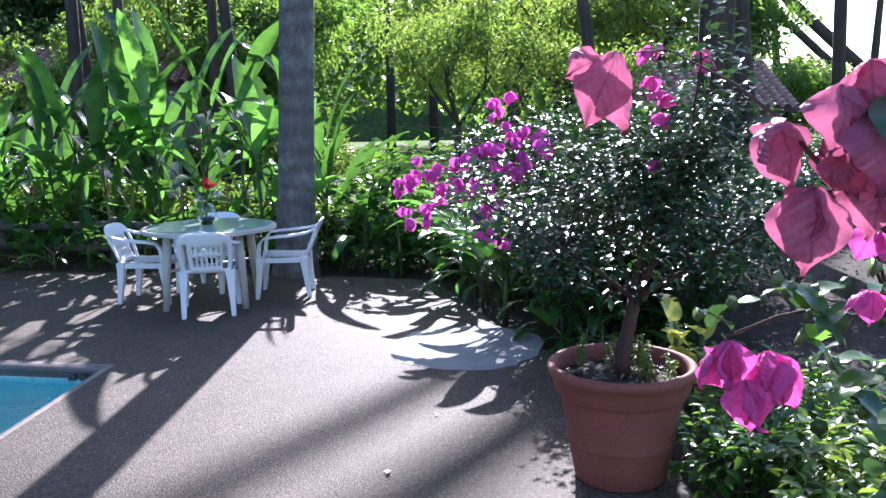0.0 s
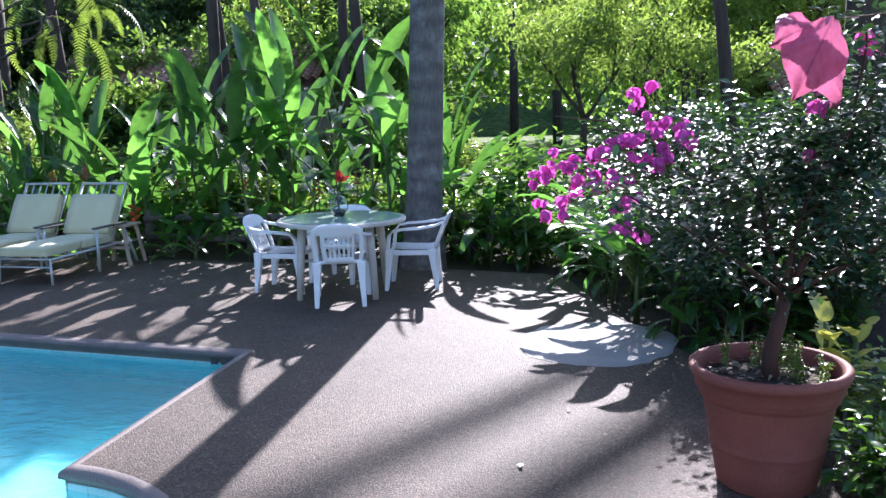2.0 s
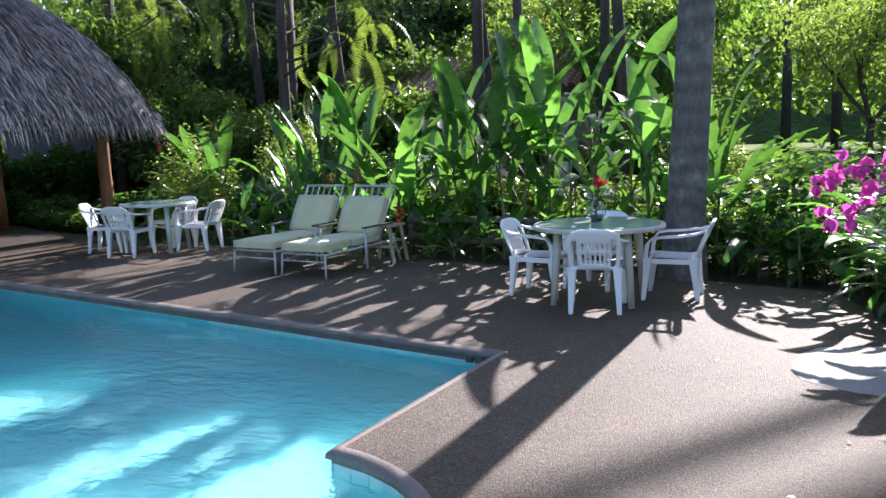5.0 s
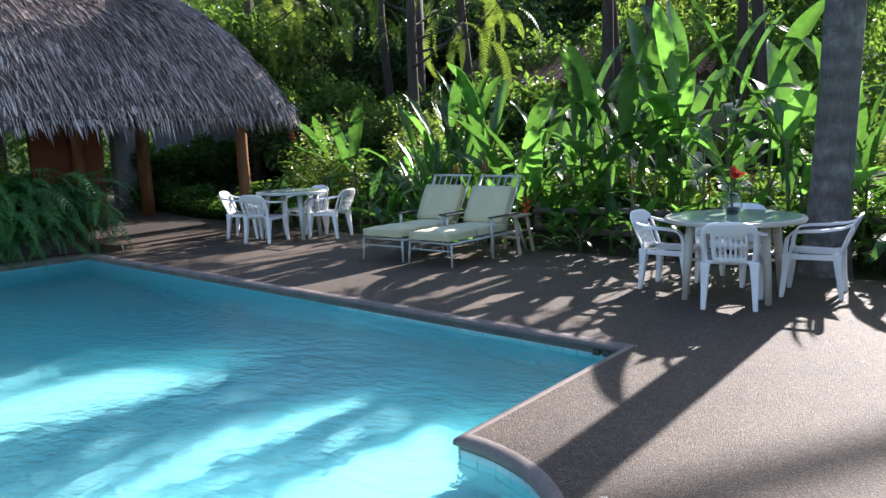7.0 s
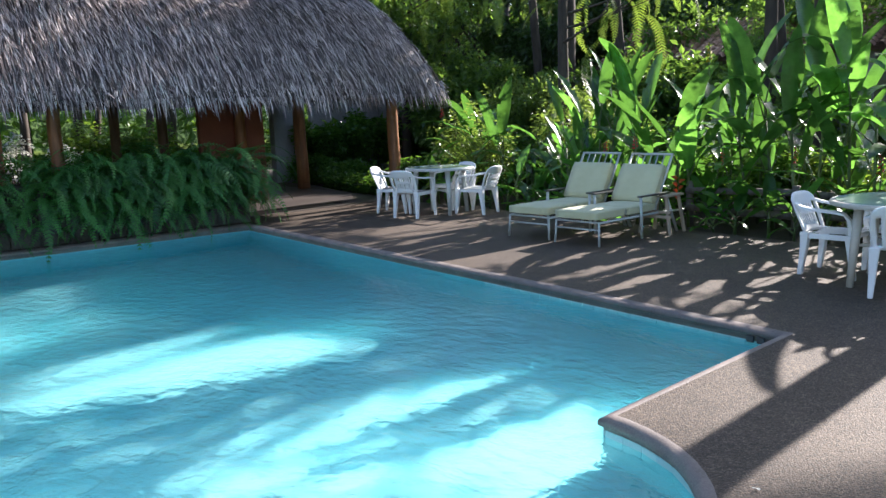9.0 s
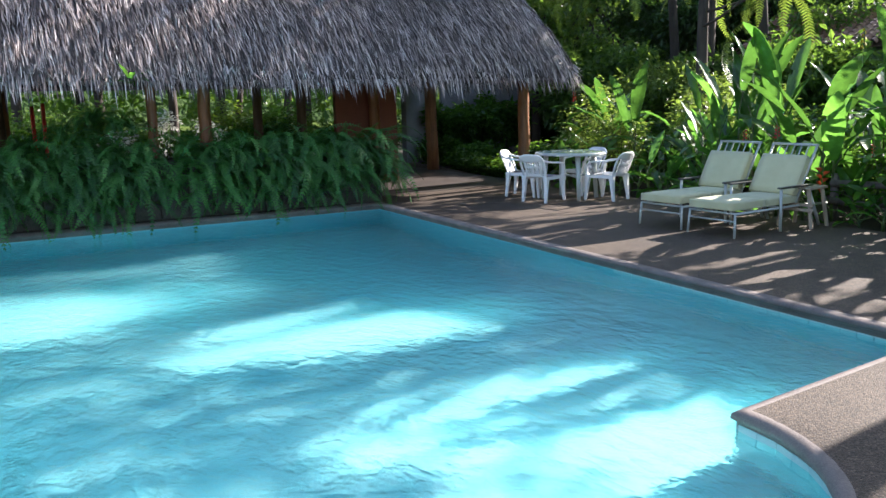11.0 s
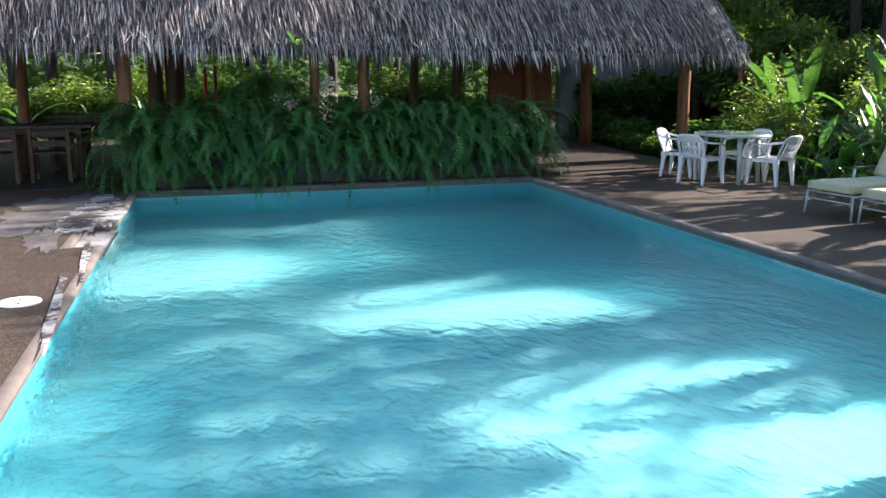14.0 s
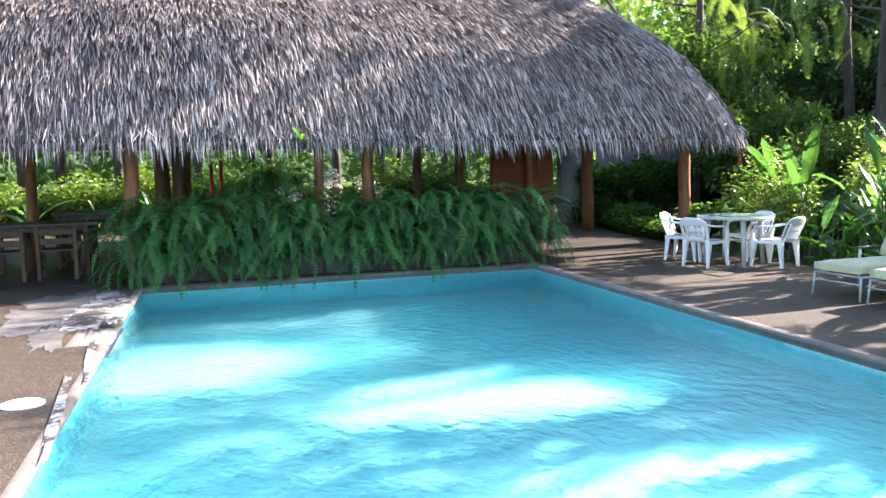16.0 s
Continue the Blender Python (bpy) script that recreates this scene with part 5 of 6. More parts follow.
PINK_NEAR, PINK_LABEL = "near pink flowers", "large papery pink bougainvillea flower hanging on a thin branch"
for k, (x, y, z, s, n, tn) in enumerate(((0.153, 0.697, 1.782, 0.1, 3, 8), (0.312, 0.548, 1.701, 0.076, 3, 25), (0.344, 0.517, 1.637, 0.083, 3, -12), (0.363, 0.514, 1.733, 0.078, 3, 40), (0.391, 0.526, 1.756, 0.078, 3, 0), (0.378, 0.541, 1.687, 0.074, 3, 70), (0.396, 0.504, 1.711, 0.078, 3, 20), (0.409, 0.540, 1.651, 0.070, 3, 50), (0.370, 1.078, 1.332, 0.093, 3, 0), (0.427, 1.083, 1.313, 0.094, 3, 50), (0.396, 1.056, 1.272, 0.102, 3, 20), (0.453, 1.083, 1.296, 0.086, 3, 80), (0.346, 1.088, 1.314, 0.086, 3, 10), (0.582, 1.062, 1.524, 0.063, 3, 0), (0.579, 1.047, 1.425, 0.058, 3, 40))):
    flower = bract_flower(x, y, z, s, 500 + k, PINK_BRACTS if k < 8 else HOT_BRACTS, n, PINK_LABEL, PINK_NEAR, tn, True)
    if k == 0:
        for ob, m in zip(flower.children, (pose(0.012, 0, 0, -6, 24, -8) @ Matrix.Diagonal((0.74, 1, 1.0, 1)), pose(0.0, 0.012, -0.012, 8, -20, 14) @ Matrix.Diagonal((0.55, 1, 0.95, 1)), pose(-0.004, 0.014, -0.008, -20, 66, -20) @ Matrix.Diagonal((0.6, 1, 0.5, 1)))):
            ob.matrix_basis = m @ Matrix.Scale(s, 4)
spray = thing("bougainvillea_branch", 0.9, 1.1, 1.0, label="thin arching bougainvillea branch with large green leaves", category="branch")
spray.matrix_basis = Matrix()
for pts in ([(0.57, 0.75, 1.61), (0.44, 0.59, 1.58), (0.38, 0.54, 1.63), (0.35, 0.54, 1.66), (0.32, 0.56, 1.70), (0.28, 0.61, 1.74), (0.22, 0.67, 1.78), (0.16, 0.71, 1.78)], [(1.17, 1.44, 0.72), (0.83, 1.28, 1.27), (0.60, 1.18, 1.38), (0.46, 1.14, 1.36), (0.37, 1.11, 1.33)], [(1.08, 1.43, 0.62), (0.78, 1.34, 1.10), (0.62, 1.27, 1.18)]):
    bm = bmesh.new()
    tube(bm, pts, [0.0046 - 0.0006 * k for k in range(len(pts))], 8)
    part("twig", bm, VINE, spray, smooth=True)
NEAR_LEAF = blade_mesh("leaf", 0.09, 0.062, 0.012, 0.6, 0.2, 91, SHRUB)
NEAR_LEAF_DARK = blade_mesh("leaf", 0.085, 0.055, 0.012, 0.8, 0.4, 92, BOUG)
rnd = spread(77)
for k, (x, y, z) in enumerate(((0.38, 1.11, 1.39), (0.44, 1.14, 1.39), (0.48, 1.15, 1.41), (0.53, 1.17, 1.40), (0.58, 1.18, 1.41), (0.62, 1.18, 1.37), (0.65, 1.21, 1.34), (0.51, 1.15, 1.36), (0.56, 1.14, 1.35), (0.51, 1.20, 1.31), (0.41, 0.52, 1.72),
                               (0.60, 1.24, 1.29), (0.60, 1.12, 1.45), (0.62, 1.09, 1.42), (0.61, 1.06, 1.29), (0.66, 1.07, 1.31), (0.62, 1.26, 1.20), (0.65, 1.27, 1.15), (0.57, 1.26, 1.12), (0.32, 1.10, 1.37), (0.64, 1.16, 1.39), (0.69, 1.15, 1.41), (0.58, 1.12, 1.39), (0.66, 1.27, 1.21), (0.60, 1.31, 1.23), (0.70, 1.19, 1.18), (0.66, 1.14, 1.10), (0.50, 1.25, 1.38), (0.46, 1.17, 1.42), (0.63, 1.07, 1.09))):
    ob = new("leaf", NEAR_LEAF if k in (12, 13, 14, 15, 1) else (NEAR_LEAF_DARK if y < 0.8 else rnd.choice((NEAR_LEAF, NEAR_LEAF_DARK))))
    ob.parent = spray
    ob.matrix_basis = pose(x, y, z, 0, 0, rnd.uniform(0, 360)) @ pose(0, 0, 0, rnd.uniform(-16, 16), rnd.uniform(60, 96), 0) @ Matrix.Scale(rnd.uniform(0.75, 1.15), 4)
for k, (x, y, z) in enumerate(((0.45, 3.50, 1.86), (0.48, 3.50, 1.80), (0.43, 3.52, 1.98), (0.46, 3.53, 2.00), (0.67, 3.50, 1.93), (0.50, 3.50, 1.70), (0.52, 3.45, 1.78), (0.47, 3.48, 1.50), (0.65, 3.52, 1.97))):
    bract_flower(x, y, z, 0.075, 540 + k, HOT_BRACTS, 3, "small pink bougainvillea flower on the potted tree", "flowers on the potted bougainvillea", 20 * k)


# ---- bougainvillea hedge behind the pot ----
def hedge_bush(x, y, r, h, seed, count, label, leaf=0.055, mat=BOUG, name="bougainvillea_bush", category="bougainvillea"):
    rnd = spread(seed)
    t = thing(name, x, y, -0.09, label=label, category=category)
    bm = bmesh.new()
    tips = []
    for k in range(6):
        a = k * 1.05 + rnd.uniform(-0.3, 0.3)
        branchy(bm, (0.08 * math.cos(a), 0.08 * math.sin(a), 0), (math.cos(a) * 0.5, math.sin(a) * 0.5, 1), h * 0.42, 0.02, 2, rnd, tips, 6, 0.35)
    tips = [Vector((p.x * r / max(r, abs(p.x)), p.y * r / max(r, abs(p.y)), min(max(p.z, 0.3), h - 0.12))) for p in tips]
    part("stem", bm, TIMBER, t, smooth=True)
    cloud("foliage", [tuple(p) for p in tips] + [(0, 0, h * 0.35), (0, 0, h * 0.65)], [0.34] * len(tips) + [r * 0.8, r * 0.75], count, leaf, mat, t, seed + 1, 0.1, 0.6, hollow=0.15, low=0.12, level=0.22)["kind"] = "stuff"
    return t


for k, (x, y, r, h) in enumerate(((0.68, 5.98, 0.62, 1.65), (0.34, 6.4, 0.55, 1.6), (1.14, 6.74, 0.6, 1.5), (1.29, 8.4, 0.8, 1.6), (2.27, 8.57, 0.9, 1.7), (3.27, 8.54, 0.9, 1.75), (0.66, 8.16, 0.8, 1.55), (4.31, 8.3, 0.9, 1.8))):
    hedge_bush(x, y, r, h, 600 + 10 * k, 9500 if k > 1 else 15000, "dense dark bougainvillea bush with glossy leaves", 0.046)
rnd = spread(55)
heads = [(-0.76, 1.33), (-0.66, 1.42), (-0.58, 1.28), (-0.5, 1.44), (-0.44, 1.32), (-0.36, 1.50), (-0.32, 1.36), (-0.24, 1.54), (-0.18, 1.42), (-0.12, 1.62), (-0.2, 1.74), (-0.08, 1.5), (0.02, 1.6), (-0.28, 1.22), (-0.2, 1.1), (-0.62, 1.20)]
for k in range(96):
    hx, hz = heads[k % len(heads)]
    bract_flower(hx - 0.06 + rnd.gauss(0, 0.04), 4.0 + 0.25 * rnd.random(), hz + rnd.gauss(0, 0.035), rnd.uniform(0.045, 0.072), 700 + k, MAGENTA_BRACTS, 3, "magenta bougainvillea flower cluster on the bush", "magenta bougainvillea flowers", rnd.uniform(0, 360))
shoots = thing("bougainvillea_branch", 0, 0, 0, label="arching bougainvillea shoots carrying magenta flowers", category="branch")
tips = []
for k in range(13):
    e = Vector((rnd.uniform(-0.78, -0.06), rnd.uniform(3.97, 4.27), rnd.uniform(1.2, 1.72)))
    s0 = Vector((0.45 + 0.2 * rnd.random(), 5.6, 0.75))
    bm = bmesh.new()
    tube(bm, [s0, s0 * 0.55 + e * 0.45 + Vector((0, 0, 0.22)), s0 * 0.2 + e * 0.8 + Vector((0, 0, 0.14)), e], [0.009, 0.007, 0.005, 0.003], 6)
    part("twig", bm, TIMBER, shoots, smooth=True)
    tips += [tuple(s0 * 0.5 + e * 0.5 + Vector((0, 0, 0.18))), tuple(s0 * 0.2 + e * 0.8 + Vector((0, 0, 0.1)))]
cloud("foliage", tips, [0.17] * len(tips), 2600, 0.05, BOUG, shoots, 693, 0.1, 0.6, FINE, hollow=0.1, level=0.22)["kind"] = "stuff"


# ---- shrubs and ground cover ----
def shrub(x, y, r, h, seed, count, leaf, mat, label, name="shrub", group="", z=-0.09):
    g = spread(seed)
    t = thing(name, x, y, z, label=label, category="shrub", group=group)
    bm = bmesh.new()
    tips = []
    for k in range(5):
        a = k * 1.26 + g.uniform(-0.4, 0.4)
        e = Vector((math.cos(a) * r * 0.6, math.sin(a) * r * 0.6, h * g.uniform(0.55, 0.85)))
        tube(bm, [(0, 0, 0), e * 0.5 + Vector((0, 0, h * 0.1)), e], [0.014, 0.01, 0.006], 5)
        tips.append(tuple(e))
    part("stem", bm, TRUNK, t)
    cloud("foliage", tips + [(0, 0, h * 0.45)], [r * 0.55] * 5 + [r * 0.8], count, leaf, mat, t, seed + 1, 0.1, 0.5, FINE if leaf < 0.09 else COARSE, hollow=0.1, flat=min(1.3, h / r * 0.75), low=0.03, level=0.33)["kind"] = "stuff"
    return t


rnd = spread(88)
for k, (x, y, r, h) in enumerate(((0.97, 3.52, 0.36, 0.42), (1.35, 3.09, 0.4, 0.45), (1.09, 4.07, 0.4, 0.5), (1.57, 3.76, 0.45, 0.55), (1.07, 2.63, 0.3, 0.34), (1.73, 2.77, 0.4, 0.5), (2.0, 3.34, 0.4, 0.55))):
    shrub(x, y, r, h, 800 + k, 900, 0.075, SHRUB_LIGHT if k % 3 else SHRUB, "low leafy ground-cover plant in the bed", "ground_cover_plant", "ground-cover plants")
for k, (x, y, r, h) in enumerate(((-0.58, 8.68, 0.5, 0.75), (-0.08, 8.31, 0.55, 0.8), (0.43, 7.84, 0.6, 0.8), (0.88, 6.83, 0.6, 0.75), (0.77, 6.09, 0.35, 0.5), (-1.16, 8.93, 0.45, 0.6), (-1.85, 9.37, 0.5, 0.6), (-0.03, 9.32, 0.7, 1.0), (1.24, 9.11, 0.8, 1.3), (-1.0, 9.73, 0.6, 0.8))):
    shrub(x, y, r, h, 870 + k, 1300, 0.085, SHRUB, "dark leafy shrub at the edge of the deck", "shrub", "dark shrubs at the deck edge")
for k, (x, y) in enumerate(((0.74, 4.33), (0.82, 4.41), (0.68, 4.38))):
    leafy_plant("variegated_plant", x, y, 0.52 + 0.06 * k, 6, 830 + k, "small plant with yellow-striped pointed leaves", "variegated plant", [blade_mesh("leaf", 0.2, 0.12, 0.06, 0.6, 0.3, 840 + k, VARIEGATED)], "variegated plants", 1.0, spread_out=1.8)
for k, (x, y, r, h) in enumerate(((0.22, 7.16, 0.55, 0.95), (0.54, 6.71, 0.5, 0.85), (-0.14, 7.7, 0.5, 0.9))):
    shrub(x, y, r, h, 890 + k, 420, 0.17, BOUG, "dark drooping shrub with large pointed leaves", "shrub", "dark shrubs at the deck edge")
for k in range(20):
    x = -14.2 + 12.9 * ((k * 0.618) % 1.0)
    y = 9.9 + 2.2 * ((k * 0.382) % 1.0) + (0.2 if x < -11 else 0)
    shrub(x, y, rnd.uniform(0.45, 0.8), rnd.uniform(0.6, 1.3), 850 + k, 900, rnd.uniform(0.09, 0.16), (SHRUB, SHRUB, SHRUB_LIGHT, TREE)[k % 4], "leafy garden shrub behind the deck", "shrub", "garden shrubs")

for k in range(11):
    x, y = -13.6 + 4.3 * ((k * 0.618 + 0.4) % 1.0), 10.1 + 1.5 * ((k * 0.382) % 1.0)
    shrub(x, y, rnd.uniform(0.4, 0.6), rnd.uniform(1.0, 2.3), 2600 + k, 800, 0.09, TREE_LIGHT, "airy sunlit shrub with pale green leaves", "shrub", "pale shrubs behind the far table")
for k in range(34):
    x = -17 + 25.0 * ((k * 0.618 + 0.11) % 1.0)
    y = 12.6 + 5.5 * ((k * 0.382 + 0.2) % 1.0)
    if (-5.2 < x < -1.2 and x / y > -0.27) or 0.17 < x / y < 0.33:
        continue
    shrub(x, y, rnd.uniform(0.9, 1.4), rnd.uniform(0.9, 1.7), 3000 + k, 1500, rnd.uniform(0.13, 0.2), (TREE, SHRUB, TREE_LIGHT)[k % 3], "tall leafy shrub on the far side of the beds", "shrub", "tall shrubs behind the beds")


# ---- the palm beside the table ----
palm = thing("palm_tree", -2.94, 8.63, -0.09, label="tall palm with a straight grey ringed trunk", category="palm tree")
bm = bmesh.new()
pts, rad = [], []
for k in range(61):
    t = k / 60
    z = 11.5 * t
    pts.append((0.05 * z * (1 - 0.02 * z), 0.012 * z, z))
    rad.append((0.09 * math.exp(-z * 2.5) + 0.2 - 0.005 * z) * (1 + 0.006 * math.sin(k * 2.3)))
tube(bm, pts, rad, 28)
part("trunk", bm, BARK, palm, smooth=True)


def palm_frond(name, length, seed, material):
    rnd = spread(seed)
    bm = bmesh.new()
    p, ang = Vector((0, 0, 0)), 0.35
    pts, n = [p.copy()], 30
    for k in range(n):
        ang += 0.075
        p = p + Vector((math.sin(ang), 0, math.cos(ang))) * length / n
        pts.append(p.copy())
    tube(bm, pts[::3], [0.03 - 0.0025 * k for k in range(len(pts[::3]))], 5)
    for k in range(4, n):
        d = (pts[k + 1] - pts[k]).normalized()
        ln = 0.75 * math.sin(math.pi * (0.1 + 0.9 * k / n)) ** 0.6
        for s in (-1, 1):
            out = (Vector((0, s, 0)) + d * 0.6 + Vector((0, 0, -0.45 + rnd.uniform(-0.15, 0.15)))).normalized()
            a, w = pts[k], d * 0.03
            bm.faces.new([bm.verts.new(v) for v in (a - w, a + w, a + out * ln * 0.6 + w, a + out * ln, a + out * ln * 0.6 - w)])
    return mesh(name, bm, material)


PALM_FRONDS = [palm_frond("frond", L, k, TREE) for k, L in enumerate((3.2, 2.8, 3.5))]
for k in range(16):
    ob = new("frond", PALM_FRONDS[k % 3])
    ob.parent = palm
    ob.matrix_basis = pose(pts[-1][0], pts[-1][1], 11.45, 0, -10 + 12 * (k % 4), 22.5 * k + 7)


# ---- woods ----
def tree(x, y, h, crown, seed, count, leaf, mat, label, trunk_r=0.14, name="tree", group="trees behind the garden", base=0.35, flat=0.8, bark=TRUNK, lean=0.15):
    """A tree with a bending trunk, forked limbs and a broken crown of leaf clumps."""
    rnd = spread(seed)
    t = thing(name, x, y, -0.12, label=label, category="tree", group=group)
    bm = bmesh.new()
    tips = []
    lx, ly = rnd.uniform(-lean, lean), rnd.uniform(-lean, lean)
    hb = h * base
    stem = [(lx * hb * k / 4 + rnd.uniform(-0.04, 0.04), ly * hb * k / 4, hb * k / 4) for k in range(5)]
    tube(bm, stem, [trunk_r * (1.25 - 0.12 * k) for k in range(5)], 10)
    for k in range(4):
        a = k * 1.57 + rnd.uniform(-0.5, 0.5)
        branchy(bm, stem[-1], (math.cos(a) * 0.8, math.sin(a) * 0.8, rnd.uniform(0.5, 1.2)), (h - hb) * 0.45, trunk_r * 0.5, 2, rnd, tips, 7, 0.35)
    part("trunk", bm, bark, t, smooth=True)
    cs = [(p.x, p.y, min(p.z, h - 0.3)) for p in tips]
    cloud("crown", cs, [crown * rnd.uniform(0.16, 0.34) for _ in cs], count, leaf, mat, t, seed + 5, 0.4, 0.5, hollow=0.05, flat=flat)["kind"] = "stuff"
    return t


WOOD = "broad-leaved garden tree with sunlit translucent leaves"
rnd = spread(123)
# a belt of trees across the view from the lawn to the hut
for k in range(40):
    az = radians(-30 + 3.4 * k)
    r = 19 + 11 * ((k * 0.618) % 1.0) + (4 if az < radians(20) else 0)
    x, y = -r * math.sin(az), r * math.cos(az)
    if -9 < x < 1.0 and 16 < y < 34 and abs(az - radians(11.5)) < radians(5.5):
        continue
    if x < -14 and y < 11 and x > -29:
        x -= 14
    if az > radians(38) and k % 2:
        continue
    near = 1 / (1 + r * (0.002 + 0.013 * math.sin(az) ** 2))
    x, y = x * near, y * near
    top = min(0.25 * y + 1.1, 8.5) if y > 11 else 7.5
    if az < radians(-11.5):
        top = 3.4
    if y > 16:
        top = min(top, 0.6 + 0.47 * (y - 9))
    low = 3.0 if az < radians(-11.5) else 4.0
    if -18 < x < -8.5 and 10 < y < 17:
        top, low = top * 0.55, 2.4   # the open, sunlit side of the garden
    tree(x, y, max(low, top * rnd.uniform(0.8, 1.0)), rnd.uniform(2.2, 3.4), 900 + 7 * k, 6200, rnd.uniform(0.14, 0.21), TREE if az > radians(30) else (TREE, TREE_LIGHT, TREE)[k % 3], WOOD, rnd.uniform(0.1, 0.2))
# a dark stand of tall trees behind the hut's far corner
for k, (x, y, h) in enumerate(((-13.89, 22.99, 9.5), (-15.96, 20.54, 9.0), (-18.3, 22.71, 12.0), (-20.99, 19.28, 13.0), (-23.47, 20.91, 14.0), (-16.53, 26.18, 11.0), (-14.59, 28.37, 11.0), (-12.2, 25.2, 9.0), (-19.2, 25.6, 12.0), (-22.0, 23.6, 13.0), (-17.6, 19.6, 8.0))):
    tree(x, y, h * 0.75, 2.6, 1400 + 13 * k, 12000, 0.19, TREE_DARK, "tall dark garden tree with a dense crown", 0.2, group="tall trees beyond the hut", base=0.14)
for k, (x, y, h) in enumerate(((-18.2, 12.6, 5.2), (-20.6, 11.6, 5.6), (-22.4, 9.0, 5.4), (-20.0, 14.6, 6.0))):
    tree(x, y, h, 2.0, 1600 + 17 * k, 5600, 0.15, TREE, "dense dark tree shading the path beside the hut", 0.12, group="trees beside the hut", base=0.45)
# smaller trees nearer the deck
for k, (x, y, h, c, m, n, lf) in enumerate(((-14.74, 13.75, 2.9, 1.8, TREE_LIGHT, 4600, 0.13), (-17.03, 13.79, 4.2, 2.0, TREE, 3600, 0.17), (-10.02, 17.9, 5.0, 2.0, TREE, 5200, 0.14), (-6.51, 17.66, 4.6, 1.8, TREE, 5200, 0.15), (-2.29, 17.86, 5.4, 2.2, TREE_LIGHT, 5600, 0.13), (0.16, 18.17, 4.6, 2.0, TREE_LIGHT, 4000, 0.12),
                                            (-20.5, 14.4, 6.3, 2.4, TREE_LIGHT, 5000, 0.2))):
    tree(x, y, h * 0.85, c * 0.9, 1300 + 9 * k, n, lf * 0.9, m, "small spreading tree with fine leaves behind the flower bed", 0.09, group="small trees behind the bed")
# tall trees added so that their high crowns, above the view, cast shade
for k, (x, y, h, c, n) in enumerate(((-14.24, 14.53, 12.5, 2.2, 6500), (3.57, 16.83, 11.0, 1.6, 2600))):
    tree(x, y, h * 0.68, c * 0.8, 1500 + 11 * k, n, 0.13, TREE, "tall tree added for its shade, with a high loose crown", 0.2, group="tall shade trees", base=0.6)

SPRAYS = [frond_mesh("frond", L, D, 40 + k, FEATHER, 30, 0.16, 1.3) for k, (L, D) in enumerate(((1.2, 2.0), (1.0, 1.6), (1.5, 1.9)))]


def feathery_tree(x, y, low, n, seed):
    t = thing("feathery_tree", x, y, -0.1, label="slender tree hung with drooping feathery foliage", category="tree", group="feathery trees")
    bm = bmesh.new()
    tips, rnd = [], spread(seed)
    tube(bm, [(0, 0, 0), (0.05, 0, low * 0.5), (0.0, 0.05, low), (0.1, 0, low + 2.3)], [0.13, 0.11, 0.1, 0.07], 12)
    for k in range(9):
        a = k * 0.7
        branchy(bm, (0.03, 0, low + 0.26 * k), (math.cos(a), math.sin(a), 0.25), 1.3, 0.03, 1, rnd, tips, 6, 0.3)
    part("trunk", bm, TRUNK, t, smooth=True)
    for k in range(n):
        p = rnd.choice(tips)
        ob = new("frond", rnd.choice(SPRAYS))
        ob.parent = t
        ob.matrix_basis = pose(p.x + rnd.uniform(-0.35, 0.35), p.y + rnd.uniform(-0.35, 0.35), p.z + rnd.uniform(-0.5, 0.3), 0, rnd.uniform(20, 60), rnd.uniform(0, 360)) @ Matrix.Scale(rnd.uniform(0.7, 1.2), 4)


feathery_tree(-11.9, 12.0, 2.9, 48, 66)
feathery_tree(-18.0, 12.6, 4.0, 110, 67)

# high spreading trees added above the view; their flat leaf layers shade the pool
FAR_SHADE = [(-12.2, -2.6, 0.6), (-11.0, -3.1, 0.6), (-8.3, -2.3, 0.55), (-7.2, -2.4, 0.5), (-9.6, -3.4, 0.7), (-6.2, -2.9, 0.6), (-12.8, -4.0, 0.7)]
# openings left between the layers to set the sun patches on the water
GAPS = [(-9.35, 0.45, 0.75, 1.05), (-6.85, 2.3, 0.8, 1.35), (-5.2, 3.9, 0.12, 0.6), (-4.6, 2.7, 0.06, 1.5), (-3.95, 1.2, 0.0, 0.5), (-3.45, 2.6, 0.22, 1.3), (-11.0, 2.2, 0.05, 0.8)]
rnd = spread(812)
SHADE = []
for i in range(22):
    for j in range(12):
        x, y = -13.6 + 0.5 * i + rnd.uniform(-0.12, 0.12), -2.2 + 0.5 * j + (0.27 if i % 2 else 0) + rnd.uniform(-0.12, 0.12)
        clear = any(((x - cx) / (rx + 0.3)) ** 2 + ((y - cy) / (ry + 0.3)) ** 2 < 1 for cx, cy, rx, ry in GAPS)
        if not clear and rnd.random() > 0.05 and not (x > -3.1 and y > 0.6):
            SHADE.append((x, y, rnd.uniform(0.3, 0.42)))
        elif clear and x > -5.0 and rnd.random() < 0.3:
            SHADE.append((x, y, rnd.uniform(0.08, 0.13)))
# unseen layers added to shade the hut's roof towards its eave
for k in range(26):
    for x, share in ((-11.65, 0.6),):
        if rnd.random() < share:
            FAR_SHADE.append((x + rnd.uniform(-0.15, 0.15), -10.5 + 0.42 * k + rnd.uniform(-0.1, 0.1), rnd.uniform(0.26, 0.4)))


def layers(spots):
    return [(x - 0.105 * (15.0 - y), 15.0, (15.0 - y) * 0.512 - 0.9, r) for x, y, r in spots]


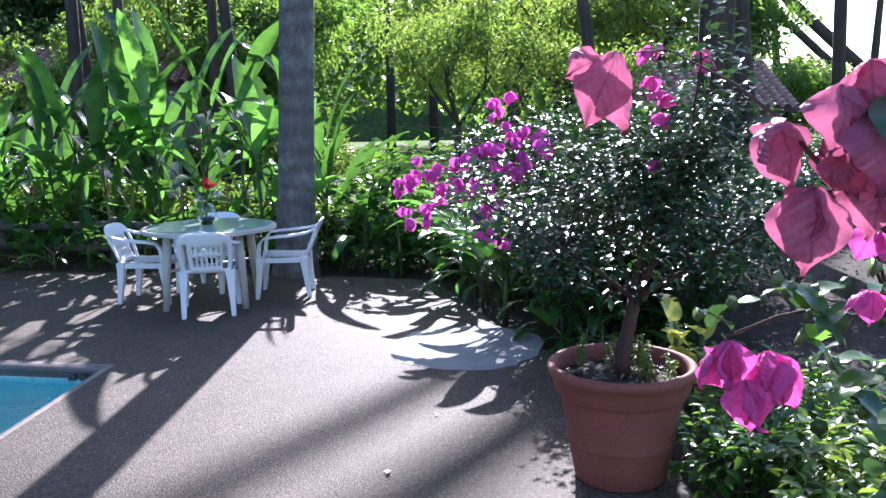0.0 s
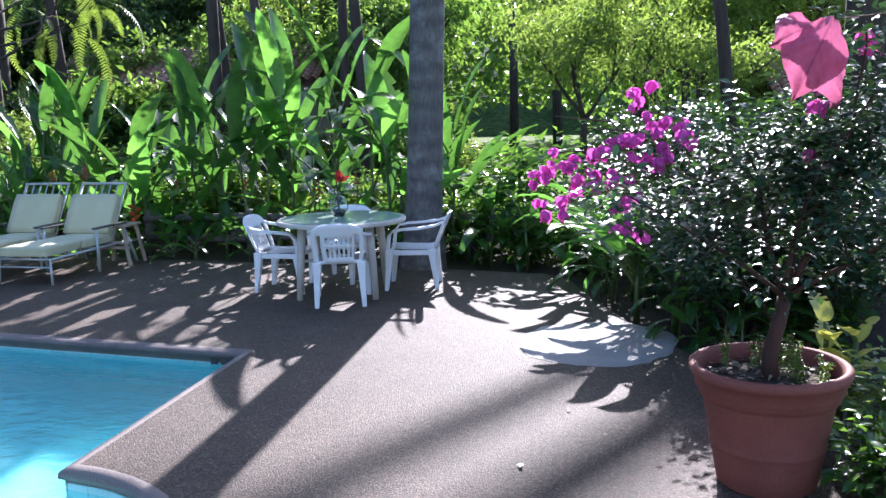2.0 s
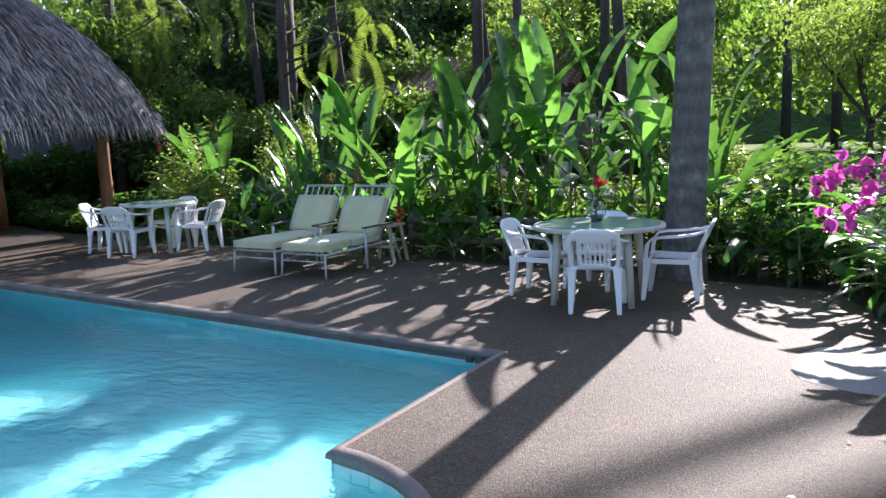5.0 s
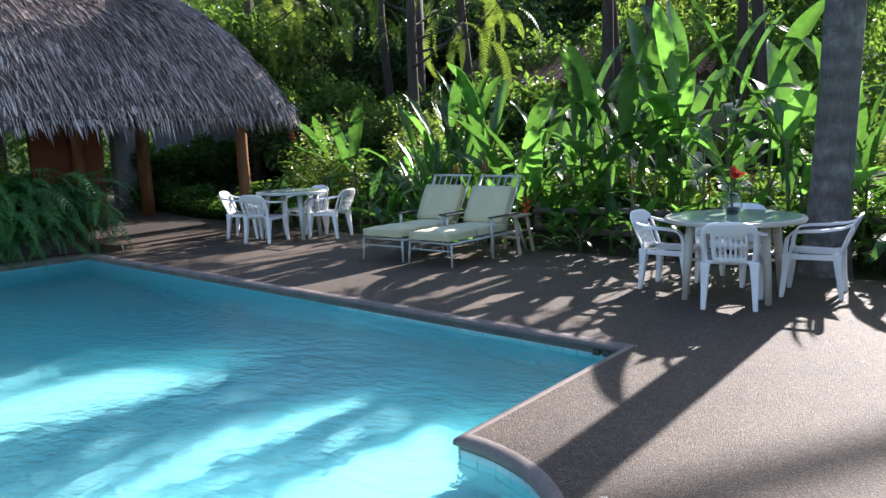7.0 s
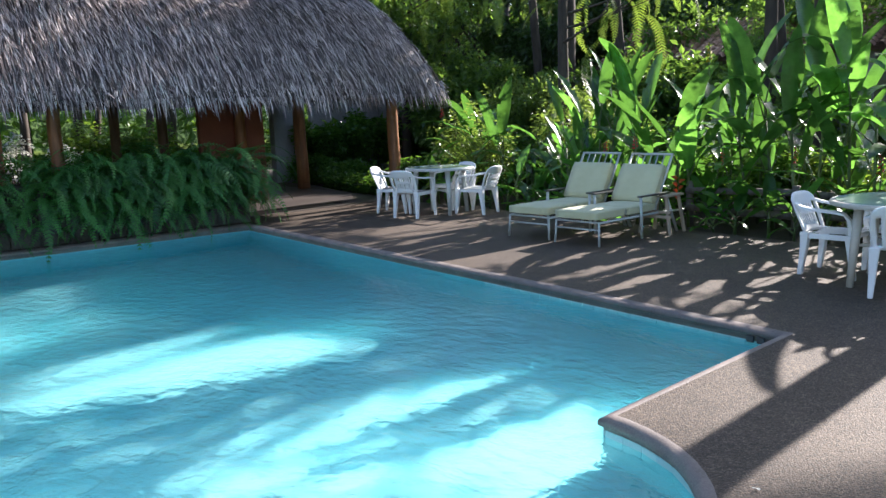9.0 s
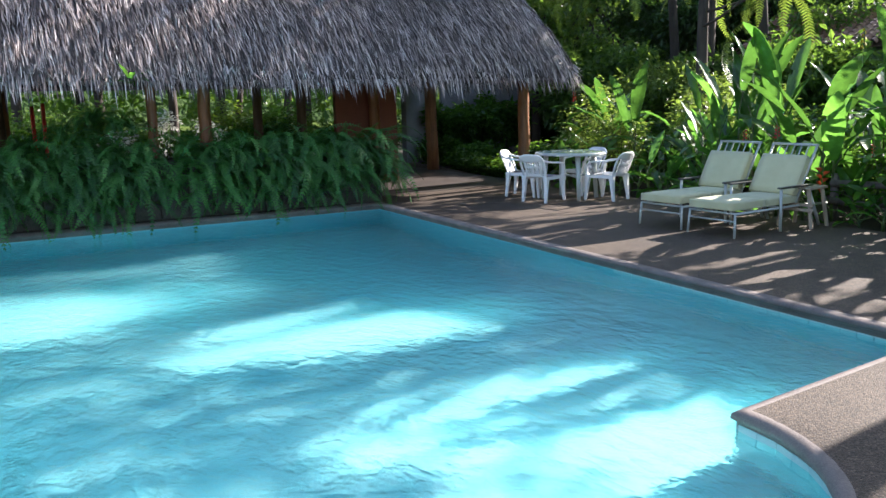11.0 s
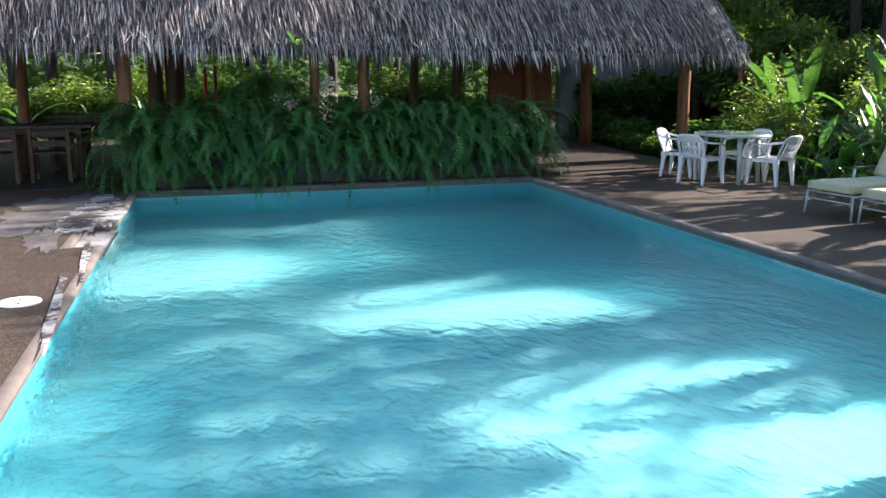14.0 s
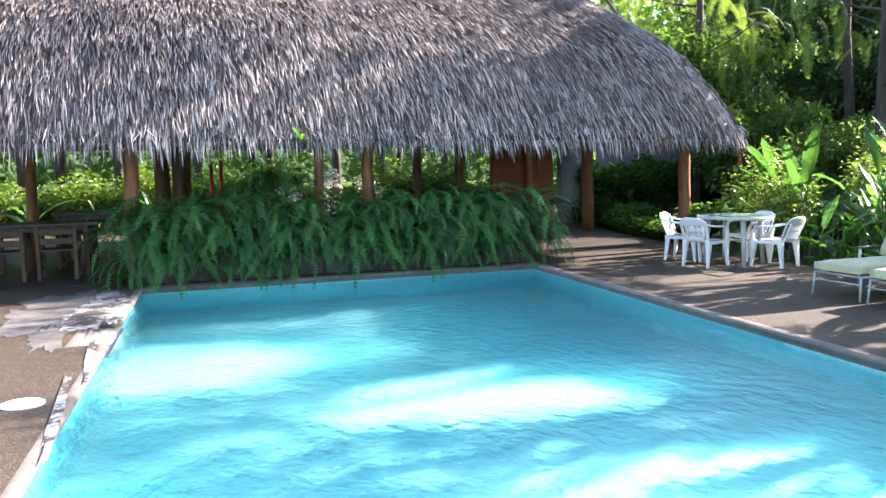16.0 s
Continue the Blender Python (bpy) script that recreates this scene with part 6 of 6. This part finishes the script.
def layered_tree(x, y, pads, seed, fork=5.6):
    """An added shade tree whose thin limbs each carry a flat, ragged leaf group."""
    rnd = spread(seed)
    t = thing("rain_tree", x, y, -0.12, label="high spreading tree added for shade, its flat open leaf layers unseen", category="tree", group="high spreading trees")
    groups = [sorted(pads, key=lambda p: (round(p[2] / 1.1), p[0]))[k:k + 9] for k in range(0, len(pads), 9)]
    bm = bmesh.new()
    tube(bm, [(0, 0, 0), (0.1, 0.05, 2.5), (-0.05, 0.0, 4.6), (0.0, 0.05, fork + 0.7)], [0.14, 0.12, 0.1, 0.05], 12)
    for group in groups:
        n = len(group)
        e = Vector((sum(p[0] for p in group) / n - x, sum(p[1] for p in group) / n - y, sum(p[2] for p in group) / n + 0.1))
        s0 = Vector((0, 0.02, min(e.z - 0.3, fork)))
        tube(bm, [s0, s0 * 0.5 + e * 0.5 + Vector((0, 0, 0.25)), e], [0.03, 0.02, 0.01], 6)
    part("trunk", bm, TRUNK, t, smooth=True)
    for k, group in enumerate(groups):
        spots = [(px - x, py - y, pz + 0.12 + rnd.uniform(-0.08, 0.08)) for px, py, pz, pr in group]
        cloud("leaf_layer", spots, [p[3] for p in group], sum(int(230 * p[3] ** 2) + 14 for p in group), 0.2, TREE, t, seed + k, 0.1, 0.5, hollow=0.0, flat=0.25)["kind"] = "stuff"


PADS = layers(SHADE)
layered_tree(-16.3, 15.6, layers(FAR_SHADE), 1900, 8.4)
for k, (x, lo, hi) in enumerate(((-13.4, -20.0, -11.0), (-9.4, -11.0, -7.6), (-6.4, -7.6, 0.0))):
    layered_tree(x, 15.4, [p for p in PADS if lo <= p[0] < hi], 1700 + 40 * k)

# the wooded hill that closes the distance
bm = bmesh.new()
cols, rows = 90, 8
grid = [[bm.verts.new((-(64 + 9 * j) * math.sin(radians(-75 + 2.5 * i)), (64 + 9 * j) * math.cos(radians(-75 + 2.5 * i)),
                       -0.3 + (19 if i > 25 else 3.0) * (1 - math.exp(-j * 0.42)) * (0.8 + 0.25 * noise.noise(Vector((i * 0.21, j * 0.6, 0)))) + (1.4 * noise.noise(Vector((i * 0.9, j * 1.3, 4))) if j else 0))) for j in range(rows)] for i in range(cols)]
for i in range(cols - 1):
    for j in range(rows - 1):
        bm.faces.new((grid[i][j], grid[i][j + 1], grid[i + 1][j + 1], grid[i + 1][j]))
bmesh.ops.recalc_face_normals(bm, faces=bm.faces)
tagged(part("backdrop", bm, HILL, smooth=True), "far hillside covered in woods", "hill", kind="structure")

# far woods on the rise beyond the lawn
g = np.random.default_rng(31)
n = 46000
az = np.radians(g.uniform(-34, 118, n))
lump = 0.6 + 0.4 * np.sin(az * 23) * np.sin(az * 9 + 1)
r = 44 + 16 * g.random(n)
z = g.random(n) ** 0.8 * (7.5 + 5.5 * lump) + (r - 44) * 0.12
at = np.stack([-r * np.sin(az), r * np.cos(az), z - 0.2], 1)
keep = ~((np.degrees(az) < -11.5) & (z > 3.2)) & ~((np.degrees(az) > 7.5) & (np.degrees(az) < 15) & (z < 2.2))
at = at[keep]
n = len(at)
ob = new("far_woods", leaf_mesh("far_woods", at, g.normal(0, 0.7, (n, 3)) + [0, 0, -0.3], g.normal(0, 0.5, (n, 3)) + [0, 0, 1.0], g.uniform(0.4, 0.9, n), g.uniform(0.3, 0.6, n), TREE))
tagged(ob, "distant sunlit woods beyond the lawn", "woods", kind="stuff")
for k in range(34):
    az = radians(-32 + 4.4 * k + (k * 37 % 5) * 0.5)
    r = 40 + (k * 29 % 9)
    t = thing("bare_tree", -r * math.sin(az), r * math.cos(az), -0.12, label="bare dark trunk at the edge of the far woods", category="tree trunk", group="trunks of the far woods")
    bm = bmesh.new()
    q = spread(k)
    tube(bm, [(0, 0, 0), (q.uniform(-0.3, 0.3), 0, 4), (q.uniform(-0.8, 0.8), 0, 9)], [0.24, 0.2, 0.13], 8)
    part("trunk", bm, TRUNK, t, smooth=True)

# dark trunks standing between the bed and the lawn
for k, (x, y, r, h, lx) in enumerate(((2.33, 13.95, 0.26, 12, 0.1), (0.65, 15.16, 0.11, 8, -1.0), (4.44, 14.64, 0.10, 9, -0.2), (5.4, 14.93, 0.12, 9, 0.5), (-9.22, 14.88, 0.12, 8, 0.1), (-8.42, 15.27, 0.10, 8, -0.1), (-6.94, 16.01, 0.10, 8, 0.1))):
    t = thing("bare_tree", x, y, -0.12, label="straight dark tree trunk behind the flower beds", category="tree trunk", group="trunks behind the beds")
    bm = bmesh.new()
    tube(bm, [(0, 0, 0), (lx * 0.3, 0, h * 0.4), (lx, 0, h)], [r * 1.15, r, r * 0.7], 12)
    part("trunk", bm, TRUNK, t, smooth=True)


# two leaning palms, added beyond the bed to cast long soft deck shadows
for k, (x, top) in enumerate(((15.75, 19.7), (14.78, 19.7))):
    t = thing("leaning_palm", x, 38.0, -0.12, label="slender leaning palm added beyond the flower beds to cast shadows", category="palm tree", group="leaning palms")
    bm = bmesh.new()
    tube(bm, [(-1.072 * z - 0.1 * math.sin(z * 0.4), 0, z) for z in (0, 4, 8, 12, 16, top)], [(0.24 - 0.07 * k) * f for f in (1.1, 1, 0.95, 0.9, 0.85, 0.7)], 12)
    part("trunk", bm, TRUNK, t, smooth=True)
    for j in range(9):
        ob = new("frond", PALM_FRONDS[j % 3])
        ob.parent = t
        ob.matrix_basis = pose(-1.072 * top, 0, top - 0.05, 0, -5 + 12 * (j % 3), 40 * j) @ Matrix.Scale(0.6, 4)


# ---- log fence behind the beds ----
def log_fence(x0, y0, x1, y1, n, name_label):
    t = thing("log_fence", (x0 + x1) / 2, (y0 + y1) / 2, -0.09, label=name_label, category="fence")
    c = Vector(((x0 + x1) / 2, (y0 + y1) / 2, 0))
    d = Vector((x1 - x0, y1 - y0, 0))
    for k in range(n + 1):
        p = Vector((x0, y0, 0)) + d * k / n - c
        bm = bmesh.new()
        tube(bm, [p, p + Vector((0.01, 0, 0.62))], [0.055, 0.05], 10)
        part("post", bm, WEATHERED, t, smooth=True)
    for z in (0.52, 0.26):
        bm = bmesh.new()
        q = [Vector((x0, y0 - 0.06, z)) + d * k / 8 - c + Vector((0, 0, 0.02 * math.sin(k * 1.7 + z * 9))) for k in range(9)]
        tube(bm, q, 0.045, 10)
        part("rail", bm, WEATHERED, t, smooth=True)


log_fence(-7.1, 9.45, -1.1, 9.7, 4, "low weathered log rail fence behind the flower bed")
log_fence(-5.0, 16.8, 0.9, 18.0, 5, "distant wooden rail fence at the edge of the lawn")


# ---- neighbouring clay-tiled roofs ----
def tiled_house(x, y, turn, w, d, eave, pitch, rows, label):
    t = thing("tiled_house", x, y, -0.12, turn, label, "house")
    bm = bmesh.new()
    box(bm, -w / 2 + 0.3, -d / 2 + 0.3, 0, w / 2 - 0.3, d / 2 - 0.3, eave)
    part("wall", bm, WALL, t)
    for s in (-1, 1):
        bm = bmesh.new()
        rise = d / 2 * math.tan(radians(pitch))
        cols = int(w / 0.22)
        for c in range(cols):
            x0 = -w / 2 + c * w / cols
            for r in range(rows):
                a, b = r / rows, (r + 1.12) / rows
                q = []
                for f, lift in ((a, 0.03), (min(b, 1.0), 0.0)):
                    yy, zz = s * (d / 2) * f, eave + rise * (1 - f) + 0.05
                    q.append([bm.verts.new((x0 + dx * w / cols, yy, zz + hh + (0.0 if f == a else 0.03))) for dx, hh in ((0.05, 0.0), (0.28, 0.07), (0.5, 0.09), (0.72, 0.07), (0.95, 0.0))])
                for j in range(4):
                    bm.faces.new((q[0][j], q[0][j + 1], q[1][j + 1], q[1][j]))
        slope = part("roof_slope", bm, ROOF_TILE, t, "curved clay tiles")
        tagged(slope, kind="stuff")
        bm = bmesh.new()
        vs = [bm.verts.new(p) for p in ((-w / 2, 0, eave + rise), (w / 2, 0, eave + rise), (w / 2, s * d / 2, eave), (-w / 2, s * d / 2, eave))]
        bm.faces.new(vs)
        part("roof_deck", bm, TIMBER, t)


tiled_house(2.7, 19.6, 14, 3.4, 3.6, 1.75, 30, 12, "small outbuilding with a sunlit clay-tile roof")
tiled_house(-11.7, 18.6, 8, 6.8, 3.9, 2.55, 26, 12, "house with a red clay-tile roof among the trees")


# ---- flowers and plants seen through the hut ----
rnd = spread(404)
for k in range(34):
    x, y = -20.9 - 3.5 * ((k * 0.382) % 1.0), -7 + 17.0 * ((k * 0.618) % 1.0)
    shrub(x, y, rnd.uniform(0.5, 0.85), rnd.uniform(0.7, 1.7), 2000 + k, 1300, rnd.uniform(0.09, 0.16), (SHRUB_LIGHT, SHRUB_LIGHT, TREE_LIGHT)[k % 3] if y < 0.4 else (SHRUB, TREE, SHRUB, SHRUB_LIGHT)[k % 4], "sunlit garden shrub beyond the hut", "shrub", "shrubs beyond the hut")
for k, (x, y, r, h) in enumerate(((-20.7, 3.9, 0.6, 1.6), (-20.8, 5.0, 0.6, 1.5), (-20.7, 2.9, 0.45, 1.4))):
    shrub(x, y, r * 0.6, h, 2050 + k, 260, 0.12, WHITE_FLOWER, "shrub covered in white blossom beyond the hut", "flowering_shrub", "white flowering shrubs")
for k, (y, h) in enumerate(((1.1, 1.75), (1.3, 1.8))):
    t = thing("red_pole", -20.3, y, -0.09, label="thin red-painted garden pole beyond the hut", category="pole", group="red poles")
    bm = bmesh.new()
    tube(bm, [(0, 0, 0), (0.02, 0.02 * k, h)], 0.04, 10)
    part("shaft", bm, RED_FLOWER, t, smooth=True)
for k in range(10):
    leafy_plant("banana_plant", -20.6 - rnd.random() * 1.4, -4 + 1.3 * k, rnd.uniform(0.4, 0.8), 5, 2100 + k, "broad-leaved plant beyond the hut", "banana plant", group="broad-leaved plants beyond the hut", scale=0.6, spread_out=1.5)
for k in range(12):
    shrub(-17.2 - 2.2 * ((k * 0.618) % 1.0), 9.9 + 1.0 * ((k * 0.382) % 1.0), rnd.uniform(0.3, 0.45), rnd.uniform(0.4, 0.7), 2200 + k, 800, 0.12, SHRUB, "dark shade plant beside the hut path", "shrub", "shade plants by the path")
for k in range(8):
    shrub(-18.9 + 0.2 * (k % 3), 10.3 + 0.45 * k, 0.42, rnd.uniform(1.2, 1.9), 2240 + k, 1400, 0.17, SHRUB, "dark leafy plant in front of the garden wall", "shrub", "shade plants by the path")
for k in range(9):
    shrub(-16.6 + 0.36 * k, 9.65 - 0.06 * k, 0.28, rnd.uniform(0.28, 0.42), 2250 + k, 600, 0.1, SHRUB, "dark shade plant beside the hut path", "shrub", "shade plants by the path")

# ---- vase on the table ----
vase = thing("flower_vase", -3.3, 7.2, 0.7385, label="round clear glass vase holding red and white flowers", category="vase")
bm = bmesh.new()
lathe(bm, [(0.035, 0.0), (0.05, 0.004), (0.085, 0.06), (0.095, 0.11), (0.085, 0.16), (0.06, 0.195), (0.062, 0.21), (0.058, 0.208), (0.056, 0.195), (0.08, 0.158), (0.09, 0.11), (0.08, 0.062), (0.045, 0.012), (0.01, 0.01)], 36)
part("glass_bowl", bm, VASE, vase, smooth=True)
bm = bmesh.new()
lathe(bm, [(0.02, 0.014), (0.045, 0.016), (0.072, 0.055), (0.06, 0.07), (0.02, 0.075)], 24)
part("pebbles", bm, WATER_DARK, vase, smooth=True)
rnd = spread(3)
for k in range(9):
    a = k * 0.7
    e = Vector((0.10 * math.cos(a), 0.10 * math.sin(a), 0.34 + rnd.uniform(-0.05, 0.1)))
    bm = bmesh.new()
    tube(bm, [(0, 0, 0.03), (0.02 * math.cos(a), 0.02 * math.sin(a), 0.2), e], 0.004, 5)
    part("stem", bm, HELI_STEM, vase)
    ob = new("leaf", SMALL_BLADES[k % 4])
    ob.parent = vase
    ob.matrix_basis = pose(0.01 * math.cos(a), 0.01 * math.sin(a), 0.17, 0, 15, math.degrees(a)) @ Matrix.Scale(0.42, 4)
for k, (dx, dz, m) in enumerate(((0.06, 0.36, RED_FLOWER), (0.02, 0.40, RED_FLOWER), (-0.05, 0.25, WHITE_FLOWER), (0.12, 0.30, WHITE_FLOWER))):
    g = np.random.default_rng(k)
    n = 40
    ob = new("flower_head", leaf_mesh("flower_head", np.tile([dx, -0.02, dz], (n, 1)) + g.normal(0, 0.012, (n, 3)), g.normal(0, 1, (n, 3)), g.normal(0, 1, (n, 3)), g.uniform(0.03, 0.06, n), g.uniform(0.02, 0.035, n), m, FINE))
    ob.parent = vase
    tagged(ob, kind="stuff")

# ---- small things on the deck ----
lid = thing("skimmer_lid", -6.8, -1.39, 0.001, label="round white plastic skimmer lid set in the deck", category="lid")
bm = bmesh.new()
lathe(bm, [(0.15, 0.0), (0.155, 0.008), (0.145, 0.013), (0.12, 0.014), (0.115, 0.011), (0.02, 0.011)], 40)
part("cover", bm, PLASTIC, lid)
for sx in (-1, 1):
    bm = bmesh.new()
    box(bm, sx * 0.06 - 0.015, -0.008, 0.0112, sx * 0.06 + 0.015, 0.008, 0.0125)
    part("finger_slot", bm, DARK_METAL, lid)
rnd = spread(17)
for k in range(16):
    x, y = (-0.755, 3.487) if k == 0 else (rnd.uniform(-2.2, 0.2), rnd.uniform(2.6, 8.0))
    t = part("fallen_petal", bmesh.new(), WHITE_FLOWER)
    t.data = leaf_mesh("fallen_petal", np.array([[0.0, 0, 0], [0.01, 0.01, 0.004]]), np.array([[1.0, 0.2, 0.1], [0.3, 1, 0.15]]), np.array([[0, 0, 1.0], [0.1, 0, 1.0]]), np.array([0.045, 0.035]) * (1.0 if k == 0 else 0.6), np.array([0.03, 0.025]) * (1.0 if k == 0 else 0.6), WHITE_FLOWER if k % 3 == 0 else LITTER, FINE)
    t.matrix_basis = pose(x, y, 0.006, 0, 0, rnd.uniform(0, 360))
    tagged(t, "small dry fallen petal lying on the deck", "petal", "fallen petals")
for k in range(2):
    t = thing("pool_vent", -3.42 + 0.085 * k, 5.0685, -0.085, label="dark overflow hole under the pool coping", category="vent", group="overflow holes")
    bm = bmesh.new()
    box(bm, -0.03, -0.028, -0.025, 0.03, -0.012, 0.025, bevel=0.006)
    part("grille", bm, DARK_METAL, t)


# ---- tiles of the waterline band ----
bm = bmesh.new()
box(bm, -0.067, -0.004, -0.067, 0.067, 0.004, 0.067, bevel=0.003)
tile_mesh = mesh("tile", bm, TILE)
band = tagged(part("waterline_band", bmesh.new(), GROUT), "pale blue tiled waterline band under the coping", "tile band", kind="structure")
bm = bmesh.new()
ribbon(bm, BAY[::-1], [(0.012, -0.075), (0.012, -0.6)], closed=False)
band.data = mesh("waterline_band", bm, GROUT)


def tile_run(p, q, rows, shrink=0.005):
    p, q = Vector(p), Vector(q)
    n = max(1, round((q - p).length / 0.14))
    turn = math.degrees(math.atan2(q.y - p.y, q.x - p.x))
    for i in range(n):
        c = p + (q - p) * ((i + 0.5) / n)
        for r in range(rows):
            ob = new("tile", tile_mesh)
            ob.parent = band
            ob.matrix_basis = pose(c.x, c.y, -0.145 - 0.14 * r, 0, 0, turn)


for a, b in zip(BAY[::2], BAY[2::2]):
    tile_run((a[0] + 0.004, a[1]), (b[0] + 0.004, b[1]), 3)
tile_run((-3.155, 5.03), (-2.995, 2.97), 2)
tile_run((-3.2, 5.073), (-6.5, 5.182), 1)
